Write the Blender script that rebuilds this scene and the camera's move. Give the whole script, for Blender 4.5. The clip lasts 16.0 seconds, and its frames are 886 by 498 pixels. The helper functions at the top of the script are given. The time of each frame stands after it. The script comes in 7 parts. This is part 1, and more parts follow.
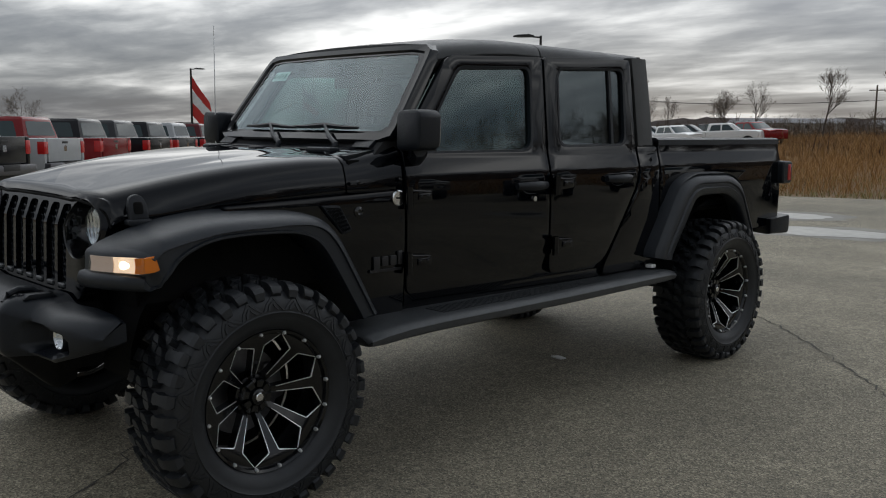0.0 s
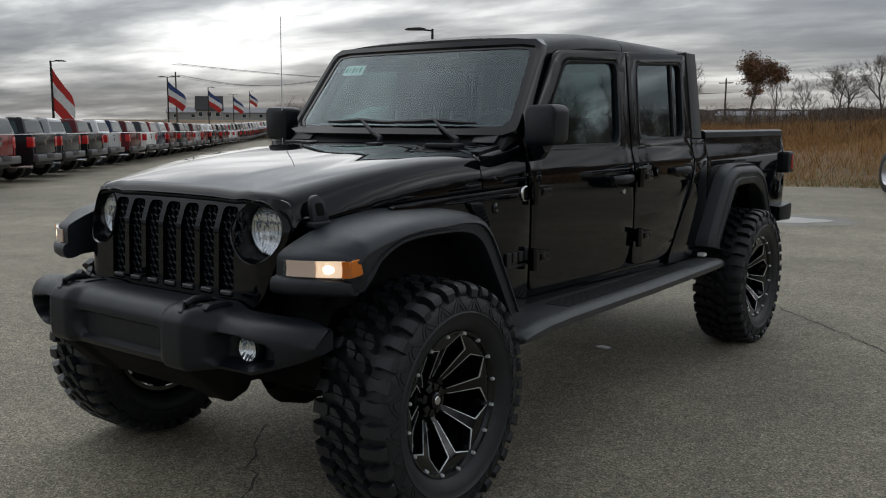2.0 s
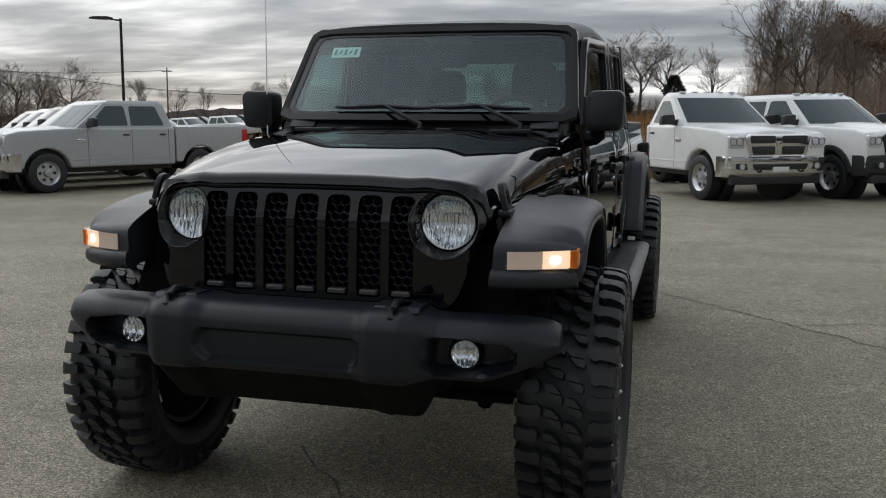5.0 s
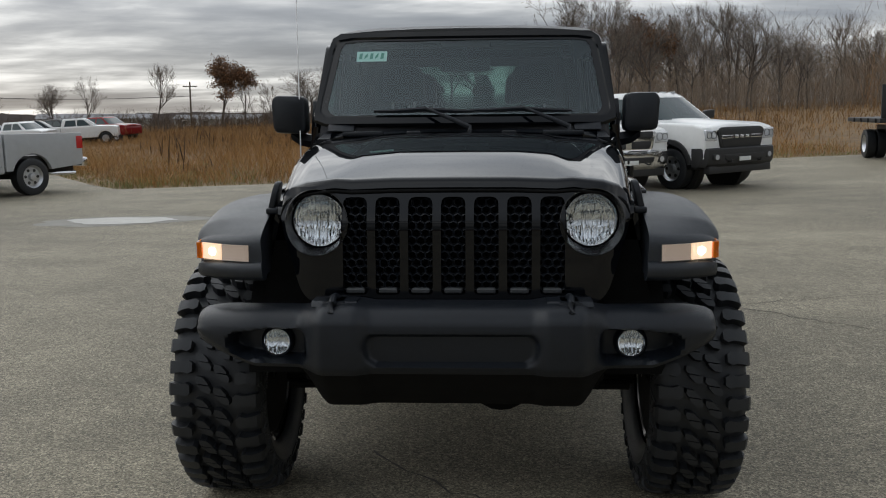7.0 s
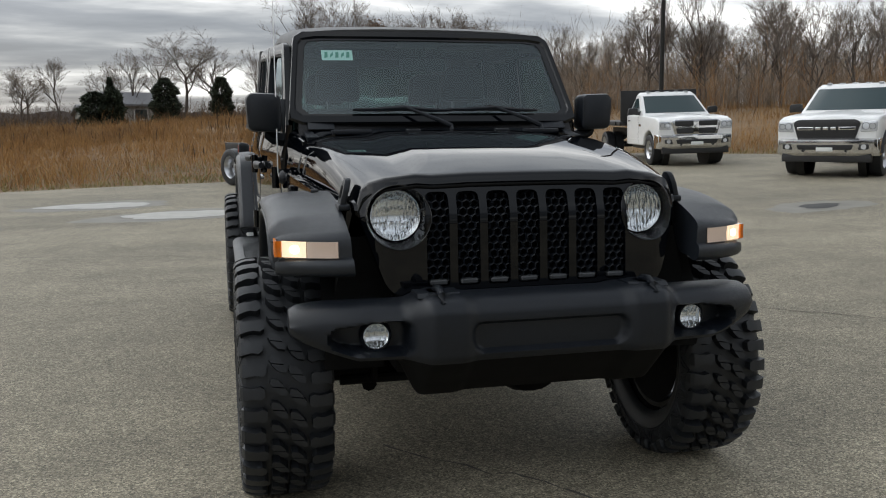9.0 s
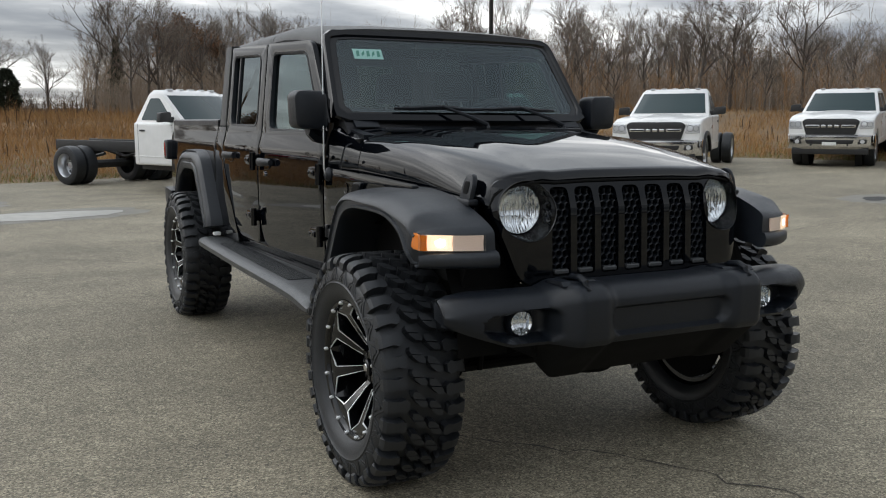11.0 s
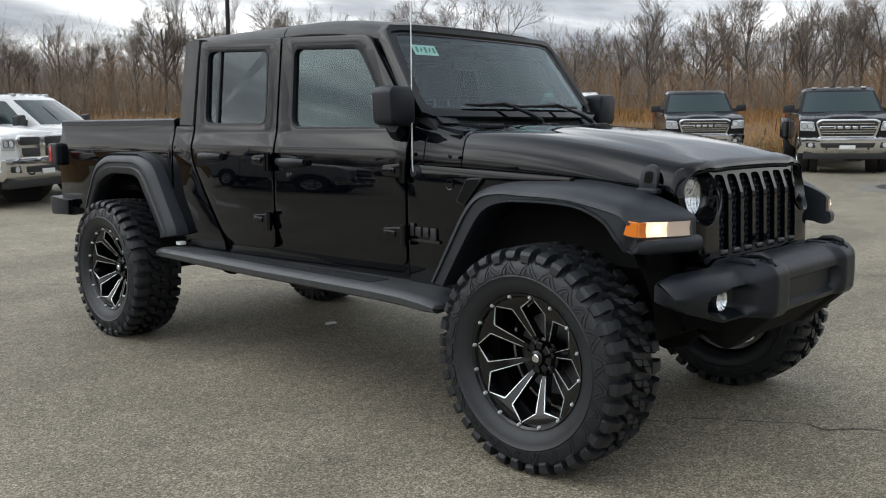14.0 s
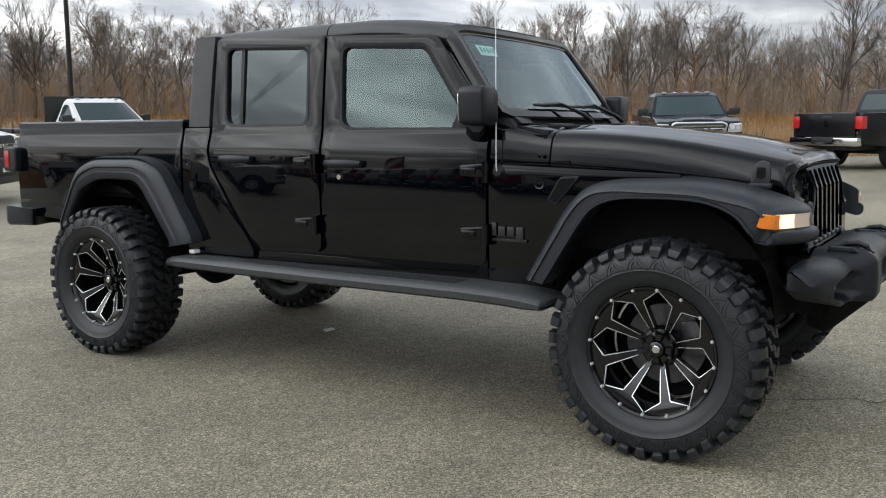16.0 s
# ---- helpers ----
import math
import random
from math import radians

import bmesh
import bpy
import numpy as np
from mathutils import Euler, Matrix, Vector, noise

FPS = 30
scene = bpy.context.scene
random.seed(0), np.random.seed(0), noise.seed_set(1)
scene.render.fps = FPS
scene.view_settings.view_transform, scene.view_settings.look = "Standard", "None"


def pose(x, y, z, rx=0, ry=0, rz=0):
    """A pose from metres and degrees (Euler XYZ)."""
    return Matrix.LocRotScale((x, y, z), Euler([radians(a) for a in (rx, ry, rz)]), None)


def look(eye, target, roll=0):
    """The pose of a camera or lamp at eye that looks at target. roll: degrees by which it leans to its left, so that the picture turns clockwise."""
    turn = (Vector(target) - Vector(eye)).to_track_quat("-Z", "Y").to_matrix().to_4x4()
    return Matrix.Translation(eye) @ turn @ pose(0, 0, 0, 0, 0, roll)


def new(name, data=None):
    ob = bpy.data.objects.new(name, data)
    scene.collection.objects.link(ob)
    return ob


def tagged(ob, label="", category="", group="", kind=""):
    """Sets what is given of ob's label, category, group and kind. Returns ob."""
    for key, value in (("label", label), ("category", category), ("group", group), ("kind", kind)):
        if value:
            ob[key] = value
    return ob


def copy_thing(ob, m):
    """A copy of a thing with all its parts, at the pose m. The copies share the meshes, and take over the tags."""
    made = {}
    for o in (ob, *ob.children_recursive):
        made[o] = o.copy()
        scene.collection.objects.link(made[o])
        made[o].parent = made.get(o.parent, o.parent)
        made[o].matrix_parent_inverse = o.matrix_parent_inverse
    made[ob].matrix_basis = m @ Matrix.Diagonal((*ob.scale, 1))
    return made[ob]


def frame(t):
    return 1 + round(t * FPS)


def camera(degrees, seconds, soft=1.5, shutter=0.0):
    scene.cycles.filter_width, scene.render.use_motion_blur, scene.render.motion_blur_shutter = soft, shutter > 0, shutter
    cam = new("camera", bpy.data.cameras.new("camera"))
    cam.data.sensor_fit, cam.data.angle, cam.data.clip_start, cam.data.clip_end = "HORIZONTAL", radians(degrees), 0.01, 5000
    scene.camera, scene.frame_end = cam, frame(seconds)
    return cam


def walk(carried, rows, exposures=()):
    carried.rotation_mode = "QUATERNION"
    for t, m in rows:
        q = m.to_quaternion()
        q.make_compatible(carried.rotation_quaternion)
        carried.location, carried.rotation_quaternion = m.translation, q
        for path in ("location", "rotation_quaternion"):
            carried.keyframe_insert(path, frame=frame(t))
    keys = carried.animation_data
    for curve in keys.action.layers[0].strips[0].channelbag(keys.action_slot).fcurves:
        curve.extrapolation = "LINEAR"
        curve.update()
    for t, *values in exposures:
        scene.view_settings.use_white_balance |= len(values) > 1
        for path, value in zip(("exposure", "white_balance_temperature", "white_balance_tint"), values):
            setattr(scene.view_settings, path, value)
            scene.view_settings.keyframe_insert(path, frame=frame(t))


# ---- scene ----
cam = camera(52.6, 16.0, soft=1.1)
PATH = [
    (0, (3.661, -1.793, 1.441), (2.251, -0.401, 1.173), 0.6),
    (0.5, (3.489, -2.031, 1.456), (2.15, -0.571, 1.181), 0.6),
    (1, (3.28, -2.206, 1.438), (1.979, -0.712, 1.163), 0.4),
    (1.5, (3.02, -2.345, 1.445), (1.766, -0.812, 1.166), 0.4),
    (2, (2.781, -2.513, 1.442), (1.596, -0.927, 1.161), 0.2),
    (2.5, (2.511, -2.663, 1.432), (1.435, -1.0, 1.154), 0.4),
    (3, (2.222, -2.755, 1.408), (1.199, -1.059, 1.127), 0.3),
    (3.5, (1.977, -2.862, 1.4), (1.026, -1.125, 1.121), 0.3),
    (4, (1.718, -3.002, 1.407), (0.857, -1.218, 1.13), 0.3),
    (4.5, (1.467, -3.08, 1.383), (0.763, -1.228, 1.107), 0.4),
    (4.7, (1.341, -3.076, 1.371), (0.717, -1.196, 1.093), 0.4),
    (6.8, (0.238, -3.351, 1.383), (0.086, -1.375, 1.112), -0.1),
    (7, (0.116, -3.346, 1.38), (0.013, -1.368, 1.104), -0.5),
    (7.5, (-0.172, -3.404, 1.378), (-0.076, -1.425, 1.106), -0.2),
    (8, (-0.438, -3.42, 1.371), (-0.163, -1.458, 1.097), -0.2),
    (8.5, (-0.736, -3.378, 1.369), (-0.347, -1.435, 1.096), -0.4),
    (9, (-1.026, -3.369, 1.368), (-0.545, -1.447, 1.094), -0.4),
    (9.2, (-1.113, -3.328, 1.36), (-0.603, -1.414, 1.089), -0.7),
    (11.3, (-2.302, -3.064, 1.369), (-1.342, -1.331, 1.094), 0.4),
    (11.5, (-2.41, -3.003, 1.359), (-1.408, -1.294, 1.086), 0.4),
    (12, (-2.66, -2.827, 1.344), (-1.559, -1.179, 1.074), 0.3),
    (12.5, (-2.898, -2.679, 1.338), (-1.7, -1.1, 1.069), 0.2),
    (13, (-3.182, -2.519, 1.335), (-1.85, -1.051, 1.068), 0.2),
    (13.5, (-3.398, -2.319, 1.317), (-2.004, -0.91, 1.051), 0.0),
    (14, (-3.598, -2.092, 1.332), (-2.163, -0.725, 1.064), -0.2),
    (14.5, (-3.828, -1.879, 1.315), (-2.33, -0.58, 1.05), -0.4),
    (15, (-4.05, -1.665, 1.327), (-2.482, -0.451, 1.062), -0.4),
    (15.5, (-4.194, -1.42, 1.315), (-2.576, -0.275, 1.051), -0.4),
    (16, (-4.322, -1.168, 1.319), (-2.647, -0.107, 1.058), -0.4),
]
walk(cam, [(t, look(eye, target, roll)) for t, eye, target, roll in PATH],
     [(0, -0.40, 6600, 9.0), (2.5, -0.32, 6600, 9.0), (4, -0.17, 6620, 9.0), (7, -0.06, 6700, 9.0), (9, 0.18, 6720, 9.0), (12.5, 0.20, 6640, 9.0), (14, 0.37, 6620, 9.0), (16, 0.48, 6620, 9.0)])

# ---- light ----
SUN_AZ, SUN_EL = radians(-33), radians(28)
SUN_DIR = Vector((math.sin(SUN_AZ) * math.cos(SUN_EL), math.cos(SUN_AZ) * math.cos(SUN_EL), math.sin(SUN_EL)))


def make_world():
    w = bpy.data.worlds.new("overcast_sky")
    scene.world = w
    w.use_nodes = True
    nt = w.node_tree
    nt.nodes.clear()
    N = nt.nodes.new
    L = nt.links.new

    def math_node(op, a, b=None, clamp=False):
        n = N("ShaderNodeMath")
        n.operation, n.use_clamp = op, clamp
        for k, v in enumerate((a, b)):
            if v is None:
                continue
            if isinstance(v, (int, float)):
                n.inputs[k].default_value = v
            else:
                L(v, n.inputs[k])
        return n.outputs[0]

    tc = N("ShaderNodeTexCoord")
    sep = N("ShaderNodeSeparateXYZ")
    L(tc.outputs["Generated"], sep.inputs[0])
    z = math_node("MAXIMUM", sep.outputs[2], 0.0)
    den = math_node("ADD", z, 0.10)
    comb = N("ShaderNodeCombineXYZ")
    L(math_node("DIVIDE", sep.outputs[0], den), comb.inputs[0])
    L(math_node("DIVIDE", sep.outputs[1], den), comb.inputs[1])

    def cloud(scale, detail, rough, off):
        mp = N("ShaderNodeMapping")
        mp.inputs["Location"].default_value = off
        mp.inputs["Rotation"].default_value = (0, 0, radians(-30))
        mp.inputs["Scale"].default_value = (0.62, 1.0, 1.0)
        L(comb.outputs[0], mp.inputs[0])
        n = N("ShaderNodeTexNoise")
        n.inputs["Scale"].default_value, n.inputs["Detail"].default_value, n.inputs["Roughness"].default_value = scale, detail, rough
        n.inputs["Distortion"].default_value = 0.2
        L(mp.outputs[0], n.inputs["Vector"])
        return n.outputs["Fac"]

    big = cloud(0.62, 4.0, 0.50, (3.1, 7.7, 0))
    fine = cloud(1.9, 7.0, 0.55, (11.0, 2.0, 4))
    mixv = math_node("ADD", math_node("MULTIPLY", big, 0.64), math_node("MULTIPLY", fine, 0.36))
    # nearness of the hidden sun
    dot = N("ShaderNodeVectorMath")
    dot.operation = "DOT_PRODUCT"
    L(tc.outputs["Generated"], dot.inputs[0])
    dot.inputs[1].default_value = SUN_DIR
    glow = math_node("POWER", math_node("MAXIMUM", dot.outputs["Value"], 0.0), 9.0)
    wide = math_node("POWER", math_node("MAXIMUM", dot.outputs["Value"], 0.0), 3.0)
    dens = math_node("SUBTRACT", mixv, math_node("MULTIPLY", math_node("MULTIPLY", glow, z), 0.12))
    ramp = N("ShaderNodeValToRGB")
    e = ramp.color_ramp.elements
    e[0].position, e[0].color = 0.37, (1.35, 1.37, 1.39, 1)
    e[1].position, e[1].color = 0.62, (0.235, 0.258, 0.30, 1)
    e.new(0.425).color = (0.90, 0.925, 0.955, 1)
    e.new(0.470).color = (0.60, 0.625, 0.66, 1)
    e.new(0.515).color = (0.40, 0.425, 0.465, 1)
    e.new(0.565).color = (0.29, 0.315, 0.36, 1)
    L(dens, ramp.inputs[0])
    bright = math_node("ADD", 0.60, math_node("ADD", math_node("MULTIPLY", math_node("MULTIPLY", glow, z), 2.8), math_node("MULTIPLY", wide, 0.20)))
    bright = math_node("ADD", bright, math_node("MULTIPLY", math_node("MULTIPLY", z, 3.5), math_node("SUBTRACT", 1.0, math_node("MULTIPLY", math_node("MULTIPLY", z, z), 0.86))))
    # the cloud deck is heavier on the side away from the sun
    flat = N("ShaderNodeVectorMath")
    flat.operation = "DOT_PRODUCT"
    L(tc.outputs["Generated"], flat.inputs[0])
    flat.inputs[1].default_value = (math.sin(SUN_AZ), math.cos(SUN_AZ), 0.65)
    bright = math_node("MULTIPLY", bright, math_node("ADD", 0.42, math_node("MULTIPLY", math_node("MULTIPLY", math_node("ADD", flat.outputs["Value"], 0.75), 1.25, True), 0.62)))
    # thinner, paler cloud towards the east
    bright = math_node("MULTIPLY", bright, math_node("ADD", 1.0, math_node("MULTIPLY", math_node("MAXIMUM", sep.outputs[0], 0.0), math_node("SUBTRACT", 0.58, math_node("MULTIPLY", z, 1.5)))))
    high = math_node("MULTIPLY", math_node("SUBTRACT", z, 0.20), 3.0, True)
    even = N("ShaderNodeMix")
    even.data_type = "RGBA"
    L(math_node("MULTIPLY", high, 0.28), even.inputs["Factor"])
    L(ramp.outputs[0], even.inputs["A"])
    even.inputs["B"].default_value = (0.58, 0.66, 0.76, 1)
    lum = N("ShaderNodeVectorMath")
    lum.operation = "SCALE"
    L(even.outputs["Result"], lum.inputs[0])
    L(bright, lum.inputs["Scale"])
    sky = N("ShaderNodeTexSky")
    sky.sky_type, sky.sun_disc = "NISHITA", False
    sky.sun_elevation, sky.sun_rotation = SUN_EL, SUN_AZ
    b1, b2 = N("ShaderNodeBackground"), N("ShaderNodeBackground")
    L(sky.outputs[0], b1.inputs[0])
    b1.inputs[1].default_value = 0.05
    L(lum.outputs[0], b2.inputs[0])
    b2.inputs[1].default_value = 1.0
    mx = N("ShaderNodeMixShader")
    mx.inputs[0].default_value = 0.88
    L(b1.outputs[0], mx.inputs[1])
    L(b2.outputs[0], mx.inputs[2])
    out = N("ShaderNodeOutputWorld")
    L(mx.outputs[0], out.inputs[0])


make_world()
sun = new("sun", bpy.data.lights.new("sun", "SUN"))
sun.data.energy, sun.data.angle, sun.data.color = 0.18, radians(80), (1.0, 0.95, 0.88)
sun.matrix_world = look(SUN_DIR * 50, (0, 0, 0))


# ---- materials ----
def material(name, base, rough=0.5, metal=0.0, grain=0.0, grain_scale=40.0, bump=0.0, bump_scale=200.0, coat=0.0, patch=0.0, patch_scale=1.2, island=0.0, own=False, spec=0.5):
    """A node material: base colour with fine grain, broad patches, bump and a spread from piece to piece."""
    m = bpy.data.materials.new(name)
    m.use_nodes = True
    nt = m.node_tree
    p = nt.nodes["Principled BSDF"]
    N, L = nt.nodes.new, nt.links.new
    p.inputs["Roughness"].default_value, p.inputs["Metallic"].default_value = rough, metal
    p.inputs["Coat Weight"].default_value, p.inputs["Coat Roughness"].default_value = coat, 0.03
    p.inputs["Specular IOR Level"].default_value = spec
    col = None
    if own:
        oi = N("ShaderNodeObjectInfo")
        col = oi.outputs["Color"]
    tc = N("ShaderNodeTexCoord")

    def noise_fac(scale, detail=4.0):
        n = N("ShaderNodeTexNoise")
        n.inputs["Scale"].default_value, n.inputs["Detail"].default_value = scale, detail
        L(tc.outputs["Object"], n.inputs["Vector"])
        return n.outputs["Fac"]

    def shade(col, fac, amount):
        mr = N("ShaderNodeMapRange")
        mr.inputs[1].default_value, mr.inputs[2].default_value = 0.25, 0.75
        mr.inputs[3].default_value, mr.inputs[4].default_value = 1 - amount, 1 + amount
        L(fac, mr.inputs[0])
        v = N("ShaderNodeVectorMath")
        v.operation = "SCALE"
        if col is None:
            v.inputs[0].default_value = base[:3]
        else:
            L(col, v.inputs[0])
        L(mr.outputs[0], v.inputs["Scale"])
        return v.outputs[0]

    if grain:
        col = shade(col, noise_fac(grain_scale), grain)
    if patch:
        col = shade(col, noise_fac(patch_scale, 3.0), patch)
    if island:
        g = N("ShaderNodeNewGeometry")
        col = shade(col, g.outputs["Random Per Island"], island)
    if col is None:
        p.inputs["Base Color"].default_value = (*base[:3], 1)
    else:
        L(col, p.inputs["Base Color"])
    if grain or patch:
        mr = N("ShaderNodeMapRange")
        mr.inputs[3].default_value, mr.inputs[4].default_value = max(0.02, rough - 0.08), min(1, rough + 0.08)
        L(noise_fac(9.0, 5.0), mr.inputs[0])
        L(mr.outputs[0], p.inputs["Roughness"])
    if bump:
        b = N("ShaderNodeBump")
        b.inputs["Strength"].default_value, b.inputs["Distance"].default_value = bump, 0.004
        L(noise_fac(bump_scale, 3.0), b.inputs["Height"])
        L(b.outputs[0], p.inputs["Normal"])
    return m


def glass_material(name, tint, gloss=0.02, base=0.07):
    """A thin pane: tinted see-through with a Fresnel gloss."""
    m = bpy.data.materials.new(name)
    m.use_nodes = True
    nt = m.node_tree
    nt.nodes.clear()
    N, L = nt.nodes.new, nt.links.new
    t, g, f, mx, o = N("ShaderNodeBsdfTransparent"), N("ShaderNodeBsdfGlossy"), N("ShaderNodeLayerWeight"), N("ShaderNodeMixShader"), N("ShaderNodeOutputMaterial")
    pw, ma = N("ShaderNodeMath"), N("ShaderNodeMath")
    pw.operation, ma.operation = "POWER", "MULTIPLY_ADD"
    pw.inputs[1].default_value, ma.inputs[1].default_value, ma.inputs[2].default_value = 4.6, 0.90, base
    f.inputs["Blend"].default_value = 0.5
    t.inputs[0].default_value = (*tint, 1)
    g.inputs["Roughness"].default_value = gloss
    g.inputs["Color"].default_value = (0.84, 0.96, 1.0, 1)
    L(f.outputs["Facing"], pw.inputs[0])
    L(pw.outputs[0], ma.inputs[0])
    L(ma.outputs[0], mx.inputs[0])
    L(t.outputs[0], mx.inputs[1])
    L(g.outputs[0], mx.inputs[2])
    L(mx.outputs[0], o.inputs[0])
    return m


def glow_material(name, color, strength, base):
    m = material(name, base, 0.15)
    p = m.node_tree.nodes["Principled BSDF"]
    p.inputs["Emission Color"].default_value, p.inputs["Emission Strength"].default_value = (*color, 1), strength
    return m


M_PAINT = material("gloss_black_paint", (0.0011, 0.0016, 0.0028), 0.02, 0, spec=0.40)
M_TRIM = material("matte_black_plastic", (0.0066, 0.0088, 0.0128), 0.40, bump=0.16, bump_scale=900, grain=0.16, grain_scale=60, spec=0.36)
M_FLARE = material("textured_flare_plastic", (0.0135, 0.0166, 0.0218), 0.41, bump=0.18, bump_scale=700, grain=0.16, grain_scale=40, spec=0.46)
M_STEP = material("textured_step_plastic", (0.040, 0.043, 0.046), 0.42, bump=0.15, bump_scale=600, grain=0.18, grain_scale=40, spec=0.52)
M_TOP = material("charcoal_hardtop", (0.033, 0.0335, 0.034), 0.5, bump=0.15, bump_scale=700, grain=0.1, grain_scale=30)
M_DARK = material("underbody_black", (0.004, 0.004, 0.004), 0.8, grain=0.3, grain_scale=20, spec=0.15)
M_RUBBER = material("tyre_rubber", (0.0135, 0.0152, 0.0180), 0.46, bump=0.14, bump_scale=300, grain=0.25, grain_scale=25, spec=0.44)
M_RIM = material("gloss_black_wheel", (0.003, 0.0033, 0.004), 0.12, spec=0.55)
M_MILLED = material("milled_aluminium", (0.86, 0.87, 0.88), 0.38, 0.75)
M_STEEL = material("dull_steel", (0.16, 0.16, 0.17), 0.4, 0.9, grain=0.2)
M_CHROME = material("chrome", (0.75, 0.75, 0.76), 0.1, 1.0)
M_SEAT = material("dark_cloth", (0.018, 0.018, 0.02), 0.9, grain=0.2)
M_WS = glass_material("windshield_glass", (0.68, 0.85, 0.83), 0.03, 0.105)
M_FRONTGLASS = glass_material("front_door_glass", (0.32, 0.44, 0.42), 0.012, 0.09)
M_PRIVACY = glass_material("privacy_glass", (0.115, 0.135, 0.14), 0.012, 0.09)
M_REARGLASS = glass_material("rear_window_glass", (0.30, 0.38, 0.36), 0.02, 0.06)
M_LENS = glass_material("clear_lens", (0.93, 0.94, 0.95))
M_REFLECTOR = material("lamp_reflector", (0.86, 0.87, 0.88), 0.09, 0.95)
M_AMBER = material("amber_lens", (0.75, 0.20, 0.015), 0.2, coat=0.5)
M_REDLENS = material("red_lens", (0.42, 0.015, 0.015), 0.2, coat=0.5)
M_WARM = glow_material("lit_running_lamp", (1.0, 0.80, 0.56), 9.0, (0.9, 0.75, 0.6))
# the bulb's light on the reflector is put in as emission, strong then faint
M_LIT = glow_material("warm_lit_reflector", (1.0, 0.66, 0.40), 0.9, (0.8, 0.74, 0.68))
M_PINK = glow_material("frosted_lamp_inner", (1.0, 0.60, 0.36), 0.10, (0.62, 0.52, 0.46))
M_WHITE = material("white_plastic", (0.75, 0.76, 0.74), 0.5)
M_STICKER = material("window_sticker", (0.68, 0.80, 0.75), 0.6)
M_INK = material("green_ink", (0.10, 0.30, 0.22), 0.6)
M_GREYMARK = material("grey_badge", (0.038, 0.038, 0.041), 0.35, 0.5)

# ---- mesh helpers ----


def mesh_object(name, bm, mat, smooth=35.0):
    me = bpy.data.meshes.new(name)
    bmesh.ops.recalc_face_normals(bm, faces=bm.faces)
    bm.normal_update()
    if smooth:
        lim = radians(smooth)
        for f in bm.faces:
            f.smooth = True
        for e in bm.edges:
            if len(e.link_faces) == 2 and e.calc_face_angle(0) > lim:
                e.smooth = False
    bm.to_mesh(me)
    bm.free()
    if mat:
        me.materials.append(mat)
    return new(name, me)


def part(name, bm, mat, parent, label="", smooth=35.0):
    ob = mesh_object(name, bm, mat, smooth)
    ob.parent = parent
    if label:
        tagged(ob, label)
    return ob


def share(name, ob, parent, m):
    """Another object on ob's mesh, at the pose m under parent."""
    o = new(name, ob.data)
    o.parent = parent
    o.matrix_basis = m
    if "label" in ob:
        tagged(o, ob["label"])
    return o


def thing(name, label, category, m=None, group=""):
    ob = new(name)
    ob.empty_display_size = 0.2
    if m is not None:
        ob.matrix_basis = m
    return tagged(ob, label, category, group)


def soften(bm, width=0.006, seg=2, angle=40.0):
    es = [e for e in bm.edges if len(e.link_faces) == 2 and e.calc_face_angle(0) > radians(angle)]
    if es:
        bmesh.ops.bevel(bm, geom=es, offset=width, segments=seg, profile=0.6, affect="EDGES", clamp_overlap=True)


def box(x0, x1, y0, y1, z0, z1, bev=0.0, seg=2, bm=None):
    own = bmesh.new()
    bmesh.ops.create_cube(own, size=1, matrix=Matrix.Translation(((x0 + x1) / 2, (y0 + y1) / 2, (z0 + z1) / 2)) @ Matrix.Diagonal((abs(x1 - x0), abs(y1 - y0), abs(z1 - z0), 1)))
    if bev:
        soften(own, bev, seg)
    return join(bm, own)


def join(bm, other):
    """Adds other's geometry to bm (or returns other)."""
    if bm is None:
        return other
    vm = {v: bm.verts.new(v.co) for v in other.verts}
    for f in other.faces:
        try:
            bm.faces.new([vm[v] for v in f.verts])
        except ValueError:
            pass
    other.free()
    return bm


def loft(rings, closed=True, caps=True, bm=None):
    """Skins rings of equally many points."""
    own = bmesh.new()
    rows = [[own.verts.new(p) for p in r] for r in rings]
    n = len(rows[0])
    for a, b in zip(rows, rows[1:]):
        for i in range(n if closed else n - 1):
            j = (i + 1) % n
            vs = [a[i], a[j], b[j], b[i]]
            if len({v.co.to_tuple(6) for v in vs}) > 2:
                own.faces.new(vs)
    if caps and closed:
        own.faces.new(rows[0])
        own.faces.new(rows[-1][::-1])
    bmesh.ops.remove_doubles(own, verts=own.verts, dist=1e-5)
    return join(bm, own)


def prism(outline, lo, hi, axis="x", bev=0.0, seg=2, bm=None):
    """An outline in the two other axes, extruded from lo to hi along axis."""
    def p(a, b, c):
        return {"x": (c, a, b), "y": (a, c, b), "z": (a, b, c)}[axis]
    own = loft([[p(a, b, c) for a, b in outline] for c in (lo, hi)])
    if bev:
        bmesh.ops.recalc_face_normals(own, faces=own.faces)
        soften(own, bev, seg)
    return join(bm, own)


def lathe(profile, axis="x", steps=48, bm=None, closed=False, centre=(0, 0, 0)):
    """A profile of (along, radius) turned round an axis."""
    rings = []
    for k in range(steps):
        a = 2 * math.pi * k / steps
        c, s = math.cos(a), math.sin(a)
        ring = []
        for u, r in profile:
            q = {"x": (u, r * c, r * s), "y": (r * c, u, r * s), "z": (r * c, r * s, u)}[axis]
            ring.append((q[0] + centre[0], q[1] + centre[1], q[2] + centre[2]))
        rings.append(ring)
    return loft(rings + rings[:1], closed=closed, caps=False, bm=bm)


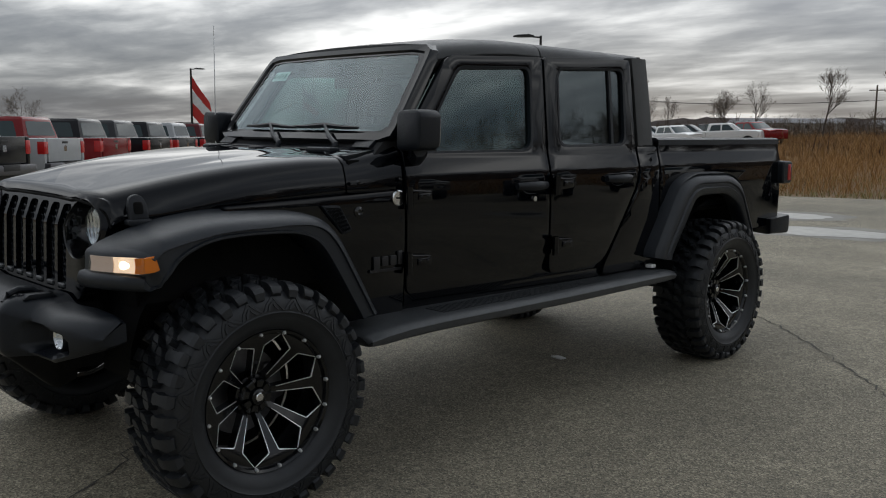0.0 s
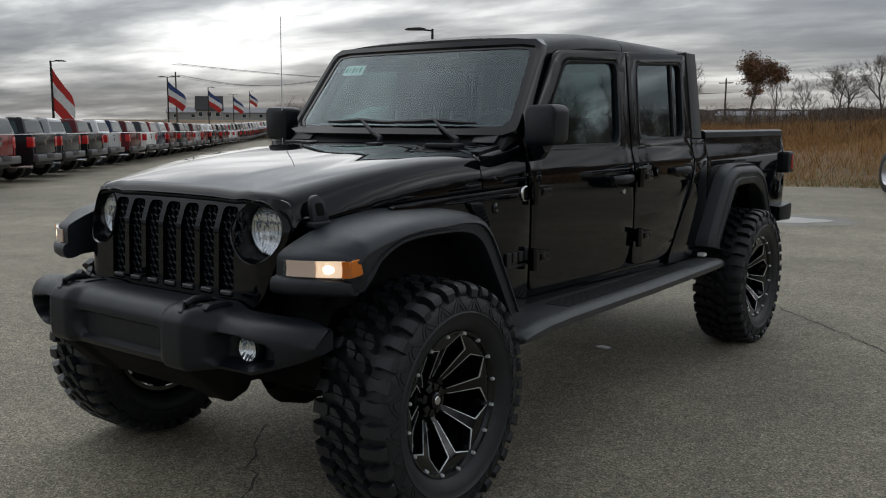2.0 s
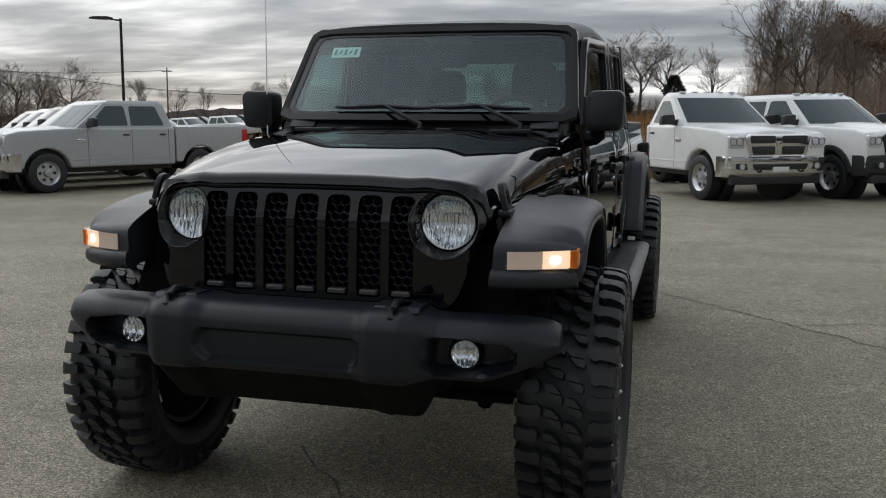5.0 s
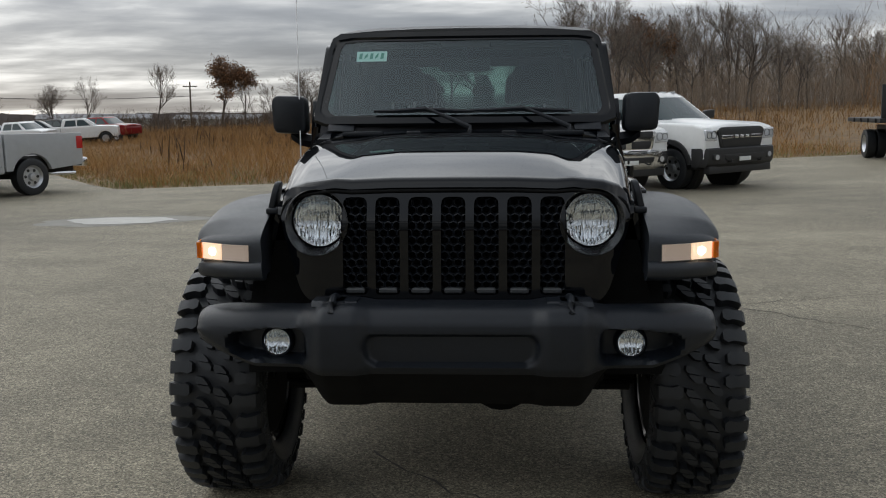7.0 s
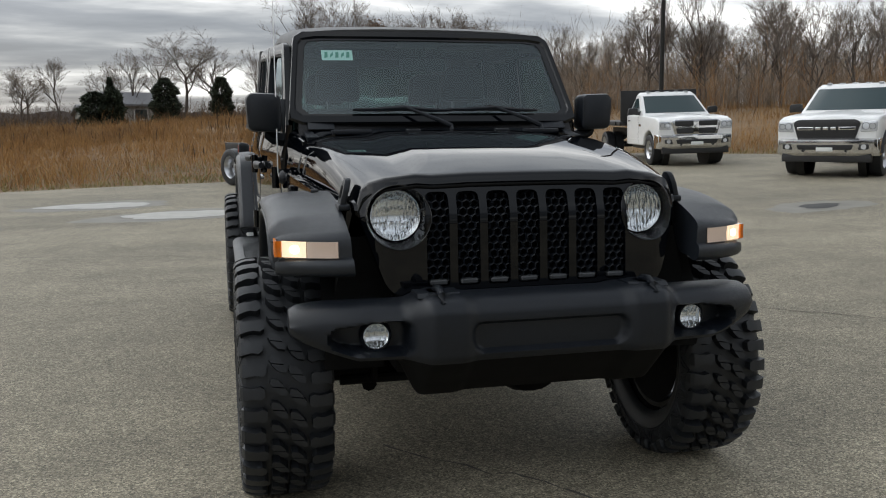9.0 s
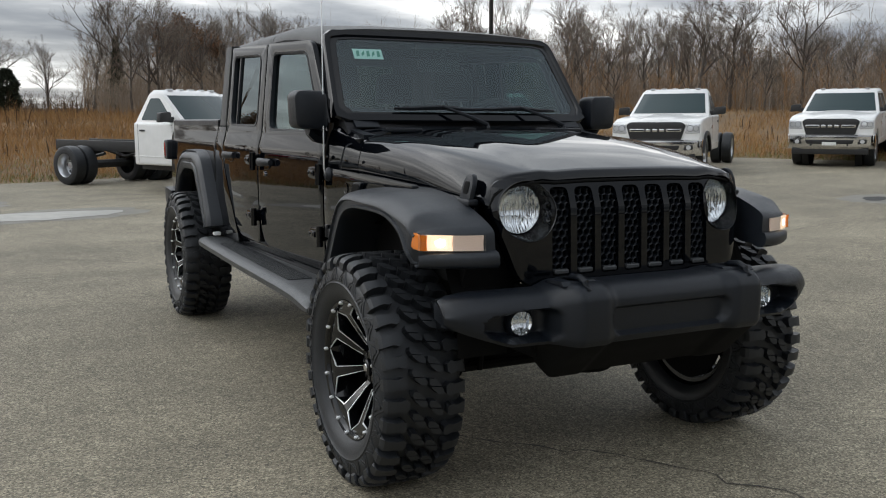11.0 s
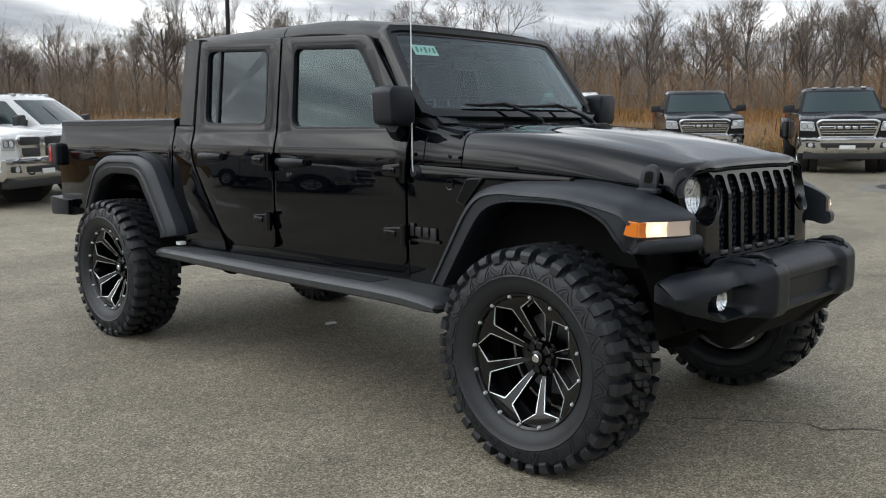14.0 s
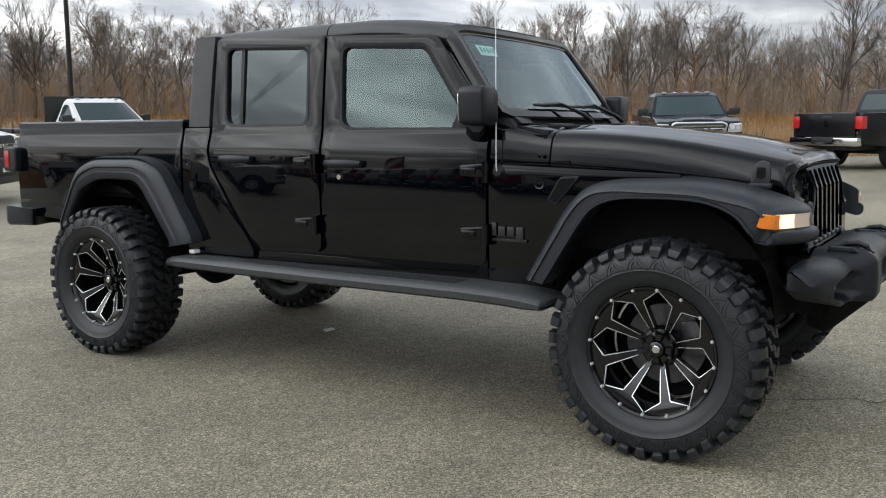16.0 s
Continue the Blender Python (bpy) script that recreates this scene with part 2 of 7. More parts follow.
def tube(points, radius, sides=8, bm=None, caps=True):
    """A tube along points; radius may be a list."""
    pts = [Vector(p) for p in points]
    rr = radius if isinstance(radius, (list, tuple)) else [radius] * len(pts)
    rings = []
    for i, p in enumerate(pts):
        d = (pts[min(i + 1, len(pts) - 1)] - pts[max(i - 1, 0)]).normalized()
        u = d.cross(Vector((0.13, 0.29, 0.95))).normalized()
        if u.length < 0.1:
            u = d.cross(Vector((1, 0, 0))).normalized()
        v = d.cross(u)
        rings.append([p + rr[i] * (math.cos(2 * math.pi * k / sides) * u + math.sin(2 * math.pi * k / sides) * v) for k in range(sides)])
    return loft(rings, caps=caps, bm=bm)


def rounded(points, r, n=4):
    """Rounds the corners of a polygon; r one radius or one for each corner."""
    out = []
    m = len(points)
    rs = r if isinstance(r, (list, tuple)) else [r] * m
    for i in range(m):
        p, a, b = Vector(points[i]), Vector(points[i - 1]), Vector(points[(i + 1) % m])
        k = min(rs[i], 0.45 * (a - p).length, 0.45 * (b - p).length)
        if k < 1e-4:
            out.append(tuple(p))
            continue
        s, e = p + (a - p).normalized() * k, p + (b - p).normalized() * k
        for j in range(n + 1):
            t = j / n
            out.append(tuple((1 - t) ** 2 * s + 2 * t * (1 - t) * p + t * t * e))
    return out


# ---- ground ----
EDGE = [(-70, 84), (-34, 50), (-16, 28), (-9.6, 18.2), (-8.2, 16.4), (-5, 16.8), (-1, 17.6), (3, 19.4), (8, 23.2), (12, 24.0), (15, 20.5), (19.5, 10.5), (25, 1.0), (31, -10), (45, -36), (70, -80)]
EX, EY = np.array([p[0] for p in EDGE], float), np.array([p[1] for p in EDGE], float)
LOT = EDGE + [(70, -120), (-140, -120), (-140, 140)]


def on_lot(px, py):
    """Which of the places lie inside the paved lot."""
    inside = np.zeros(np.shape(px), bool)
    for (ax, ay), (bx, by) in zip(LOT, LOT[1:] + LOT[:1]):
        inside ^= ((ay > py) != (by > py)) & (px < (bx - ax) * (py - ay) / (by - ay + 1e-12) + ax)
    return inside


def ground_heights(px, py):
    """The lot's gentle slopes, and the field that rises beyond its edge."""
    px, py = np.asarray(px, float), np.asarray(py, float)

    def soft(v, w):
        return w * np.log1p(np.exp(np.minimum(v / w, 40)))
    east = 0.024 * soft(px - 3.0, 0.7) * np.where(px < 45, 1.0, 45 / np.maximum(px, 1.0))
    west = 0.012 * soft(-px - 5.0, 1.5) * np.where(px > -60, 1.0, 60 / np.maximum(-px, 1.0))
    north = 0.010 * soft(np.minimum(py, 60.0) - 5.0, 1.0) / (1 + np.exp(-np.clip((px + 6) / 2, -30, 30)))
    d = np.full(px.shape, 1e9)
    for k in range(len(EX) - 1):
        sx, sy = EX[k + 1] - EX[k], EY[k + 1] - EY[k]
        t = np.clip(((px - EX[k]) * sx + (py - EY[k]) * sy) / (sx * sx + sy * sy), 0, 1)
        d = np.minimum(d, np.hypot(px - EX[k] - t * sx, py - EY[k] - t * sy))
    d = np.where(on_lot(px, py), 0.0, np.maximum(d - 1.0, 0.0))
    return east - west + north + 2.1 * (1 - np.exp(-d / 34.0))


def ground_z(x, y):
    return float(ground_heights(x, y))


def asphalt_material():
    m = bpy.data.materials.new("weathered_asphalt")
    m.use_nodes = True
    nt = m.node_tree
    p = nt.nodes["Principled BSDF"]
    N, L = nt.nodes.new, nt.links.new
    tc = N("ShaderNodeTexCoord")
    vo = N("ShaderNodeTexVoronoi")
    vo.inputs["Scale"].default_value = 150
    L(tc.outputs["Object"], vo.inputs["Vector"])
    grey = N("ShaderNodeSeparateColor")
    L(vo.outputs["Color"], grey.inputs[0])
    ramp = N("ShaderNodeValToRGB")
    e = ramp.color_ramp.elements
    e[0].position, e[0].color = 0.0, (0.092, 0.081, 0.058, 1)
    e[1].position, e[1].color = 1.0, (0.45, 0.396, 0.288, 1)
    e.new(0.45).color = (0.206, 0.181, 0.131, 1)
    e.new(0.8).color = (0.295, 0.259, 0.188, 1)
    L(grey.outputs[0], ramp.inputs[0])

    def tone(scale, lo, hi, a, b, detail=6.0, stretch=(1, 1, 1)):
        mp = N("ShaderNodeMapping")
        mp.inputs["Scale"].default_value = stretch
        L(tc.outputs["Object"], mp.inputs[0])
        n = N("ShaderNodeTexNoise")
        n.inputs["Scale"].default_value, n.inputs["Detail"].default_value = scale, detail
        L(mp.outputs[0], n.inputs["Vector"])
        r = N("ShaderNodeMapRange")
        r.inputs[1].default_value, r.inputs[2].default_value, r.inputs[3].default_value, r.inputs[4].default_value = a, b, lo, hi
        L(n.outputs["Fac"], r.inputs[0])
        return r.outputs[0]

    col = ramp.outputs[0]
    for t in (tone(0.16, 0.82, 1.16, 0.35, 0.65), tone(1.7, 0.88, 1.10, 0.35, 0.65), tone(0.5, 0.9, 1.08, 0.4, 0.6, 3.0, (0.3, 1.6, 1)), tone(14.0, 0.84, 1.14, 0.3, 0.7), tone(55.0, 0.82, 1.18, 0.3, 0.7, 2.0)):
        v = N("ShaderNodeVectorMath")
        v.operation = "SCALE"
        L(col, v.inputs[0])
        L(t, v.inputs["Scale"])
        col = v.outputs[0]
    L(col, p.inputs["Base Color"])
    p.inputs["Roughness"].default_value = 0.82
    b = N("ShaderNodeBump")
    b.inputs["Strength"].default_value, b.inputs["Distance"].default_value = 0.5, 0.003
    L(vo.outputs["Distance"], b.inputs["Height"])
    L(b.outputs[0], p.inputs["Normal"])
    return m


M_ASPHALT = asphalt_material()
M_SOIL = material("dry_grass_soil", (0.15, 0.092, 0.040), 0.95, grain=0.4, grain_scale=3.0, patch=0.35, patch_scale=0.15, bump=0.6, bump_scale=12)


def make_ground():
    # one sheet: fine near the walk, coarse to the horizon
    lines = sorted({*np.arange(-30, 40.1, 1.0).round(2), *np.arange(-120, 160, 5.0), -2500, -900, -350, 350, 900, 2500})
    bm = bmesh.new()
    grid = [[bm.verts.new((x, y, ground_z(x, y) - 0.015)) for y in lines] for x in lines]
    for a, b in zip(grid, grid[1:]):
        for i in range(len(lines) - 1):
            bm.faces.new((a[i], b[i], b[i + 1], a[i + 1]))
    ob = mesh_object("ground", bm, M_SOIL, 60)
    tagged(ob, "gently sloping ground of dry tan soil and thatch", "ground", kind="structure")
    # the paved lot lies on it
    pts = EDGE + [(70, -120), (-140, -120), (-140, 140)]
    bm = bmesh.new()
    vs = [bm.verts.new((x, y, 0)) for x, y in pts]
    es = [bm.edges.new((vs[i], vs[(i + 1) % len(vs)])) for i in range(len(vs))]
    bmesh.ops.triangle_fill(bm, edges=es, use_beauty=True)
    for ax, nrm in ((0, (1, 0, 0)), (1, (0, 1, 0))):
        for c in np.arange(-30, 40.1, 1.0):
            co = [0, 0, 0]
            co[ax] = float(c) + 0.0001
            bmesh.ops.bisect_plane(bm, geom=bm.verts[:] + bm.edges[:] + bm.faces[:], plane_co=co, plane_no=nrm)
    for v in bm.verts:
        v.co.z = ground_z(v.co.x, v.co.y)
    ob = mesh_object("pavement", bm, M_ASPHALT, 60)
    tagged(ob, "weathered grey-tan asphalt parking lot with fine stones", "pavement", kind="structure")


make_ground()

# ---- the black pickup ----
# Its nose points to -y; the front axle stands at y = 0, the rear axle at y = 3.415.
WHEELBASE, HUB, TYRE_R = 3.415, 0.438, 0.444
truck = thing("pickup_truck", "glossy black lifted crew-cab pickup truck on big mud tyres", "pickup truck")


def body_x(y, z):
    """Half the body's width at a length and height."""
    w = 0.735 + 0.055 * min(max(y - 0.82, -0.9), 1.2)
    if z > 1.31:
        return w - 0.020 - 0.10 * (z - 1.31)
    if z > 1.235:
        return w - 0.020 * (z - 1.235) / 0.075
    if z < 0.80:
        return w - 0.16 * (0.80 - z) ** 1.6
    return w + 0.006 * math.sin((z - 0.80) / 0.435 * math.pi)


CUTS = [0.70, 0.75, 0.80, 0.88, 0.96, 1.04, 1.12, 1.19, 1.228, 1.242, 1.30, 1.318, 1.36, 1.5, 1.7]


def panel(name, outline, side, mat, parent, holes=(), label="", thick=0.028, edge=0.006, inset=0.0):
    """A pressed body panel: an outline in (y, z), bent to the body's side."""
    bm = bmesh.new()
    es = []
    for loop in (outline, *holes):
        vs = [bm.verts.new((0, y, z)) for y, z in loop]
        es += [bm.edges.new((vs[i], vs[(i + 1) % len(vs)])) for i in range(len(vs))]
    bmesh.ops.triangle_fill(bm, edges=es, use_beauty=True, normal=(1, 0, 0))
    for z in CUTS:
        bmesh.ops.bisect_plane(bm, geom=bm.verts[:] + bm.edges[:] + bm.faces[:], plane_co=(0, 0, z), plane_no=(0, 0, 1))
    rim = [e for e in bm.edges if len(e.link_faces) == 1]
    for v in bm.verts:
        v.co.x = body_x(v.co.y, v.co.z) - inset
    # rolled edge, then the return flange
    for dx in (-thick,):
        got = bmesh.ops.extrude_edge_only(bm, edges=rim)["geom"]
        rim = [g for g in got if isinstance(g, bmesh.types.BMEdge)]
        for v in (g for g in got if isinstance(g, bmesh.types.BMVert)):
            v.co.x += dx
    bmesh.ops.recalc_face_normals(bm, faces=bm.faces)
    bm.normal_update()
    soften(bm, edge, 2, 60)
    if side < 0:
        for v in bm.verts:
            v.co.x = -v.co.x
    return part(name, bm, mat, parent, label, smooth=28)


FRONT_DOOR = rounded([(1.795, 1.800), (1.797, 0.83), (1.73, 0.697), (0.868, 0.692), (0.862, 1.372), (1.162, 1.772)], [0.03, 0.08, 0.06, 0.05, 0.0, 0.04])
FRONT_HOLE = rounded([(1.715, 1.748), (1.700, 1.328), (0.945, 1.328), (1.215, 1.728)], [0.05, 0.07, 0.05, 0.05])
REAR_DOOR = rounded([(2.560, 1.828), (2.580, 1.34), (2.590, 1.17), (2.262, 0.705), (1.816, 0.697), (1.811, 0.95), (1.811, 1.800)], [0.03, 0.0, 0.10, 0.10, 0.05, 0.0, 0.02])
REAR_HOLE = rounded([(2.500, 1.778), (2.490, 1.352), (1.893, 1.348), (1.905, 1.752)], [0.05, 0.06, 0.06, 0.05])


def hinge(y, z, side, parent):
    x = body_x(y, z)
    bm = prism(rounded([(y - 0.045, z - 0.036), (y + 0.085, z - 0.028), (y + 0.085, z + 0.020), (y - 0.045, z + 0.030)], 0.012), x - 0.01, x + 0.030, "x", 0.006)
    bm = tube([(x + 0.024, y - 0.05, z - 0.058), (x + 0.024, y - 0.05, z + 0.040)], 0.017, 12, bm)
    bm = box(x, x + 0.037, y - 0.005, y + 0.075, z - 0.018, z + 0.010, 0.005, 2, bm)
    for v in bm.verts:
        v.co.x *= side
    h = part("hinge", bm, M_PAINT, parent)
    for dy in (0.012, 0.058):
        b = lathe([(0.004, 0.0), (0.004, 0.006), (0.0, 0.008)], "x", 10, centre=(x + 0.037, y + dy, z - 0.004))
        for v in b.verts:
            v.co.x *= side
        part("bolt", b, M_RIM, h)
    return h


def door_handle(y, z, side, parent, key):
    x = body_x(y, z)
    cup = lathe([(0, 0.0), (-0.006, 0.05), (0.002, 0.056), (0.004, 0.06), (-0.002, 0.062)], "x", 24)
    for v in cup.verts:
        v.co.y, v.co.z, v.co.x = v.co.y * 1.15 + y + 0.01, v.co.z * 0.5 + z - 0.012, v.co.x + x
    bm = cup
    rings = []
    for k in range(9):
        t = k / 8
        yy = y - 0.115 + 0.23 * t
        lift = 0.040 * math.sin(math.pi * min(max(t, 0.04), 0.96)) ** 0.5
        h = 0.017 + 0.006 * math.sin(math.pi * t)
        rings.append([(x + lift + 0.014 * math.cos(a), yy, z + h * math.sin(a)) for a in [2 * math.pi * j / 10 for j in range(10)]])
    bm = loft(rings, bm=bm)
    for v in bm.verts:
        v.co.x *= side
    h = part("door_handle", bm, M_TRIM, parent)
    if key:
        k = lathe([(0, 0), (0.012, 0.0), (0.012, 0.013), (-0.01, 0.015)], "x", 16, centre=(x, y + 0.028, z - 0.066))
        for v in k.verts:
            v.co.x *= side
        part("key_lock", k, M_CHROME, parent, "small bright chrome key lock")
    return h


def window_pane(name, outline, side, mat, parent, inset):
    bm = bmesh.new()
    vs = [bm.verts.new((side * (body_x(y, z) - inset), y, z)) for y, z in outline]
    bm.faces.new(vs)
    r = bmesh.ops.extrude_face_region(bm, geom=bm.faces[:])["geom"]
    for g in r:
        if isinstance(g, bmesh.types.BMVert):
            g.co.x -= side * 0.004
    return part(name, bm, mat, parent, smooth=0)


def seal(outline, side, parent, width=0.018, inset=0.006):
    """The black rubber round a window: a raised ring along the outline."""
    c = Vector((sum(p[0] for p in outline) / len(outline), sum(p[1] for p in outline) / len(outline)))
    rings = []
    for y, z in outline:
        d = (Vector((y, z)) - c).normalized()
        x = body_x(y, z)
        rings.append([(side * (x - inset + a), y + d.x * b, z + d.y * b) for a, b in ((0, 0.004), (0.008, -0.002), (0.006, -width), (-0.02, -width), (-0.02, 0.004))])
    return part("window_seal", loft(rings + rings[:1], caps=False), M_TRIM, parent)


for side in (1, -1):
    d = panel("front_door", FRONT_DOOR, side, M_PAINT, truck, [FRONT_HOLE])
    seal(FRONT_HOLE, side, d)
    window_pane("window_glass", FRONT_HOLE, side, M_FRONTGLASS, d, 0.018)
    hinge(0.905, 1.142, side, d)
    hinge(0.905, 0.852, side, d)
    door_handle(1.655, 1.160, side, d, True)
    d = panel("rear_door", REAR_DOOR, side, M_PAINT, truck, [REAR_HOLE])
    seal(REAR_HOLE, side, d)
    window_pane("window_glass", REAR_HOLE, side, M_PRIVACY, d, 0.018)
    x = body_x(2.37, 1.4)
    bm = loft([[(side * (body_x(2.37, z) - 0.018 + a), 2.372 + b, z) for a, b in ((0, -0.013), (0.01, -0.011), (0.01, 0.011), (0, 0.013))] for z in (1.35, 1.5, 1.65, 1.775)])
    part("window_bar", bm, M_TRIM, d)
    hinge(1.875, 1.168, side, d)
    hinge(1.875, 0.856, side, d)
    door_handle(2.375, 1.176, side, d, False)
    # cab corner behind the rear door
    panel("cab_corner", rounded([(2.600, 1.345), (2.610, 1.17), (2.285, 0.692), (2.285, 0.645), (2.800, 0.645), (2.800, 1.345)], [0, 0.1, 0.02, 0.02, 0.02, 0.02]), side, M_PAINT, truck)
    # rocker
    panel("rocker", [(0.66, 0.682), (2.270, 0.682), (2.270, 0.585), (0.66, 0.585)], side, M_PAINT, truck, inset=0.018)
    panel("door_sill", [(0.868, 0.98), (0.868, 0.64), (2.79, 0.64), (2.79, 1.33), (2.60, 1.33), (2.50, 0.98)], side, M_PAINT, truck, inset=0.014)
    panel("door_pillar", [(1.74, 1.80), (1.74, 0.98), (1.87, 0.98), (1.87, 1.80)], side, M_PAINT, truck, inset=0.020)
    # cowl side, ahead of the door
    panel("front_quarter", rounded([(0.850, 1.168), (0.850, 0.60), (0.56, 0.60), (0.36, 0.98), (0.24, 1.05), (-0.02, 1.06), (-0.02, 1.135)], [0.01, 0.01, 0.03, 0.05, 0.05, 0.01, 0.01]), side, M_PAINT, truck)
    # hardtop side
    bm = bmesh.new()
    rings = []
    for y0, y1, z in ((2.606, 2.802, 1.352), (2.600, 2.796, 1.5), (2.590, 2.782, 1.7), (2.578, 2.768, 1.842)):
        x = body_x(2.6, z)
        rings.append([(side * (x + 0.002), y0, z), (side * (x + 0.004), y0 + 0.012, z), (side * (x + 0.002), y1 - 0.05, z), (side * (x - 0.02), y1 - 0.012, z), (side * (x - 0.06), y1, z), (side * (x - 0.30), y1 + 0.004, z), (side * (x - 0.30), y1 - 0.03, z), (side * (x - 0.07), y1 - 0.04, z), (side * (x - 0.05), y0, z)])
    part("hardtop_side", loft(rings), M_TOP, truck, "matte charcoal hardtop corner")


# roof
def roof_section(y, lift=0.0, grow=0.0):
    half = [(0.0, 1.892), (0.25, 1.890), (0.45, 1.884), (0.56, 1.876), (0.63, 1.864), (0.668, 1.845), (0.684, 1.822), (0.688, 1.802)]
    drop = 0.0 if y > 1.60 else 0.050 * ((1.60 - y) / 0.48) ** 1.7
    rise = 0.004 * math.sin((y - 1.1) / 1.7 * math.pi)
    pts = [((x + grow) * (1.0 if y > 1.3 else 1 - 0.05 * (1.3 - y) / 0.2), y, z - drop + rise + lift) for x, z in half]
    return [(-x, a, b) for x, a, b in pts[::-1]] + pts[1:]


def roof_piece(name, ys, mat, label):
    top = [roof_section(y) for y in ys]
    rings = [r + [(x * 0.97, y, z - 0.035) for x, y, z in r[::-1]] for r in top]
    return part(name, loft(rings), mat, truck, label, 30)


roof_piece("roof_panel", [1.118, 1.124, 1.14, 1.17, 1.25, 1.4, 1.6, 1.820], M_TOP, "matte charcoal front roof panel")
roof_piece("roof_panel", [1.828, 2.1, 2.4, 2.65, 2.745, 2.772], M_TOP, "matte charcoal rear roof panel")

# windscreen frame: a ring in the raked plane
RAKE = 0.745


def ws_point(x, z, out=0.0):
    y = 0.812 + RAKE * (z - 1.385)
    bow = -0.05 * (1 - (x / 0.7) ** 2)
    return (x, y + bow - out, z + out * 0.6)


WS_OUT = rounded([(-0.705, 1.372), (0.705, 1.372), (0.648, 1.818), (-0.648, 1.818)], [0.04, 0.04, 0.05, 0.05], 6)
WS_IN = rounded([(-0.672, 1.412), (0.672, 1.412), (0.622, 1.786), (-0.622, 1.786)], [0.05, 0.05, 0.045, 0.045], 6)


outer, inner = [], []
for k in range(72):
    a = 2 * math.pi * k / 72

    def reach(loop):
        c, d = Vector((0, 1.60)), Vector((math.cos(a), math.sin(a) * 0.42))
        best = 9
        for p, q in zip(loop, loop[1:] + loop[:1]):
            p, q = Vector(p), Vector(q)
            e = q - p
            den = d.x * e.y - d.y * e.x
            if abs(den) < 1e-9:
                continue
            t = ((p.x - c.x) * e.y - (p.y - c.y) * e.x) / den
            u = ((p.x - c.x) * d.y - (p.y - c.y) * d.x) / den
            if t > 0 and -1e-6 <= u <= 1 + 1e-6:
                best = min(best, t)
        return c + best * d
    outer.append(reach(WS_OUT))
    inner.append(reach(WS_IN))
rings = [[(p.x, ws_point(p.x, p.y)[1] + 0.05, p.y) for p in outer], [ws_point(p.x, p.y, 0.004) for p in outer], [ws_point(*(p * 0.88 + q * 0.12), 0.014) for p, q in zip(outer, inner)],
         [ws_point(*(p * 0.2 + q * 0.8), 0.012) for p, q in zip(outer, inner)], [ws_point(p.x, p.y, 0.004) for p in inner], [(p.x, ws_point(p.x, p.y)[1] + 0.03, p.y) for p in inner]]
wsf = part("windshield_frame", loft(rings, caps=False), M_PAINT, truck)
band = [q * 0.955 + Vector((0, 1.60)) * 0.045 for q in inner]
bm = loft([[ws_point(p.x, p.y, 0.0035) for p in inner], [ws_point(p.x, p.y, 0.0035) for p in band]], caps=False)
part("glass_border", bm, M_RIM, wsf, "black printed border of the windshield")
bm = bmesh.new()
rows = []
for i in range(13):
    row = []
    for j in range(7):
        u, v = i / 6 - 1, j / 6
        z = 1.408 + 0.382 * v
        row.append(bm.verts.new(ws_point(u * (0.677 - 0.05 * v), z, 0.001)))
    rows.append(row)
for a, b in zip(rows, rows[1:]):
    for j in range(6):
        bm.faces.new((a[j], b[j], b[j + 1], a[j + 1]))
part("windshield_glass", bm, M_WS, truck, "greenish laminated windshield")
# stock sticker with unread writing
bm = bmesh.new()
bm.faces.new([bm.verts.new(ws_point(x, z, -0.004)) for x, z in ((-0.520, 1.682), (-0.372, 1.682), (-0.372, 1.732), (-0.520, 1.732))])
st = part("stock_sticker", bm, M_STICKER, truck, "pale green sticker with hand-drawn marks", 0)
for k in range(5):
    bm = bmesh.new()
    x = -0.508 + k * 0.026
    bm.faces.new([bm.verts.new(ws_point(a, z, -0.001)) for a, z in ((x, 1.692), (x + 0.016, 1.694 + 0.01 * (k % 2)), (x + 0.018, 1.722), (x + 0.004, 1.720 - 0.01 * (k % 2)))])
    part("ink_mark", bm, M_INK, st, smooth=0)
bm = loft([[(-0.64, y, z), (-0.3, y - 0.02, z + 0.006), (0.3, y - 0.02, z + 0.006), (0.64, y, z), (0.64, y, z - 0.06), (-0.64, y, z - 0.06)] for y, z in ((0.60, 1.318), (0.70, 1.332), (0.84, 1.358))])
scuttle = part("cowl_grille", bm, M_TRIM, truck, "matte black cowl grille")
for k in range(26):
    x = -0.5 + k * 0.04
    part("vent_slot", box(x, x + 0.022, 0.62, 0.70, 1.330, 1.340, 0.003, 1), M_DARK, scuttle) if k % 2 else None
# wipers
for x0 in (0.03, 0.47):
    # arm pivots near the hood's rear, blade lies along the glass foot
    piv = Vector((x0 - 0.0, 0.67, 1.345))
    tip = Vector(ws_point(x0 - 0.20, 1.432, 0.035))
    bm = tube([piv, piv + Vector((0, 0.01, 0.02)), piv.lerp(tip, 0.35) + Vector((0, -0.01, 0.015)), tip], [0.014, 0.013, 0.010, 0.006], 8)
    w = part("wiper", bm, M_TRIM, truck)
    a, b = Vector(ws_point(x0 - 0.44, 1.428, 0.022)), Vector(ws_point(x0 + 0.02, 1.424, 0.022))
    part("blade", tube([a, a.lerp(b, 0.2), a.lerp(b, 0.5) + Vector((0, -0.005, 0.008)), a.lerp(b, 0.8), b], [0.006, 0.009, 0.013, 0.009, 0.006], 6), M_TRIM, w)
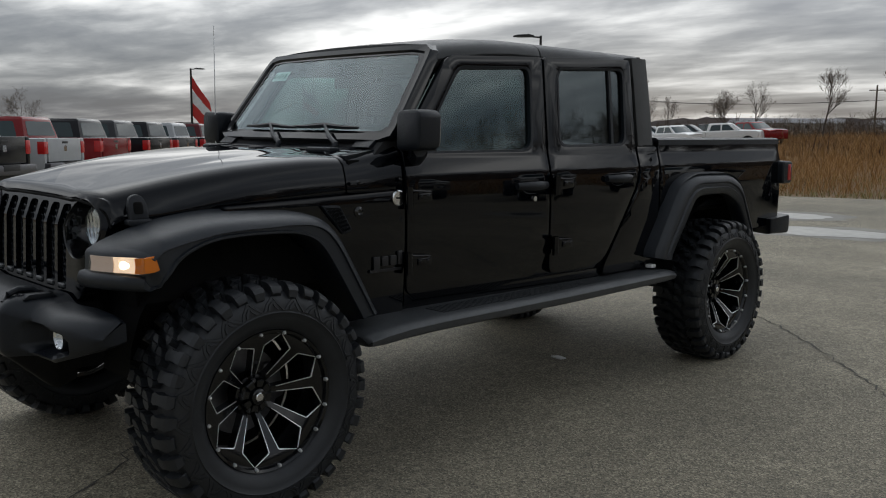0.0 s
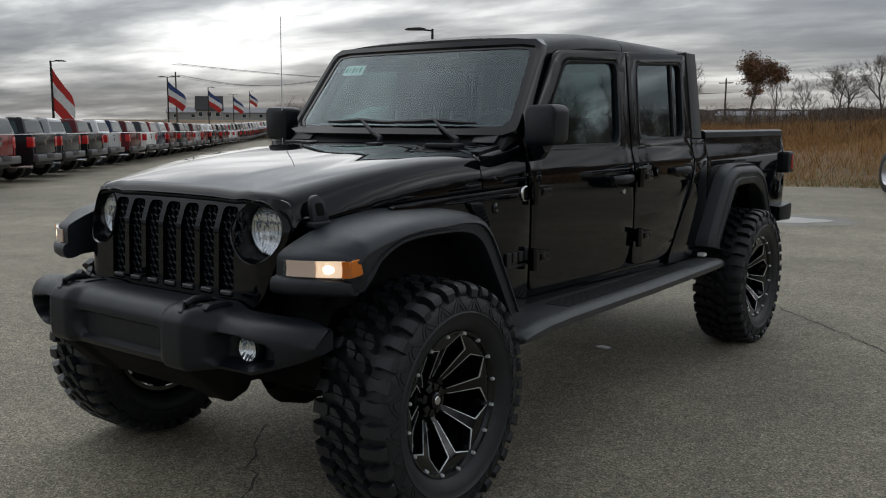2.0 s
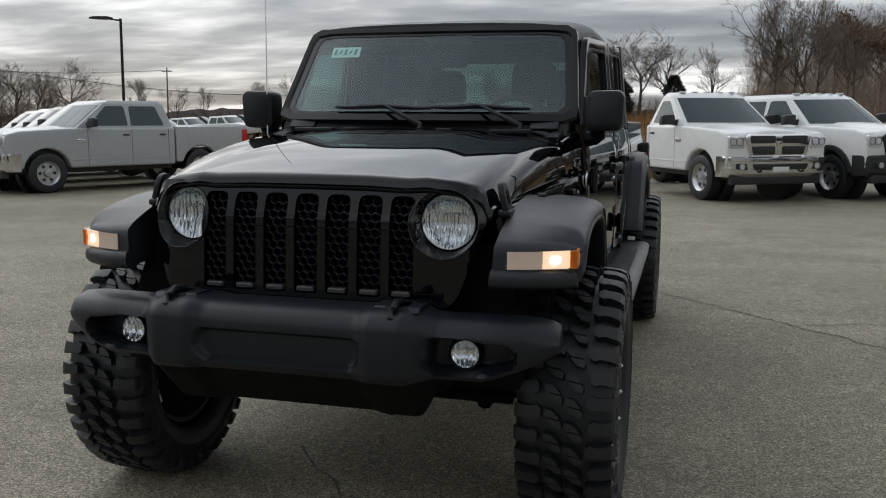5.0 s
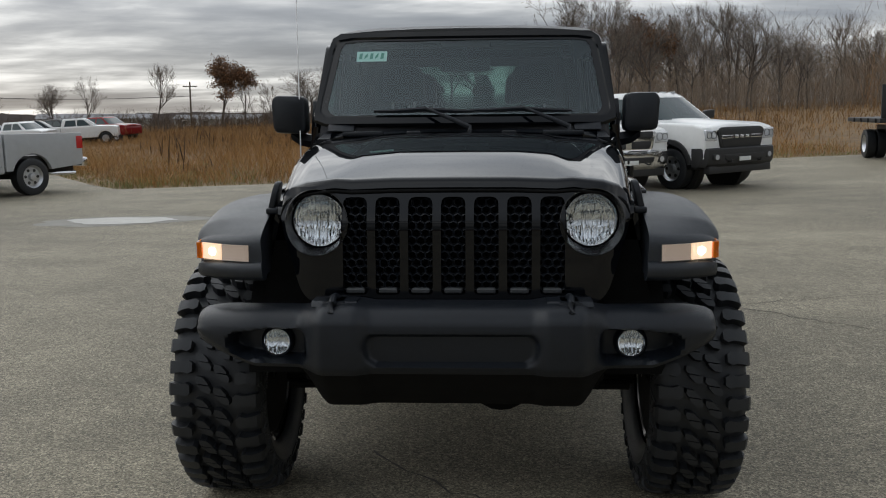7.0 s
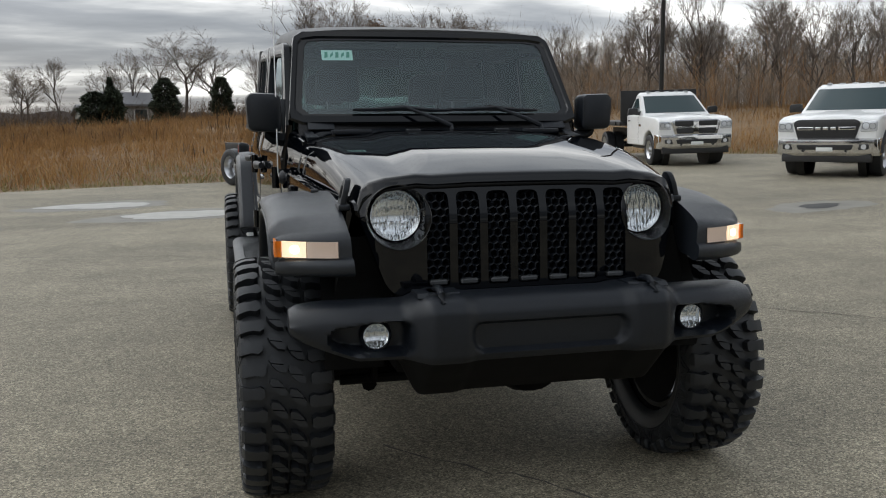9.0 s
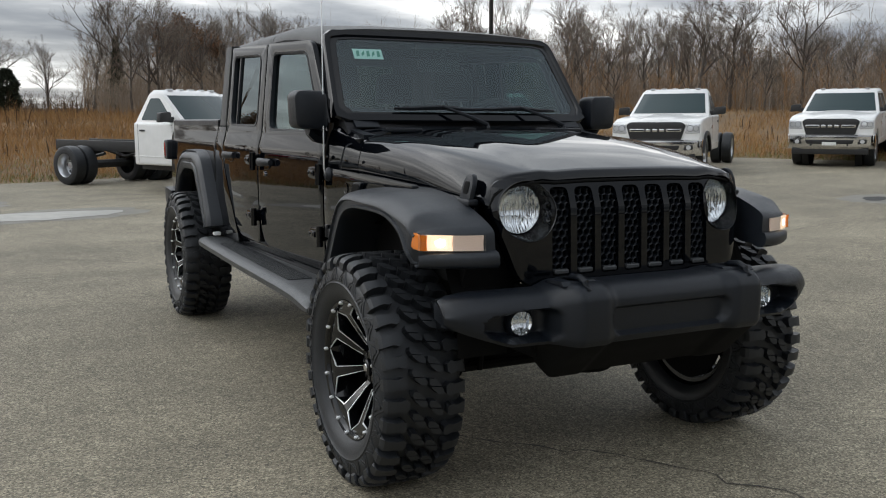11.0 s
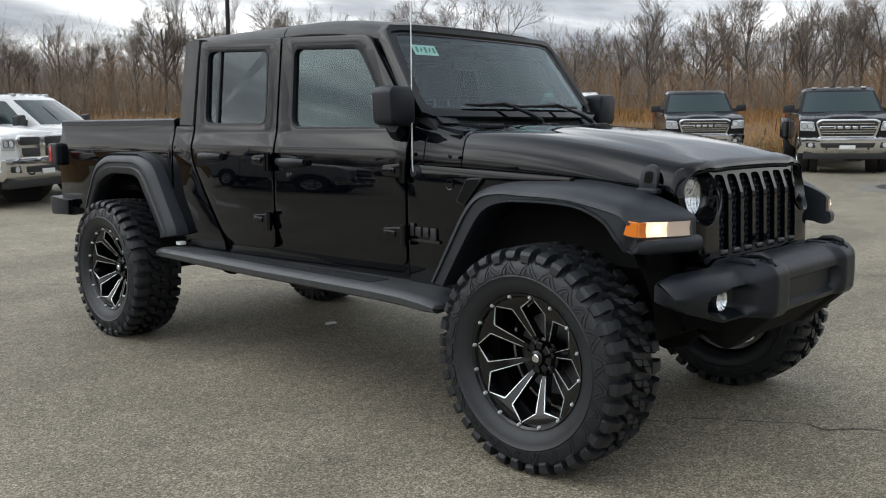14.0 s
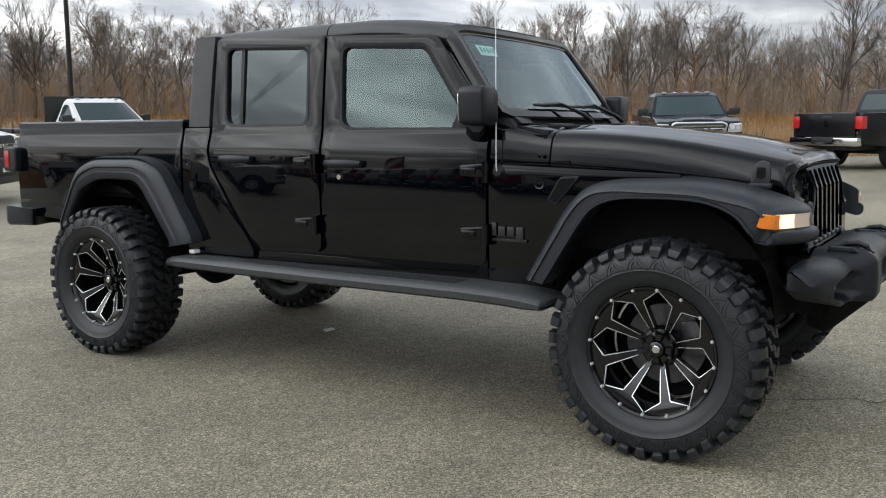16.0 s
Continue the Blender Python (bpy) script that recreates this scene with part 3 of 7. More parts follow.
for side in (1, -1):
    bm = box(side * 0.44 - 0.09, side * 0.44 + 0.09, 0.60, 0.66, 1.328, 1.350, 0.008)
    part("hood_bumper", bm, M_TRIM, truck)
    bm = prism(rounded([(0.74, 1.350), (0.80, 1.40), (0.83, 1.40), (0.83, 1.350)], 0.01), side * 0.50, side * 0.62, "x", 0.006)
    part("windshield_hinge", bm, M_TRIM, truck)

# hood
def hood_section(y):
    t = max(0.0, (y + 0.447) / 1.017)
    w = 0.566 + 0.094 * t ** 0.8
    edge = 1.108 + 0.066 * t
    g = 1 - (1 - min(t, 1.0)) ** 1.9
    sh = 1.180 + 0.130 * g
    top = 1.202 + 0.130 * g
    nose = 0.024 * max(0, 1 - (y + 0.452) / 0.030) ** 2.6
    dome = 0.016 * min(1, t * 4) * 1.0
    half = [(0.0, top + dome), (0.20, top + dome - 0.001), (0.33, top + dome - 0.006), (0.385, top - 0.001), (0.43, top - 0.006), (w - 0.085, sh + 0.009), (w - 0.032, sh - 0.006), (w - 0.004, sh - 0.030), (w + 0.010, sh - 0.072), (w + 0.022, edge + 0.004), (w + 0.020, edge - 0.012)]
    return half, nose


rings = []
for y in (-0.452, -0.4515, -0.4495, -0.446, -0.441, -0.434, -0.424, -0.41, -0.38, -0.32, -0.2, -0.05, 0.1, 0.25, 0.4, 0.5, 0.562, 0.568):
    half, nose = hood_section(y)
    ring = []
    for x, z in half:
        curve = 0.040 * max(0, (x - 0.36) / 0.21) ** 2.2 * max(0, 1 - (y + 0.452) / 0.5)
        ring.append((x, y + curve, z - nose))
    rings.append([(-x, a, b) for x, a, b in ring[:0:-1]] + ring)
rings = [r + [(x * 0.96, y + 0.01, z - 0.008 - 0.022 * min(1, max(0, (y + 0.452) / 0.12))) for x, y, z in r[::-1]] for r in rings]
hood = part("hood", loft(rings), M_PAINT, truck, "", 32)
half, nose = hood_section(-0.452)
lip = [(x, -0.451 + 0.040 * max(0, (x - 0.36) / 0.21) ** 2.2, z - nose - 0.010) for x, z in half[:9]]
# dark strip put in for the shade of the gap under the lip
part("hood_seal", tube([(-x, y, z) for x, y, z in lip[:0:-1]] + lip, 0.005, 8), M_DARK, hood, "black strip drawn for the dark gap under the hood lip")
for side in (1, -1):
    # washer nozzles and the hood's rubber stops
    part("washer_nozzle", box(side * 0.20 - 0.03, side * 0.20 + 0.03, 0.42, 0.47, 1.338, 1.352, 0.006), M_TRIM, hood)
    # hood latch
    arch_pts = [(-0.362, 1.092), (-0.288, 1.092), (-0.288, 1.165), (-0.300, 1.196), (-0.318, 1.207), (-0.336, 1.207), (-0.352, 1.196), (-0.362, 1.165)]
    bm = prism(rounded(arch_pts, 0.010), 0.618, 0.640, "x", 0.007)
    bm = prism(rounded([(-0.370, 1.082), (-0.280, 1.082), (-0.280, 1.108), (-0.370, 1.108)], 0.010), 0.604, 0.645, "x", 0.006, 2, bm)
    for v in bm.verts:
        v.co.z = 1.085 + (v.co.z - 1.085) * 0.88
        v.co.x = side * (v.co.x - 0.008 - 0.25 * max(0, v.co.z - 1.10))
    lt = part("hood_latch", bm, M_TRIM, truck, "black rubber hood latch")
    bm = prism(rounded([(-0.343, 1.128), (-0.307, 1.128), (-0.307, 1.178), (-0.343, 1.178)], 0.012), 0.637, 0.6425, "x", 0.002)
    for v in bm.verts:
        v.co.z = 1.085 + (v.co.z - 1.085) * 0.88
        v.co.x = side * (v.co.x - 0.008 - 0.25 * max(0, v.co.z - 1.10))
    part("latch_slot", bm, M_DARK, lt)

# scuttle and cowl
for side in (1, -1):
    rings = []
    half = [q for q in hood_section(0.568)[0] if q[0] > 0.5]
    for y, dx, dz in ((0.576, 0.0, 0.0), (0.66, 0.010, 0.010), (0.76, 0.024, 0.026), (0.852, 0.042, 0.050)):
        ring = [(side * (x + dx), y, z + (dz if z > 1.2 else 0.0)) for x, z in half]
        rings.append([(side * 0.52, y, 1.332 + dz * 0.6)] + ring + [(side * 0.52, y, 1.17)])
    cw = part("cowl_side", loft(rings), M_PAINT, truck)
    for y, z in ((0.832, 1.215), (0.605, 1.208)):
        bm = lathe([(0.004, 0), (0.004, 0.006), (0.0, 0.009), (-0.004, 0.010)], "x", 12, centre=(0, 0, 0))
        for v in bm.verts:
            v.co = Vector((side * (v.co.x + body_x(y, 1.2) - 0.002), v.co.y + y, v.co.z + z))
        part("bolt", bm, M_RIM, cw)
# inner fenders and engine bay block
for side in (1, -1):
    bm = loft([[(side * 0.42, y, 0.62), (side * 0.655, y, 0.80), (side * (0.56 + 0.11 * t), y, 1.125 + 0.03 * t), (side * 0.40, y, 1.14)] for y, t in ((-0.36, 0.15), (0.0, 0.5), (0.62, 1.0))])
    part("inner_fender", bm, M_DARK, truck)
    # upper fender skirt below the hood line
    bm = loft([[(side * (0.565 + 0.1 * t), y, z - 0.002), (side * (0.585 + 0.105 * t), y, z - 0.012), (side * (0.60 + 0.11 * t), y, z - 0.11), (side * 0.5, y, z - 0.11)] for y, t, z in ((-0.36, 0.2, 1.104), (-0.1, 0.55, 1.122), (0.3, 0.9, 1.148), (0.60, 1.0, 1.166))])
    part("fender", bm, M_PAINT, truck)

# grille
def grille_y(x, z):
    y = -0.492 + 0.012 * (z - 0.80) / 0.27 if z < 1.07 else -0.480 + 0.36 * (z - 1.07)
    return y + 0.062 * max(0, (abs(x) - 0.46) / 0.115) ** 2


def grille_plate():
    out = rounded([(-0.486, 0.800), (0.486, 0.800), (0.578, 1.075), (0.560, 1.178), (0.0, 1.196), (-0.560, 1.178), (-0.578, 1.075)], [0.07, 0.07, 0.06, 0.06, 0.0, 0.06, 0.06], 6)
    loops = [out]
    for k in range(7):
        c = (k - 3) * 0.1065
        loops.append(rounded([(c - 0.0395, 0.832), (c + 0.0395, 0.832), (c + 0.0395, 1.147), (c - 0.0395, 1.147)], [0.014, 0.014, 0.024, 0.024], 3))
    for s in (-1, 1):
        loops.append([(s * 0.449 + 0.105 * math.cos(2 * math.pi * j / 36), 1.066 + 0.105 * math.sin(2 * math.pi * j / 36)) for j in range(36)])
    bm = bmesh.new()
    es = []
    for lp in loops:
        vs = [bm.verts.new((x, 0, z)) for x, z in lp]
        es += [bm.edges.new((vs[i], vs[(i + 1) % len(vs)])) for i in range(len(vs))]
    bmesh.ops.triangle_fill(bm, edges=es, use_beauty=True, normal=(0, -1, 0))
    for c, n in [((0, 0, z), (0, 0, 1)) for z in (0.85, 0.9, 0.95, 1.0, 1.035, 1.068, 1.074, 1.10, 1.13, 1.16)] + [((q * x, 0, 0), (1, 0, 0)) for q in (-1, 1) for x in (0.36, 0.42, 0.46, 0.48, 0.50, 0.515, 0.53, 0.545, 0.56)]:
        bmesh.ops.bisect_plane(bm, geom=bm.verts[:] + bm.edges[:] + bm.faces[:], plane_co=c, plane_no=n)
    rim = [e for e in bm.edges if len(e.link_faces) == 1]
    for v in bm.verts:
        v.co.y = grille_y(v.co.x, v.co.z)
    for dy in (0.006, 0.05):
        got = bmesh.ops.extrude_edge_only(bm, edges=rim)["geom"]
        rim = [g for g in got if isinstance(g, bmesh.types.BMEdge)]
        for g in got:
            if isinstance(g, bmesh.types.BMVert):
                g.co.y += dy
    return bm


grille = part("grille", grille_plate(), M_PAINT, truck, "gloss black seven-slot grille", 30)
for k in range(7):
    c = (k - 3) * 0.1065
    bm = bmesh.new()
    # honeycomb behind the slot
    h = 0.0160
    rowz = 0.836
    n = 0
    while rowz < 1.150:
        for col in range(4):
            cx = c - 0.042 + col * 0.028 + (0.014 if n % 2 else 0)
            if abs(cx - c) > 0.043:
                continue
            ro = [(cx + h * 1.04 * math.cos(math.pi / 6 + math.pi / 3 * j), rowz + h * 1.04 * math.sin(math.pi / 6 + math.pi / 3 * j)) for j in range(6)]
            ri = [(cx + h * 0.78 * math.cos(math.pi / 6 + math.pi / 3 * j), rowz + h * 0.78 * math.sin(math.pi / 6 + math.pi / 3 * j)) for j in range(6)]
            gy = grille_y(cx, rowz) + 0.022
            bm = loft([[(x, gy, z) for x, z in ro], [(x, gy - 0.004, z) for x, z in ri], [(x, gy + 0.012, z) for x, z in ri]], caps=False, bm=bm)
        rowz += 0.0243
        n += 1
    part("grille_mesh", bm, M_TRIM, grille)
    # bright lower lip: light from the sky put in by a paler plastic
    bm = box(c - 0.030, c + 0.030, grille_y(0, 0.84) - 0.005, grille_y(0, 0.84) + 0.03, 0.836, 0.853, 0.004, 1)
    part("slot_lip", bm, M_STEP, grille)
bm = box(-0.345, 0.345, -0.40, -0.36, 0.80, 1.15)
part("radiator_support", bm, M_DARK, truck)

# headlamps
def fluted_bowl(c, radius, depth, flutes, bands):
    """A round bowl of upright flutes that shift sideways from one band to the next."""
    bm = bmesh.new()
    nx, nz = flutes * 6, 36
    pitch = 2 * radius / flutes
    rows = []
    for j in range(nz + 1):
        v = -math.cos(math.pi * j / nz) * 0.998
        band = min(bands - 1, int((v + 1) / 2 * bands))
        bulge = math.sin(math.pi * ((v + 1) / 2 * bands - band))
        row = []
        for i in range(nx + 1):
            u = -1 + 2 * i / nx
            x, z = u * math.sqrt(1 - v * v) * radius, v * radius
            rr = min(1.0, math.hypot(x, z) / radius)
            phase = 2 * math.pi * (x / pitch + 0.31 * ((band * 2) % 3))
            y = depth * (1 - rr * rr) + pitch * (0.23 * math.cos(phase) + 0.06 * math.cos(2.6 * phase + band)) * (1 - rr ** 10) + 0.0035 * bulge * (1 - rr ** 6)
            row.append(bm.verts.new((c[0] + x, c[1] - 0.014 + y, c[2] + z)))
        rows.append(row)
    for a, b in zip(rows, rows[1:]):
        for i in range(nx):
            bm.faces.new((a[i], a[i + 1], b[i + 1], b[i]))
    return bm


for side in (1, -1):
    c = (side * 0.449, -0.390, 1.066)
    rings = []
    for r, f in ((0.1085, 0.0), (0.1080, -0.03), (0.1065, -0.04), (0.1050, -0.02), (0.1035, 0.1), (0.098, 0.5), (0.091, 0.92), (0.086, 1.0), (0.085, 1.3)):
        ring = []
        for j in range(40):
            x, z = c[0] + r * math.cos(2 * math.pi * j / 40), c[2] + r * math.sin(2 * math.pi * j / 40)
            ring.append((x, (grille_y(x, z) - 0.002) * (1 - f) + f * -0.398, z))
        rings.append(ring)
    bm = loft(rings, caps=False)
    hl = part("headlamp", bm, M_RIM, truck, "round halogen headlamp in a black bezel")
    part("reflector", fluted_bowl(c, 0.086, 0.034, 14, 3), M_REFLECTOR, hl, "fluted chrome reflector")
    bm = lathe([(-0.034, 0.0), (-0.032, 0.04), (-0.026, 0.070), (-0.016, 0.084), (-0.010, 0.0865)], "y", 40, centre=c)
    part("lens", bm, M_LENS, hl)

# fender flares
def path_loft(outer_pts, open_pts, xs, side, n=40, slope=lambda t: 0.0):
    """A flare between an outer edge and the wheel opening, both open runs in (y, z)."""
    def along(pts, t):
        v = [Vector(p) for p in pts]
        seg = [(b - a).length for a, b in zip(v, v[1:])]
        d = t * sum(seg)
        for a, b, s in zip(v, v[1:], seg):
            if d <= s or (a, b) == (v[-2], v[-1]):
                return a.lerp(b, min(1, d / s))
            d -= s
    rings = []
    for k in range(n + 1):
        t = k / n
        o, i = along(outer_pts, t), along(open_pts, t)
        xin, xout = xs(t)
        up = (o - i).normalized() * 0.016
        k = Vector((0, slope(t)))
        prof = [(xin, o + up * 1.2 + k), (xin * 0.5 + xout * 0.5, o + up * 0.9 + k * 0.85), (xin * 0.2 + xout * 0.8, o + up * 0.6 + k * 0.55), (xout - 0.035, o + up * 0.15 + k * 0.3), (xout - 0.012, o * 0.9 + i * 0.1), (xout, o * 0.72 + i * 0.28), (xout + 0.001, o * 0.62 + i * 0.38), (xout - 0.008, o * 0.56 + i * 0.44), (xout - 0.008, o * 0.40 + i * 0.60), (xout + 0.001, o * 0.34 + i * 0.66), (xout - 0.003, o * 0.1 + i * 0.9), (xout - 0.012, i), (xout - 0.04, i - up * 0.3), (xin, i + up * 1.5)]
        rings.append([(side * x, p.x, p.y) for x, p in prof])
    return loft(rings)


# pairs of points (crest, wheel opening) from the sill up, over and down the nose
F_PAIRS = [((0.632, 0.676), (0.512, 0.658)), ((0.515, 0.880), (0.405, 0.832)), ((0.430, 1.012), (0.318, 0.962)), ((0.350, 1.086), (0.255, 1.012)), ((0.24, 1.113), (0.17, 1.036)), ((0.10, 1.120), (0.06, 1.041)), ((-0.06, 1.122), (-0.08, 1.040)), ((-0.20, 1.110), (-0.19, 1.026)), ((-0.33, 1.084), (-0.285, 0.985)), ((-0.43, 1.052), (-0.335, 0.930)), ((-0.490, 1.027), (-0.360, 0.903)),
           ((-0.512, 1.014), (-0.372, 0.890)), ((-0.520, 1.002), (-0.39, 0.886)), ((-0.520, 0.972), (-0.40, 0.885)), ((-0.521, 0.944), (-0.43, 0.885)), ((-0.540, 0.938), (-0.45, 0.885)), ((-0.547, 0.922), (-0.46, 0.885)), ((-0.546, 0.900), (-0.47, 0.885)), ((-0.530, 0.885), (-0.49, 0.884))]


def glide(p0, p1, p2, p3, t):
    return 0.5 * ((2 * p1) + (p2 - p0) * t + (2 * p0 - 5 * p1 + 4 * p2 - p3) * t * t + (3 * p1 - p0 - 3 * p2 + p3) * t ** 3)


def swept(bm):
    """Sweeps the flare's nose back towards its outer corner."""
    for v in bm.verts:
        u = min(1.0, max(0.0, (abs(v.co.x) - 0.65) / 0.205))
        v.co.y += 0.095 * u ** 1.5 * min(1.0, max(0.0, (-0.36 - v.co.y) / 0.14))
    return bm


def front_flare(side):
    n = len(F_PAIRS)
    run = []
    for k in range(n - 1):
        steps = 5 if k < 10 else 1
        for j in range(steps):
            pts = []
            for w in (0, 1):
                q = [Vector(F_PAIRS[min(max(k + d, 0), n - 1)][w]) for d in (-1, 0, 1, 2)]
                pts.append(glide(*q, j / steps) if steps > 1 else q[1])
            run.append((pts[0], pts[1], (k + j / steps) / (n - 1)))
    run.append((Vector(F_PAIRS[-1][0]), Vector(F_PAIRS[-1][1]), 1.0))
    rings = []
    for o, i, t in run:
        d = (i - o).normalized()
        gap = (i - o).length
        k = min(1.0, gap / 0.085)
        nose = min(1, max(0, (t - 0.5) / 0.12))
        if o.x < -0.50:
            k = 0.42
        xin = 0.640 - 0.032 * t
        xout = 0.872 - 0.016 * nose - 0.03 * max(0, 0.2 - t)
        if o.x < -0.515 and 0.94 < o.y:
            xout -= 0.012
        prof = [(xin, o - d * 0.004), (xin + 0.06, o + d * 0.001 * k), (xin + 0.11, o + d * 0.004 * k), (xout - 0.075, o + d * 0.010 * k), (xout - 0.038, o + d * 0.020 * k), (xout - 0.018, o + d * 0.032 * k), (xout - 0.006, o + d * 0.045 * k), (xout - 0.001, o + d * 0.054 * k),
                (xout, o + d * 0.058 * k), (xout - 0.009, o + d * 0.062 * k), (xout - 0.009, i - d * 0.018), (xout, i - d * 0.014), (xout, i - d * 0.005), (xout - 0.010, i), (xout - 0.05, i - d * 0.004), (xin, i - d * 0.02)]
        rings.append([(side * x, p.x, p.y) for x, p in prof])
    return loft(rings)


R_OUT = rounded([(2.660, 0.694), (2.935, 1.115), (3.09, 1.172), (3.52, 1.166), (3.672, 1.108), (3.885, 0.725)], 0.07)
R_OPEN = rounded([(2.825, 0.670), (3.098, 1.035), (3.17, 1.052), (3.46, 1.052), (3.63, 0.985), (3.795, 0.745)], 0.06)
for side in (1, -1):
    part("fender_flare", swept(front_flare(side)), M_FLARE, truck, "matte black front wheel flare", 50)
    part("fender_flare", path_loft(R_OUT, R_OPEN, lambda t: (0.78, 0.895), side), M_FLARE, truck, "matte black rear wheel flare", 40)
    # turn signal and running lamp
    rings = []
    for k in range(10):
        x = 0.655 + k * 0.0225
        rings.append([(side * x, -0.531, 0.944), (side * x, -0.527, 1.000), (side * x, -0.50, 1.000), (side * x, -0.50, 0.944)])
    sg = part("turn_signal", swept(loft(rings)), M_LENS, truck, "lit front lamp with clear lens and amber end")

    def strip(x0, x1, y0, y1):
        n = 12
        return swept(loft([[(side * (x0 + (x1 - x0) * k / n), y, z) for y, z in ((y0 - 0.002 * (k % 2), 0.946), (y0 + 0.004 - 0.003 * (k % 2), 0.972), (y0 - 0.002 * (k % 2), 0.998), (y1, 0.998), (y1, 0.946))] for k in range(n + 1)]))
    part("reflector", strip(0.66, 0.757, -0.525, -0.512), M_PINK, sg)
    part("lit_reflector", strip(0.759, 0.834, -0.525, -0.512), M_LIT, sg, "reflector glowing warm round the bulb")
    part("amber_end", strip(0.836, 0.857, -0.5315, -0.50), M_AMBER, sg)
    bm = swept(lathe([(-0.006, 0.0), (-0.004, 0.013), (0.004, 0.018)], "y", 20, centre=(side * 0.795, -0.522, 0.972)))
    part("bulb", bm, M_WARM, sg, "glowing warm running lamp")
    bm = prism(rounded([(-0.325, 0.985), (-0.375, 0.954), (-0.45, 0.947), (-0.520, 0.946), (-0.520, 1.000), (-0.44, 1.003), (-0.36, 1.004)], 0.010), side * 0.850, side * 0.8585, "x", 0.002)
    part("amber_lens", swept(bm), M_AMBER, sg, "amber side lens")

# fender vent
for side in (1, -1):
    out = rounded([(0.562, 1.012), (0.497, 1.118), (0.402, 1.122), (0.516, 0.992)], 0.016)
    x = body_x(0.45, 1.03)
    v0 = part("fender_vent", prism(out, side * (x - 0.004), side * (x + 0.014), "x", 0.004), M_TRIM, truck, "black mesh fender vent")
    part("vent_well", prism(rounded([(0.551, 1.018), (0.492, 1.110), (0.420, 1.113), (0.516, 1.003)], 0.012), side * (x + 0.010), side * (x + 0.0155), "x"), M_DARK, v0, "", 0)
    bm = bmesh.new()
    for a in range(6):
        for b in range(4):
            u, w = a / 5, b / 3
            y = 0.540 - 0.046 * u - 0.024 * w - 0.040 * w * u
            z = 1.020 + 0.080 * u - 0.006 * w
            bm = lathe([(0.0, 0.0062), (0.003, 0.0076), (0.0, 0.0090)], "x", 6, bm, centre=(side * (x + 0.0155), y, z))
    part("vent_mesh", bm, M_TRIM, v0)
    # gloss black button added for the dark sculpted scoop by the vent
    bm = lathe([(0.0, 0.0), (0.006, 0.012), (0.0, 0.024)], "x", 16, centre=(side * (body_x(0.6, 1.08) + 0.002), 0.600, 1.085))
    part("tow_eye_cover", bm, M_RIM, truck)

for side in (1, -1):
    part("flare_bracket", box(side * 0.81, side * 0.855, 2.68, 2.725, 0.645, 0.667, 0.006), M_WHITE, truck, "small pale bracket behind the step")

# badges
for side in (1, -1):
    for y, w, z0, z1 in ((0.832, 0.024, 0.842, 0.902), (0.800, 0.036, 0.842, 0.885), (0.755, 0.036, 0.842, 0.885), (0.710, 0.036, 0.824, 0.885)):
        x = body_x(y, 0.86)
        part("maker_badge", box(side * x, side * (x + 0.010), y - w, y, z0, z1, 0.003), M_GREYMARK, truck, "dull grey raised badge shape")
for side in (1, -1):
    x = body_x(0.75, 0.82)
    part("model_badge", box(side * x, side * (x + 0.007), 0.655, 0.835, 0.816, 0.829, 0.002, 1), M_GREYMARK, truck, "thin grey badge bar")
bm = lathe([(0.004, 0.0), (0.004, 0.030), (0.001, 0.034), (-0.003, 0.035)], "x", 32, centre=(body_x(0.812, 1.13) + 0.004, 0.812, 1.135))
bd = part("round_badge", bm, M_CHROME, truck, "small round silver badge")
part("badge_mark", box(body_x(0.81, 1.13) + 0.008, body_x(0.81, 1.13) + 0.0095, 0.795, 0.829, 1.132, 1.140), M_RIM, bd)

# antenna on the passenger side
ax = -body_x(0.80, 1.13)
bm = lathe([(-0.016, 0.0), (-0.016, 0.020), (-0.006, 0.030), (0.004, 0.034)], "x", 24, centre=(ax, 0.802, 1.135))
an = part("antenna", bm, M_TRIM, truck, "tall whip antenna with black base")
part("whip", tube([(ax - 0.012, 0.802, 1.135), (ax - 0.020, 0.802, 1.16), (ax - 0.020, 0.804, 1.55), (ax - 0.020, 0.806, 1.98)], [0.0045, 0.0035, 0.0026, 0.0022], 6), M_MILLED, an)

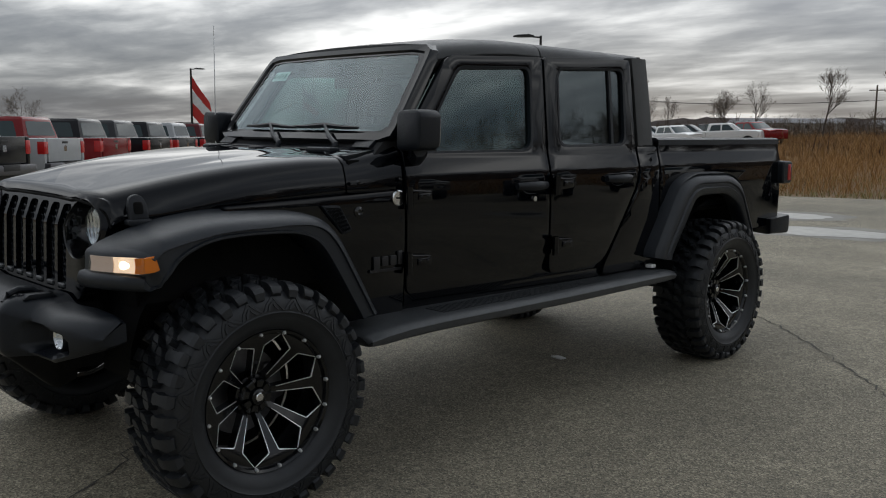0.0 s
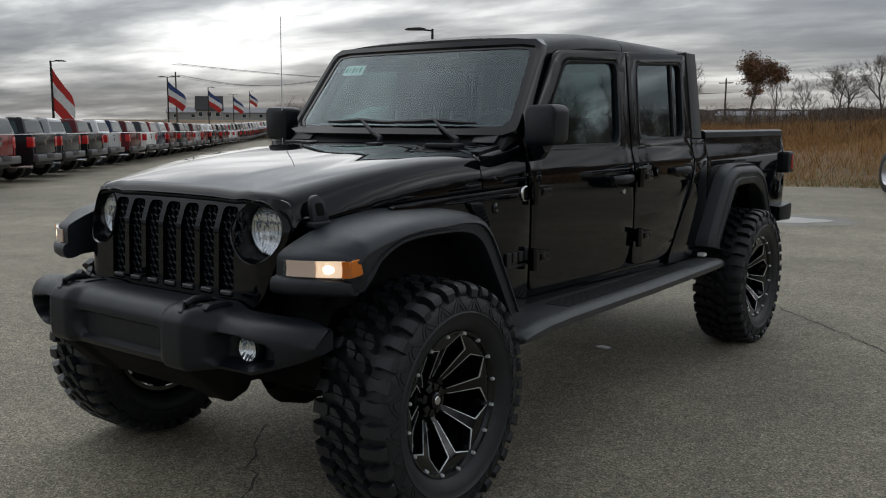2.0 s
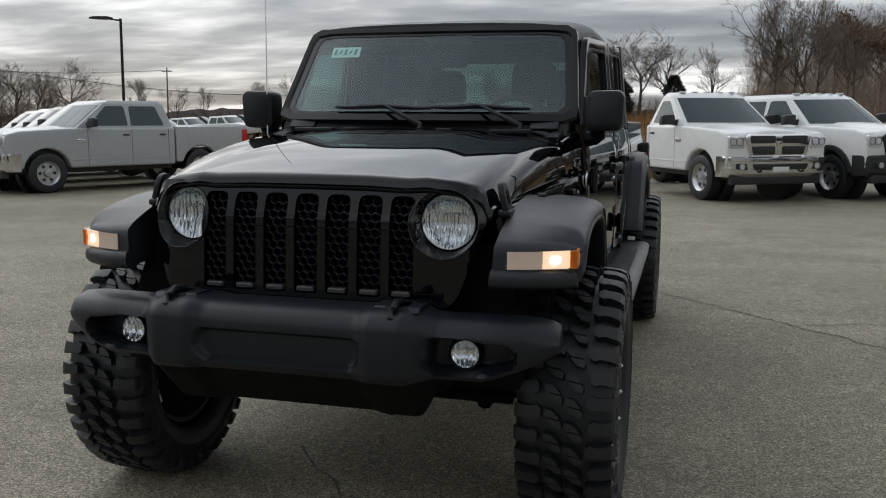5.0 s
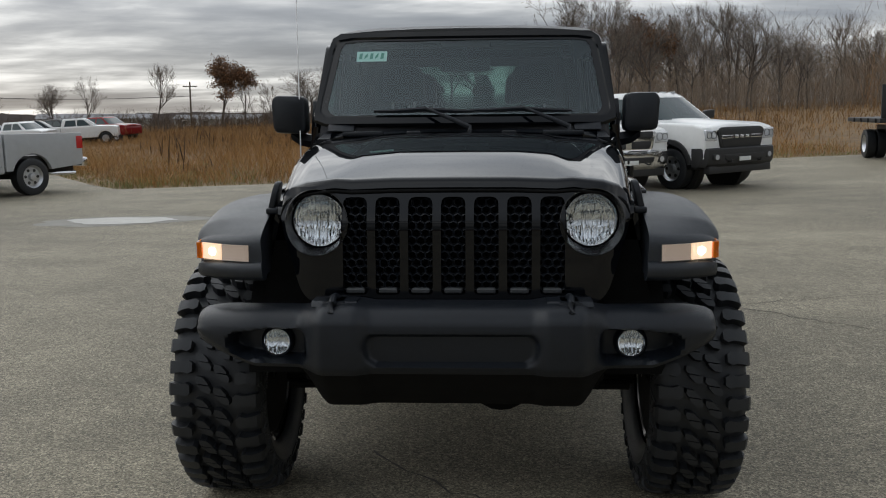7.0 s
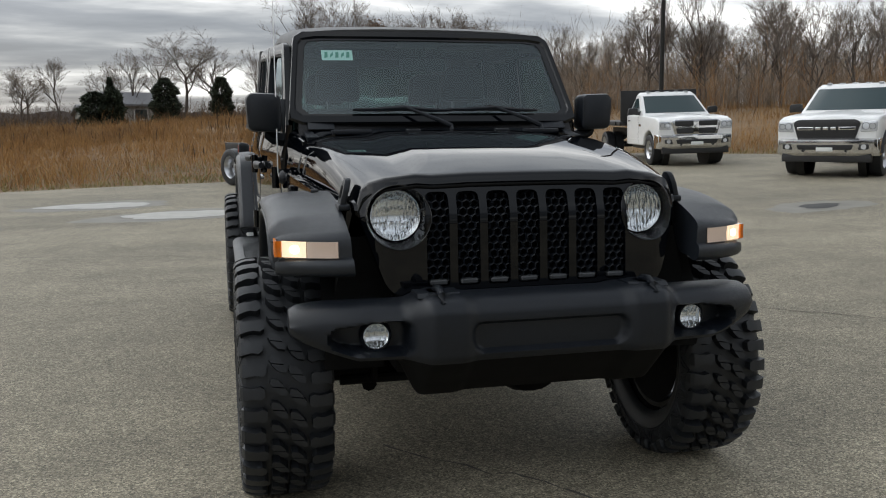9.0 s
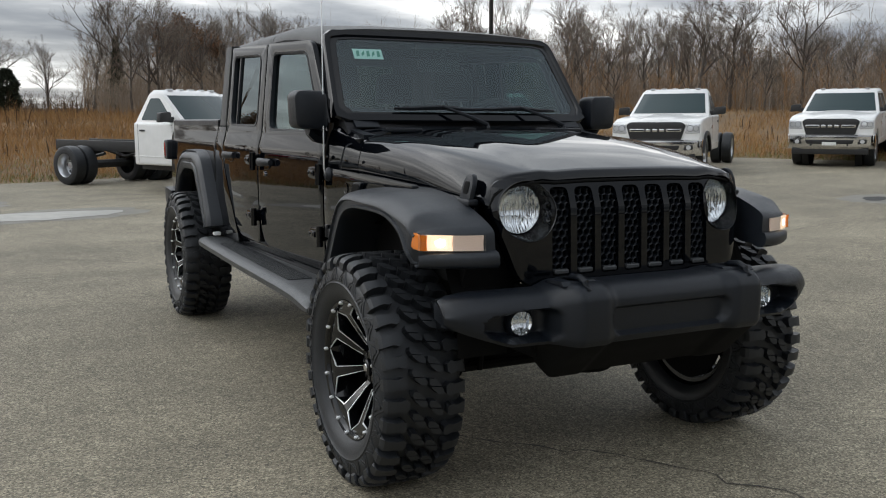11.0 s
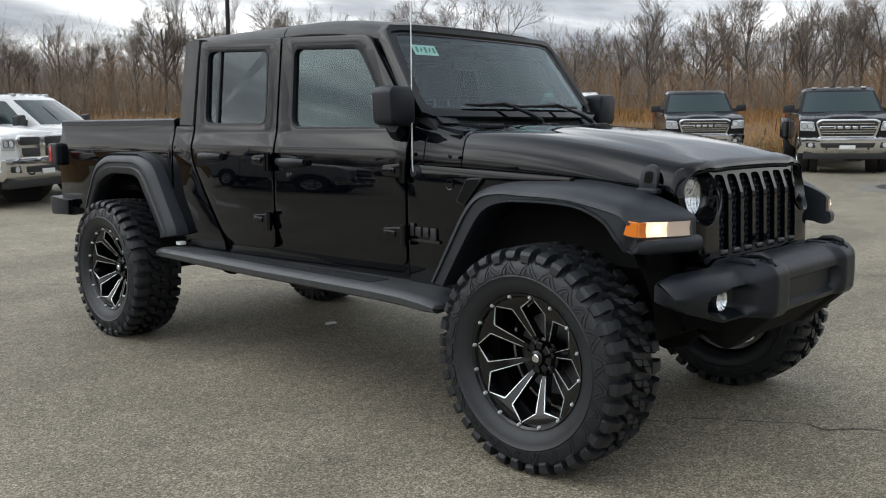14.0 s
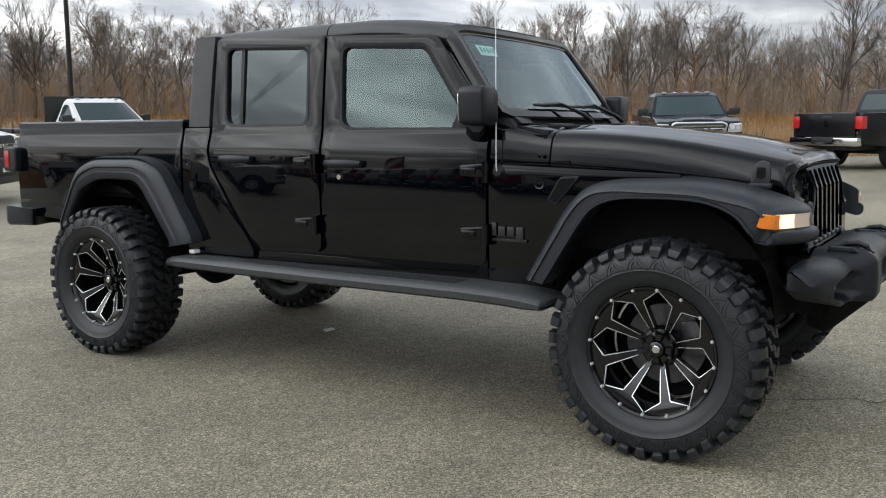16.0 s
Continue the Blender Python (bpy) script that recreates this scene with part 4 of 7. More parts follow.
# mirrors
for side in (1, -1):
    rings = []
    for y, s in ((0.800, 0.82), (0.808, 0.95), (0.83, 1.0), (0.875, 1.0), (0.915, 0.97), (0.925, 0.93)):
        base = rounded([(0.730, 1.338), (0.885, 1.345), (0.893, 1.495), (0.872, 1.518), (0.735, 1.515)], [0.03, 0.03, 0.02, 0.02, 0.03])
        cx, cz = 0.81, 1.43
        rings.append([(side * (cx + (x - cx) * s), y, cz + (z - cz) * s) for x, z in base])
    mr = part("door_mirror", loft(rings), M_TRIM, truck, "squared matte black door mirror", 40)
    bm = prism(rounded([(0.745, 1.352), (0.878, 1.358), (0.884, 1.49), (0.745, 1.50)], 0.02), 0.926, 0.930, "y")
    for v in bm.verts:
        v.co.x *= side
    part("mirror_glass", bm, M_CHROME, mr)
    bm = loft([[(side * (0.69 + 0.12 * t), y - 0.045, z), (side * (0.69 + 0.12 * t), y - 0.03, z + 0.03), (side * (0.69 + 0.12 * t), y + 0.03, z + 0.032), (side * (0.69 + 0.12 * t), y + 0.05, z), (side * (0.69 + 0.12 * t), y + 0.02, z - 0.03), (side * (0.69 + 0.12 * t), y - 0.02, z - 0.03)] for t, y, z in ((0, 0.93, 1.315), (0.35, 0.925, 1.305), (0.7, 0.90, 1.315), (1, 0.875, 1.345))])
    part("mirror_arm", bm, M_TRIM, mr)
    bm = prism(rounded([(0.90, 1.335), (1.06, 1.335), (0.975, 1.50), (0.955, 1.47)], 0.012), side * 0.700, side * 0.726, "x", 0.006)
    part("mirror_sail", bm, M_TRIM, mr)

# bumper: sections across its width, with a plate recess and two lamp pockets pressed in
def smooth_step(v):
    v = min(1.0, max(0.0, v))
    return v * v * (3 - 2 * v)


def pressed(x, z, cx, cz, hx, hz, r, soft):
    """1 inside a rounded rectangle, 0 outside, with a soft wall."""
    qx, qz = abs(x - cx) - hx + r, abs(z - cz) - hz + r
    d = math.hypot(max(qx, 0), max(qz, 0)) + min(max(qx, qz), 0) - r
    return smooth_step(0.5 - d / soft)


def bumper_section(x):
    a = abs(x)
    mid = smooth_step((0.485 - a) / 0.10)
    horn = smooth_step((a - 0.24) / 0.06) * mid
    end = max(0, (a - 0.61) / 0.16)
    face = -0.668 - 0.054 * mid - 0.024 * horn + 0.075 * end ** 1.8 + 0.06 * max(0, a - 0.47)
    rear = -0.50 + 0.02 * smooth_step((a - 0.50) / 0.10)
    top = 0.810 + 0.020 * mid + 0.008 * horn - 0.006 * end
    low = 0.634 - 0.006 * mid + 0.072 * end ** 1.15
    top -= 0.012 * max(0, (a - 0.69) / 0.08) ** 2
    taper = smooth_step((a - 0.40) / 0.10)
    val = 0.482 + (low - 0.012 - 0.482) * taper
    vback = min(face + 0.060 + 0.115 * (1 - taper), -0.525)
    pts = [(rear, top - 0.012), (min(face + 0.14, rear - 0.02), top), (face + 0.085, top - 0.001), (face + 0.056, top - 0.006), (face + 0.036, top - 0.014), (face + 0.022, top - 0.025), (face + 0.012, top - 0.038)]
    z0, z1 = top - 0.050, low + 0.022
    for k in range(21):
        z = z0 + (z1 - z0) * k / 20
        t = k / 20
        y = face + 0.006 * (1 - t) ** 3 + 0.004 * t ** 3
        y += 0.026 * pressed(a, z, 0.0, 0.702, 0.262 - 0.3 * max(0, 0.702 - z), 0.046, 0.03, 0.016)
        y += 0.086 * pressed(a, z, 0.566, 0.702, 0.112, 0.048 - 0.16 * max(0, a - 0.566), 0.024, 0.016)
        pts.append((y, z))
    pts += [(face + 0.010, low + 0.010), (face + 0.020, low - 0.002)]
    skirt = [(face + 0.030, low + 0.004)]
    for t in (0.06, 0.4, 0.7, 1.0):
        skirt.append((face + 0.030 + (vback - face - 0.030) * t, low - 0.004 + (val + 0.006 - low + 0.004) * t))
    skirt += [(vback + 0.012, val), (rear + 0.01, val + 0.02), (rear + 0.01, low + 0.004)]
    return pts + [(face + 0.05, low), (rear, low + 0.01)], skirt


rings, skirts = [], []
xs = [k * 0.0085 for k in range(87)] + [0.748, 0.757, 0.765, 0.771, 0.774]
for x in [-x for x in xs[:0:-1]] + xs:
    sec, skirt = bumper_section(x)
    if abs(x) < 0.49:
        skirts.append([(x, y, z) for y, z in skirt])
    if abs(x) > 0.735:
        k = math.sqrt(max(0.0, 1 - ((abs(x) - 0.735) / 0.0395) ** 2)) * 0.10 + 0.90
        cy, cz = -0.49, 0.735
        sec = [(cy + (y - cy) * k, cz + (z - cz) * k) for y, z in sec]
    wide = x * (1 + 0.066 * min(1, max(0, (abs(x) - 0.60) / 0.15)))
    rings.append([(wide, y, z) for y, z in sec])
bumper = part("front_bumper", loft(rings), M_TRIM, truck, "matte dark grey steel front bumper", 50)
# downward-facing valance; its shade is put in with the near-black material
part("air_dam", loft(skirts), M_DARK, bumper, "bumper's lower valance with its shade put into a near-black colour", 50)
for side in (1, -1):
    c = (side * 0.556, -0.590, 0.702)
    fg = part("fog_lamp", fluted_bowl(c, 0.041, 0.022, 6, 1), M_REFLECTOR, bumper, "round clear fog lamp")
    part("lens", lathe([(-0.014, 0.0), (-0.012, 0.022), (-0.006, 0.040), (0.0, 0.042)], "y", 32, centre=c), M_LENS, fg)
    part("fog_ring", lathe([(-0.008, 0.041), (-0.012, 0.046), (-0.004, 0.052), (0.012, 0.053)], "y", 32, centre=c), M_TRIM, fg)
    # tow hooks
    hx = side * 0.362
    bm = tube([(hx, -0.58, 0.826), (hx, -0.615, 0.850), (hx, -0.660, 0.855), (hx, -0.695, 0.842), (hx, -0.712, 0.820), (hx, -0.70, 0.79)], [0.011, 0.012, 0.012, 0.012, 0.011, 0.010], 10)
    bm = box(hx - 0.035, hx + 0.035, -0.67, -0.55, 0.826, 0.842, 0.008, 2, bm)
    part("tow_hook", bm, M_TRIM, bumper)
    part("bumper_pad", prism(rounded([(-0.67, 0.826), (-0.55, 0.826), (-0.57, 0.842), (-0.65, 0.842)], 0.006), hx - 0.07, hx + 0.07, "x", 0.005), M_TRIM, bumper)
part("splash_panel", box(-0.47, 0.47, -0.55, -0.40, 0.70, 0.80, 0.01), M_DARK, truck)

# step boards
for side in (1, -1):
    rings = []
    for y, w0, w1, z, h in ((0.475, 0.72, 0.935, 0.592, 0.022), (0.49, 0.71, 0.955, 0.604, 0.050), (0.57, 0.70, 0.958, 0.616, 0.064), (0.70, 0.70, 0.952, 0.624, 0.066), (0.9, 0.70, 0.950, 0.628, 0.066), (1.8, 0.71, 0.950, 0.628, 0.066), (2.60, 0.72, 0.948, 0.634, 0.066), (2.74, 0.72, 0.945, 0.634, 0.064), (2.84, 0.74, 0.925, 0.620, 0.05), (2.862, 0.75, 0.905, 0.61, 0.03)):
        rings.append([(side * w0, y, z), (side * (w1 - 0.05), y, z + 0.002), (side * (w1 - 0.016), y, z - 0.006), (side * w1, y, z - 0.024), (side * (w1 - 0.004), y, z - h * 0.8), (side * (w1 - 0.03), y, z - h), (side * w0, y, z - h)])
    sb = part("step_board", loft(rings), M_STEP, truck, "matte dark grey running board", 40)
    bm = None
    for k in range(78):
        y = 0.95 + k * 0.021
        bm = box(side * 0.775, side * 0.895, y, y + 0.010, 0.626, 0.6345, 0, 1, bm)
    part("step_tread", bm, M_STEP, sb, "ribbed tread", 0)
    for y in (0.95, 1.75, 2.5):
        part("bracket", tube([(side * 0.74, y, 0.575), (side * 0.60, y, 0.60), (side * 0.45, y, 0.64)], 0.02, 8), M_DARK, sb)

# bed
for side in (1, -1):
    bed_out = [(2.818, 1.380), (2.818, 0.985)] + [(2.90, 1.07), (3.10, 1.15), (3.50, 1.15), (3.65, 1.09), (3.850, 0.775), (4.345, 0.790), (4.372, 0.84), (4.372, 1.375)]
    panel("bed_side", bed_out, side, M_PAINT, truck)
    panel("bed_corner", [(2.818, 0.975), (2.90, 1.05), (2.66, 0.72), (2.64, 0.66), (2.818, 0.66)], side, M_PAINT, truck, inset=0.006)
    rings = []
    for y in (2.820, 2.83, 4.355, 4.372):
        w = body_x(3.5, 1.375)
        rings.append([(side * (w + 0.004), y, 1.352), (side * (w + 0.002), y, 1.384), (side * (w - 0.015), y, 1.394), (side * (w - 0.085), y, 1.394), (side * (w - 0.10), y, 1.380), (side * (w - 0.10), y, 0.95), (side * (w - 0.07), y, 0.95), (side * (w - 0.06), y, 1.34)])
    part("bed_rail", loft(rings), M_TRIM, truck, "black bed rail cap and inner wall")
    # wheel arch liner
    arc = [(3.487 + 0.50 * math.cos(a), 0.50 + 0.52 * math.sin(a)) for a in [math.pi * k / 14 for k in range(15)]]
    bm = loft([[(side * x, y, z) for y, z in arc] for x in (0.45, 0.80)], closed=False)
    bm = loft([[(side * 0.45, y, z) for y, z in arc], [(side * 0.45, 3.487, 0.5)] * len(arc)], closed=False, bm=bm)
    part("wheel_liner", bm, M_DARK, truck)
    arc = [(0.06 + 0.48 * math.cos(a), 0.55 + 0.50 * math.sin(a)) for a in [math.pi * k / 14 for k in range(15)]]
    bm = loft([[(side * x, y, z) for y, z in arc] for x in (0.50, 0.70)], closed=False)
    part("wheel_liner", bm, M_DARK, truck)
    # tail lamp
    bm = prism(rounded([(4.335, 1.075), (4.475, 1.075), (4.475, 1.232), (4.335, 1.235)], 0.03), side * 0.735, side * 0.848, "x", 0.02, 3)
    tl = part("tail_lamp", bm, M_TRIM, truck, "squared tail lamp in black housing")
    part("red_lens", box(side * 0.838, side * 0.853, 4.40, 4.447, 1.10, 1.212, 0.008), M_REDLENS, tl, "red side lens")
    part("red_lens", box(side * 0.75, side * 0.83, 4.470, 4.482, 1.09, 1.22, 0.008), M_REDLENS, tl, "red rear lens")
    bm = loft([[(side * x, y0, 0.715 + dz), (side * x, y0 - 0.01, 0.835), (side * x, y1 - 0.015, 0.850), (side * x, y1, 0.835), (side * x, y1, 0.725 + dz), (side * x, y1 - 0.02, 0.705 + dz)] for x, y0, y1, dz in ((0.30, 4.40, 4.555, 0.0), (0.60, 4.38, 4.55, 0.0), (0.74, 4.28, 4.54, 0.004), (0.81, 4.21, 4.515, 0.010), (0.842, 4.20, 4.48, 0.018), (0.852, 4.215, 4.45, 0.026))])
    part("bumper_end", bm, M_TRIM, truck, "matte black rear bumper end")
part("bed_floor", box(-0.71, 0.71, 2.82, 4.36, 0.93, 0.955), M_DARK, truck)
part("bed_front", box(-0.72, 0.72, 2.822, 2.85, 0.93, 1.385, 0.006), M_PAINT, truck)
tg = part("tailgate", box(-0.735, 0.735, 4.35, 4.41, 0.80, 1.385, 0.012), M_PAINT, truck, "closed black tailgate")
part("rear_bumper", box(-0.5, 0.5, 4.40, 4.56, 0.70, 0.80, 0.02), M_TRIM, truck)

# cab: floor, back wall with window, seats and dash
part("cab_floor", box(-0.68, 0.68, 0.62, 2.78, 0.62, 0.68), M_DARK, truck)
part("firewall", box(-0.66, 0.66, 0.60, 0.66, 0.65, 1.30), M_DARK, truck)
back = [(-0.70, 0.66), (0.70, 0.66), (0.70, 1.30), (0.655, 1.86), (-0.655, 1.86), (-0.70, 1.30)]
bm = bmesh.new()
es = []
for lp in (back, rounded([(-0.50, 1.47), (0.50, 1.47), (0.48, 1.76), (-0.48, 1.76)], 0.05)):
    vs = [bm.verts.new((x, 2.758, z)) for x, z in lp]
    es += [bm.edges.new((vs[i], vs[(i + 1) % len(vs)])) for i in range(len(vs))]
bmesh.ops.triangle_fill(bm, edges=es, normal=(0, 1, 0))
r = bmesh.ops.extrude_face_region(bm, geom=bm.faces[:])["geom"]
for g in r:
    if isinstance(g, bmesh.types.BMVert):
        g.co.y += 0.02
part("cab_back", bm, M_TOP, truck)
part("rear_window", box(-0.505, 0.505, 2.765, 2.769, 1.465, 1.765), M_REARGLASS, truck)
bm = prism(rounded([(0.70, 1.28), (0.84, 1.425), (1.04, 1.43), (1.14, 1.30), (1.12, 1.10), (0.70, 1.05)], 0.04), -0.66, 0.66, "x", 0.01)
part("dashboard", bm, M_SEAT, truck)
bm = lathe([(0.016 * math.cos(a), 0.175 + 0.016 * math.sin(a)) for a in [2 * math.pi * k / 8 for k in range(8)]], "y", 32, closed=True)
bm = box(-0.16, 0.16, -0.012, 0.012, -0.02, 0.03, 0.006, 1, bm)
bm = box(-0.05, 0.05, -0.02, 0.02, -0.16, 0.05, 0.01, 1, bm)
sw = part("steering_wheel", bm, M_SEAT, truck)
sw.matrix_basis = pose(0.36, 1.24, 1.335, 25, 0, 0)
for y0, xs in ((1.55, (-0.36, 0.36)), (2.36, (-0.34, 0.34))):
    for x in xs:
        bm = loft([[(x - w, y - t, z), (x - w * 0.8, y - t - 0.05, z), (x + w * 0.8, y - t - 0.05, z), (x + w, y - t, z), (x + w * 0.9, y + t, z), (x - w * 0.9, y + t, z)] for y, z, w, t in ((y0 - 0.02, 0.85, 0.26, 0.07), (y0 + 0.02, 1.05, 0.26, 0.07), (y0 + 0.08, 1.28, 0.245, 0.06), (y0 + 0.11, 1.43, 0.20, 0.045), (y0 + 0.115, 1.46, 0.16, 0.03))])
        s = part("seat", bm, M_SEAT, truck, "", 60)
        bm = prism(rounded([(x - 0.125, 1.50), (x + 0.125, 1.50), (x + 0.115, 1.665), (x + 0.08, 1.70), (x - 0.08, 1.70), (x - 0.115, 1.665)], 0.04), y0 + 0.09, y0 + 0.19, "y", 0.025, 3)
        part("headrest", bm, M_SEAT, s)
        part("cushion", box(x - 0.26, x + 0.26, y0 - 0.5, y0 + 0.02, 0.78, 0.93, 0.04), M_SEAT, s)
        for dx in (-0.06, 0.06):
            part("headrest_post", tube([(x + dx, y0 + 0.13, 1.44), (x + dx, y0 + 0.14, 1.52)], 0.006, 6), M_STEEL, s)
for side in (1, -1):
    part("roll_bar", tube([(side * 0.60, 1.86, 0.9), (side * 0.60, 1.86, 1.6), (side * 0.55, 1.83, 1.77), (side * 0.5, 1.2, 1.74)], 0.035, 10), M_SEAT, truck)
part("roll_bar", tube([(-0.55, 1.84, 1.78), (0.55, 1.84, 1.78)], 0.035, 10), M_SEAT, truck)
bm = prism(rounded([(-0.125, 1.635), (0.125, 1.635), (0.12, 1.70), (-0.12, 1.70)], 0.02), 1.13, 1.16, "y", 0.01)
rm = part("rearview_mirror", bm, M_SEAT, truck)
part("mirror_stalk", tube([(0, 1.12, 1.69), (0, 1.09, 1.75)], 0.012, 6), M_SEAT, rm)
for side in (1, -1):
    part("sun_visor", box(side * 0.12, side * 0.52, 1.16, 1.33, 1.762, 1.778, 0.008), M_SEAT, truck)

# chassis
for side in (1, -1):
    part("frame_rail", box(side * 0.38, side * 0.48, -0.55, 4.35, 0.56, 0.68, 0.01), M_DARK, truck)
    for y, r in ((0.14, 0.024), (3.32, 0.026)):
        part("shock_absorber", tube([(side * 0.52, y - 0.02, 0.40), (side * 0.52, y + 0.02, 0.66), (side * 0.50, y + 0.03, 0.94)], [r, r * 1.1, r * 0.7], 10), M_STEEL, truck)
    part("coil_spring", tube([(side * (0.46) + 0.07 * math.cos(a), 0.0 + 0.07 * math.sin(a), 0.50 + a * 0.0085) for a in [0.5 * k for k in range(100)]], 0.009, 6), M_DARK, truck)
    part("control_arm", tube([(side * 0.48, 0.02, 0.36), (side * 0.44, 0.85, 0.55)], 0.03, 8), M_DARK, truck)
    part("sway_link", tube([(side * 0.50, -0.22, 0.44), (side * 0.50, -0.25, 0.74)], 0.012, 6), M_DARK, truck)
for y in (0.0, WHEELBASE):
    ax = part("axle", tube([(-0.66, y, HUB), (0.66, y, HUB)], 0.045, 12), M_DARK, truck)
    part("differential", lathe([(-0.16, 0.05), (-0.10, 0.12), (0.0, 0.15), (0.10, 0.12), (0.16, 0.05)], "y", 20, centre=(0.16 if y == 0 else 0, y, HUB)), M_DARK, ax)
part("tie_rod", tube([(-0.62, -0.17, 0.44), (0.62, -0.17, 0.44)], 0.018, 8), M_DARK, truck)
part("track_bar", tube([(0.48, -0.13, 0.62), (-0.50, -0.13, 0.44)], 0.018, 8), M_DARK, truck)
part("steering_damper", tube([(-0.1, -0.20, 0.47), (0.38, -0.20, 0.48)], 0.024, 8), M_DARK, truck)
part("skid_plate", box(-0.36, 0.36, 1.1, 2.4, 0.53, 0.57, 0.01), M_DARK, truck)
part("muffler", tube([(0.25, 2.6, 0.60), (0.25, 3.05, 0.60)], 0.09, 14), M_STEEL, truck)
part("fuel_tank", box(-0.36, 0.05, 2.3, 3.1, 0.50, 0.68, 0.04), M_DARK, truck)
part("spare_tyre", lathe([(0.52, 0.20), (0.50, 0.38), (0.58, 0.40), (0.70, 0.38), (0.70, 0.20)], "z", 28, centre=(0, 4.02, 0.05)), M_RUBBER, truck)


# ---- wheels ----
def tyre_mesh():
    """Mud tyre round the x axis, outside to +x."""
    prof = [(-0.120, 0.262), (-0.138, 0.275), (-0.153, 0.310), (-0.156, 0.326), (-0.1605, 0.331), (-0.1565, 0.336), (-0.157, 0.350), (-0.148, 0.386), (-0.132, 0.398), (-0.110, 0.4045), (0.0, 0.4055), (0.110, 0.4045), (0.132, 0.398), (0.148, 0.386), (0.157, 0.350), (0.1565, 0.336), (0.1605, 0.331), (0.156, 0.326), (0.153, 0.310), (0.138, 0.275), (0.120, 0.262)]
    bm = lathe(prof, "x", 96)

    def put(poly_lo, poly_hi):
        return loft([poly_lo, poly_hi])

    def place(u, r, a):
        return (u, r * math.cos(a), r * math.sin(a))
    lugs = bmesh.new()
    n = 36
    step = 2 * math.pi / n
    for k in range(n):
        a0 = k * step
        for sgn in (1, -1):
            # shoulder lug: waisted, with every other one running further down the sidewall
            a = a0 + (0 if sgn > 0 else step * 0.5)
            far = k % 2
            ext, low, inn = (0.157, 0.380, 0.078) if far else (0.155, 0.394, 0.070)
            w0 = 0.86
            cuts = [(inn, 0.4375, 0.400, 0.20), (inn + 0.014, 0.4373, 0.400, 0.345), (inn + 0.034, 0.4360, 0.399, 0.265), (0.128, 0.4325, 0.393, 0.295), (0.1475, 0.4245, 0.384, 0.345), (ext, 0.4120, 0.390, 0.335), (ext + 0.0015, low + 0.006, low - 0.004, 0.26)]
            lugs = join(lugs, loft([[place(sgn * (u - (0.012 if u > 0.15 else 0.0)), lo, a - w * w0 * 1.06 * step), place(sgn * u, hi, a - w * w0 * step), place(sgn * u, hi + 0.0004, a), place(sgn * u, hi, a + w * w0 * step), place(sgn * (u - (0.012 if u > 0.15 else 0.0)), lo, a + w * w0 * 1.06 * step)] for u, hi, lo, w in cuts]))
        for col in (-0.0315, 0.0315):
            # centre lugs: slanted ovals in two interlocking rows, each cut by a sipe
            a = a0 + (0.22 if col > 0 else 0.72) * step
            for half in ([(-0.012, -0.47), (0.012, -0.40), (0.023, -0.10), (0.0235, 0.02), (-0.021, -0.08), (-0.023, -0.25)], [(-0.0205, -0.02), (0.0225, 0.08), (0.022, 0.26), (0.010, 0.47), (-0.013, 0.40), (-0.022, 0.12)]):
                pts = [(col + du * 0.86 + 0.016 * t / 0.47, t * 0.84) for du, t in half]
                cu, ct = sum(p[0] for p in pts) / 6, sum(p[1] for p in pts) / 6
                lugs = join(lugs, put([place(cu + (u - cu) * 1.05, 0.400, a + (ct + (t - ct) * 1.05) * step) for u, t in pts], [place(u, 0.4385, a + t * step) for u, t in pts]))
    # raised chevrons on both sidewalls
    m = 24
    for k in range(m):
        a = 2 * math.pi * k / m
        for sgn in (1, -1):
            for j, (r0, r1, t0, t1) in enumerate(((0.340, 0.388, 0.00, 0.46), (0.340, 0.388, 0.92, 0.50), (0.342, 0.372, 0.26, 0.46), (0.342, 0.372, 0.70, 0.50))):
                q = 2 * math.pi / m
                w = q * 0.085
                pts = []
                for f in (0, 0.5, 1):
                    r = r0 + (r1 - r0) * f
                    bend = 0.06 * math.sin(math.pi * f)
                    pts.append((r, a + q * (t0 + (t1 - t0) * f + bend)))
                def xw(r):
                    return 0.157 - (0 if r < 0.350 else 0.011 * ((r - 0.350) / 0.036))
                lo = [place(sgn * (xw(r) - 0.003), r, t - w) for r, t in pts] + [place(sgn * (xw(r) - 0.003), r, t + w) for r, t in pts[::-1]]
                hi = [place(sgn * (xw(r) + 0.0042), r, t - w * 0.6) for r, t in pts] + [place(sgn * (xw(r) + 0.0042), r, t + w * 0.6) for r, t in pts[::-1]]
                lugs = join(lugs, put(lo, hi))
    return bm, lugs


def spoke_point(r, t, x, k, n):
    a = 2 * math.pi * k / n
    return (x, r * math.cos(a) - t * math.sin(a), r * math.sin(a) + t * math.cos(a))


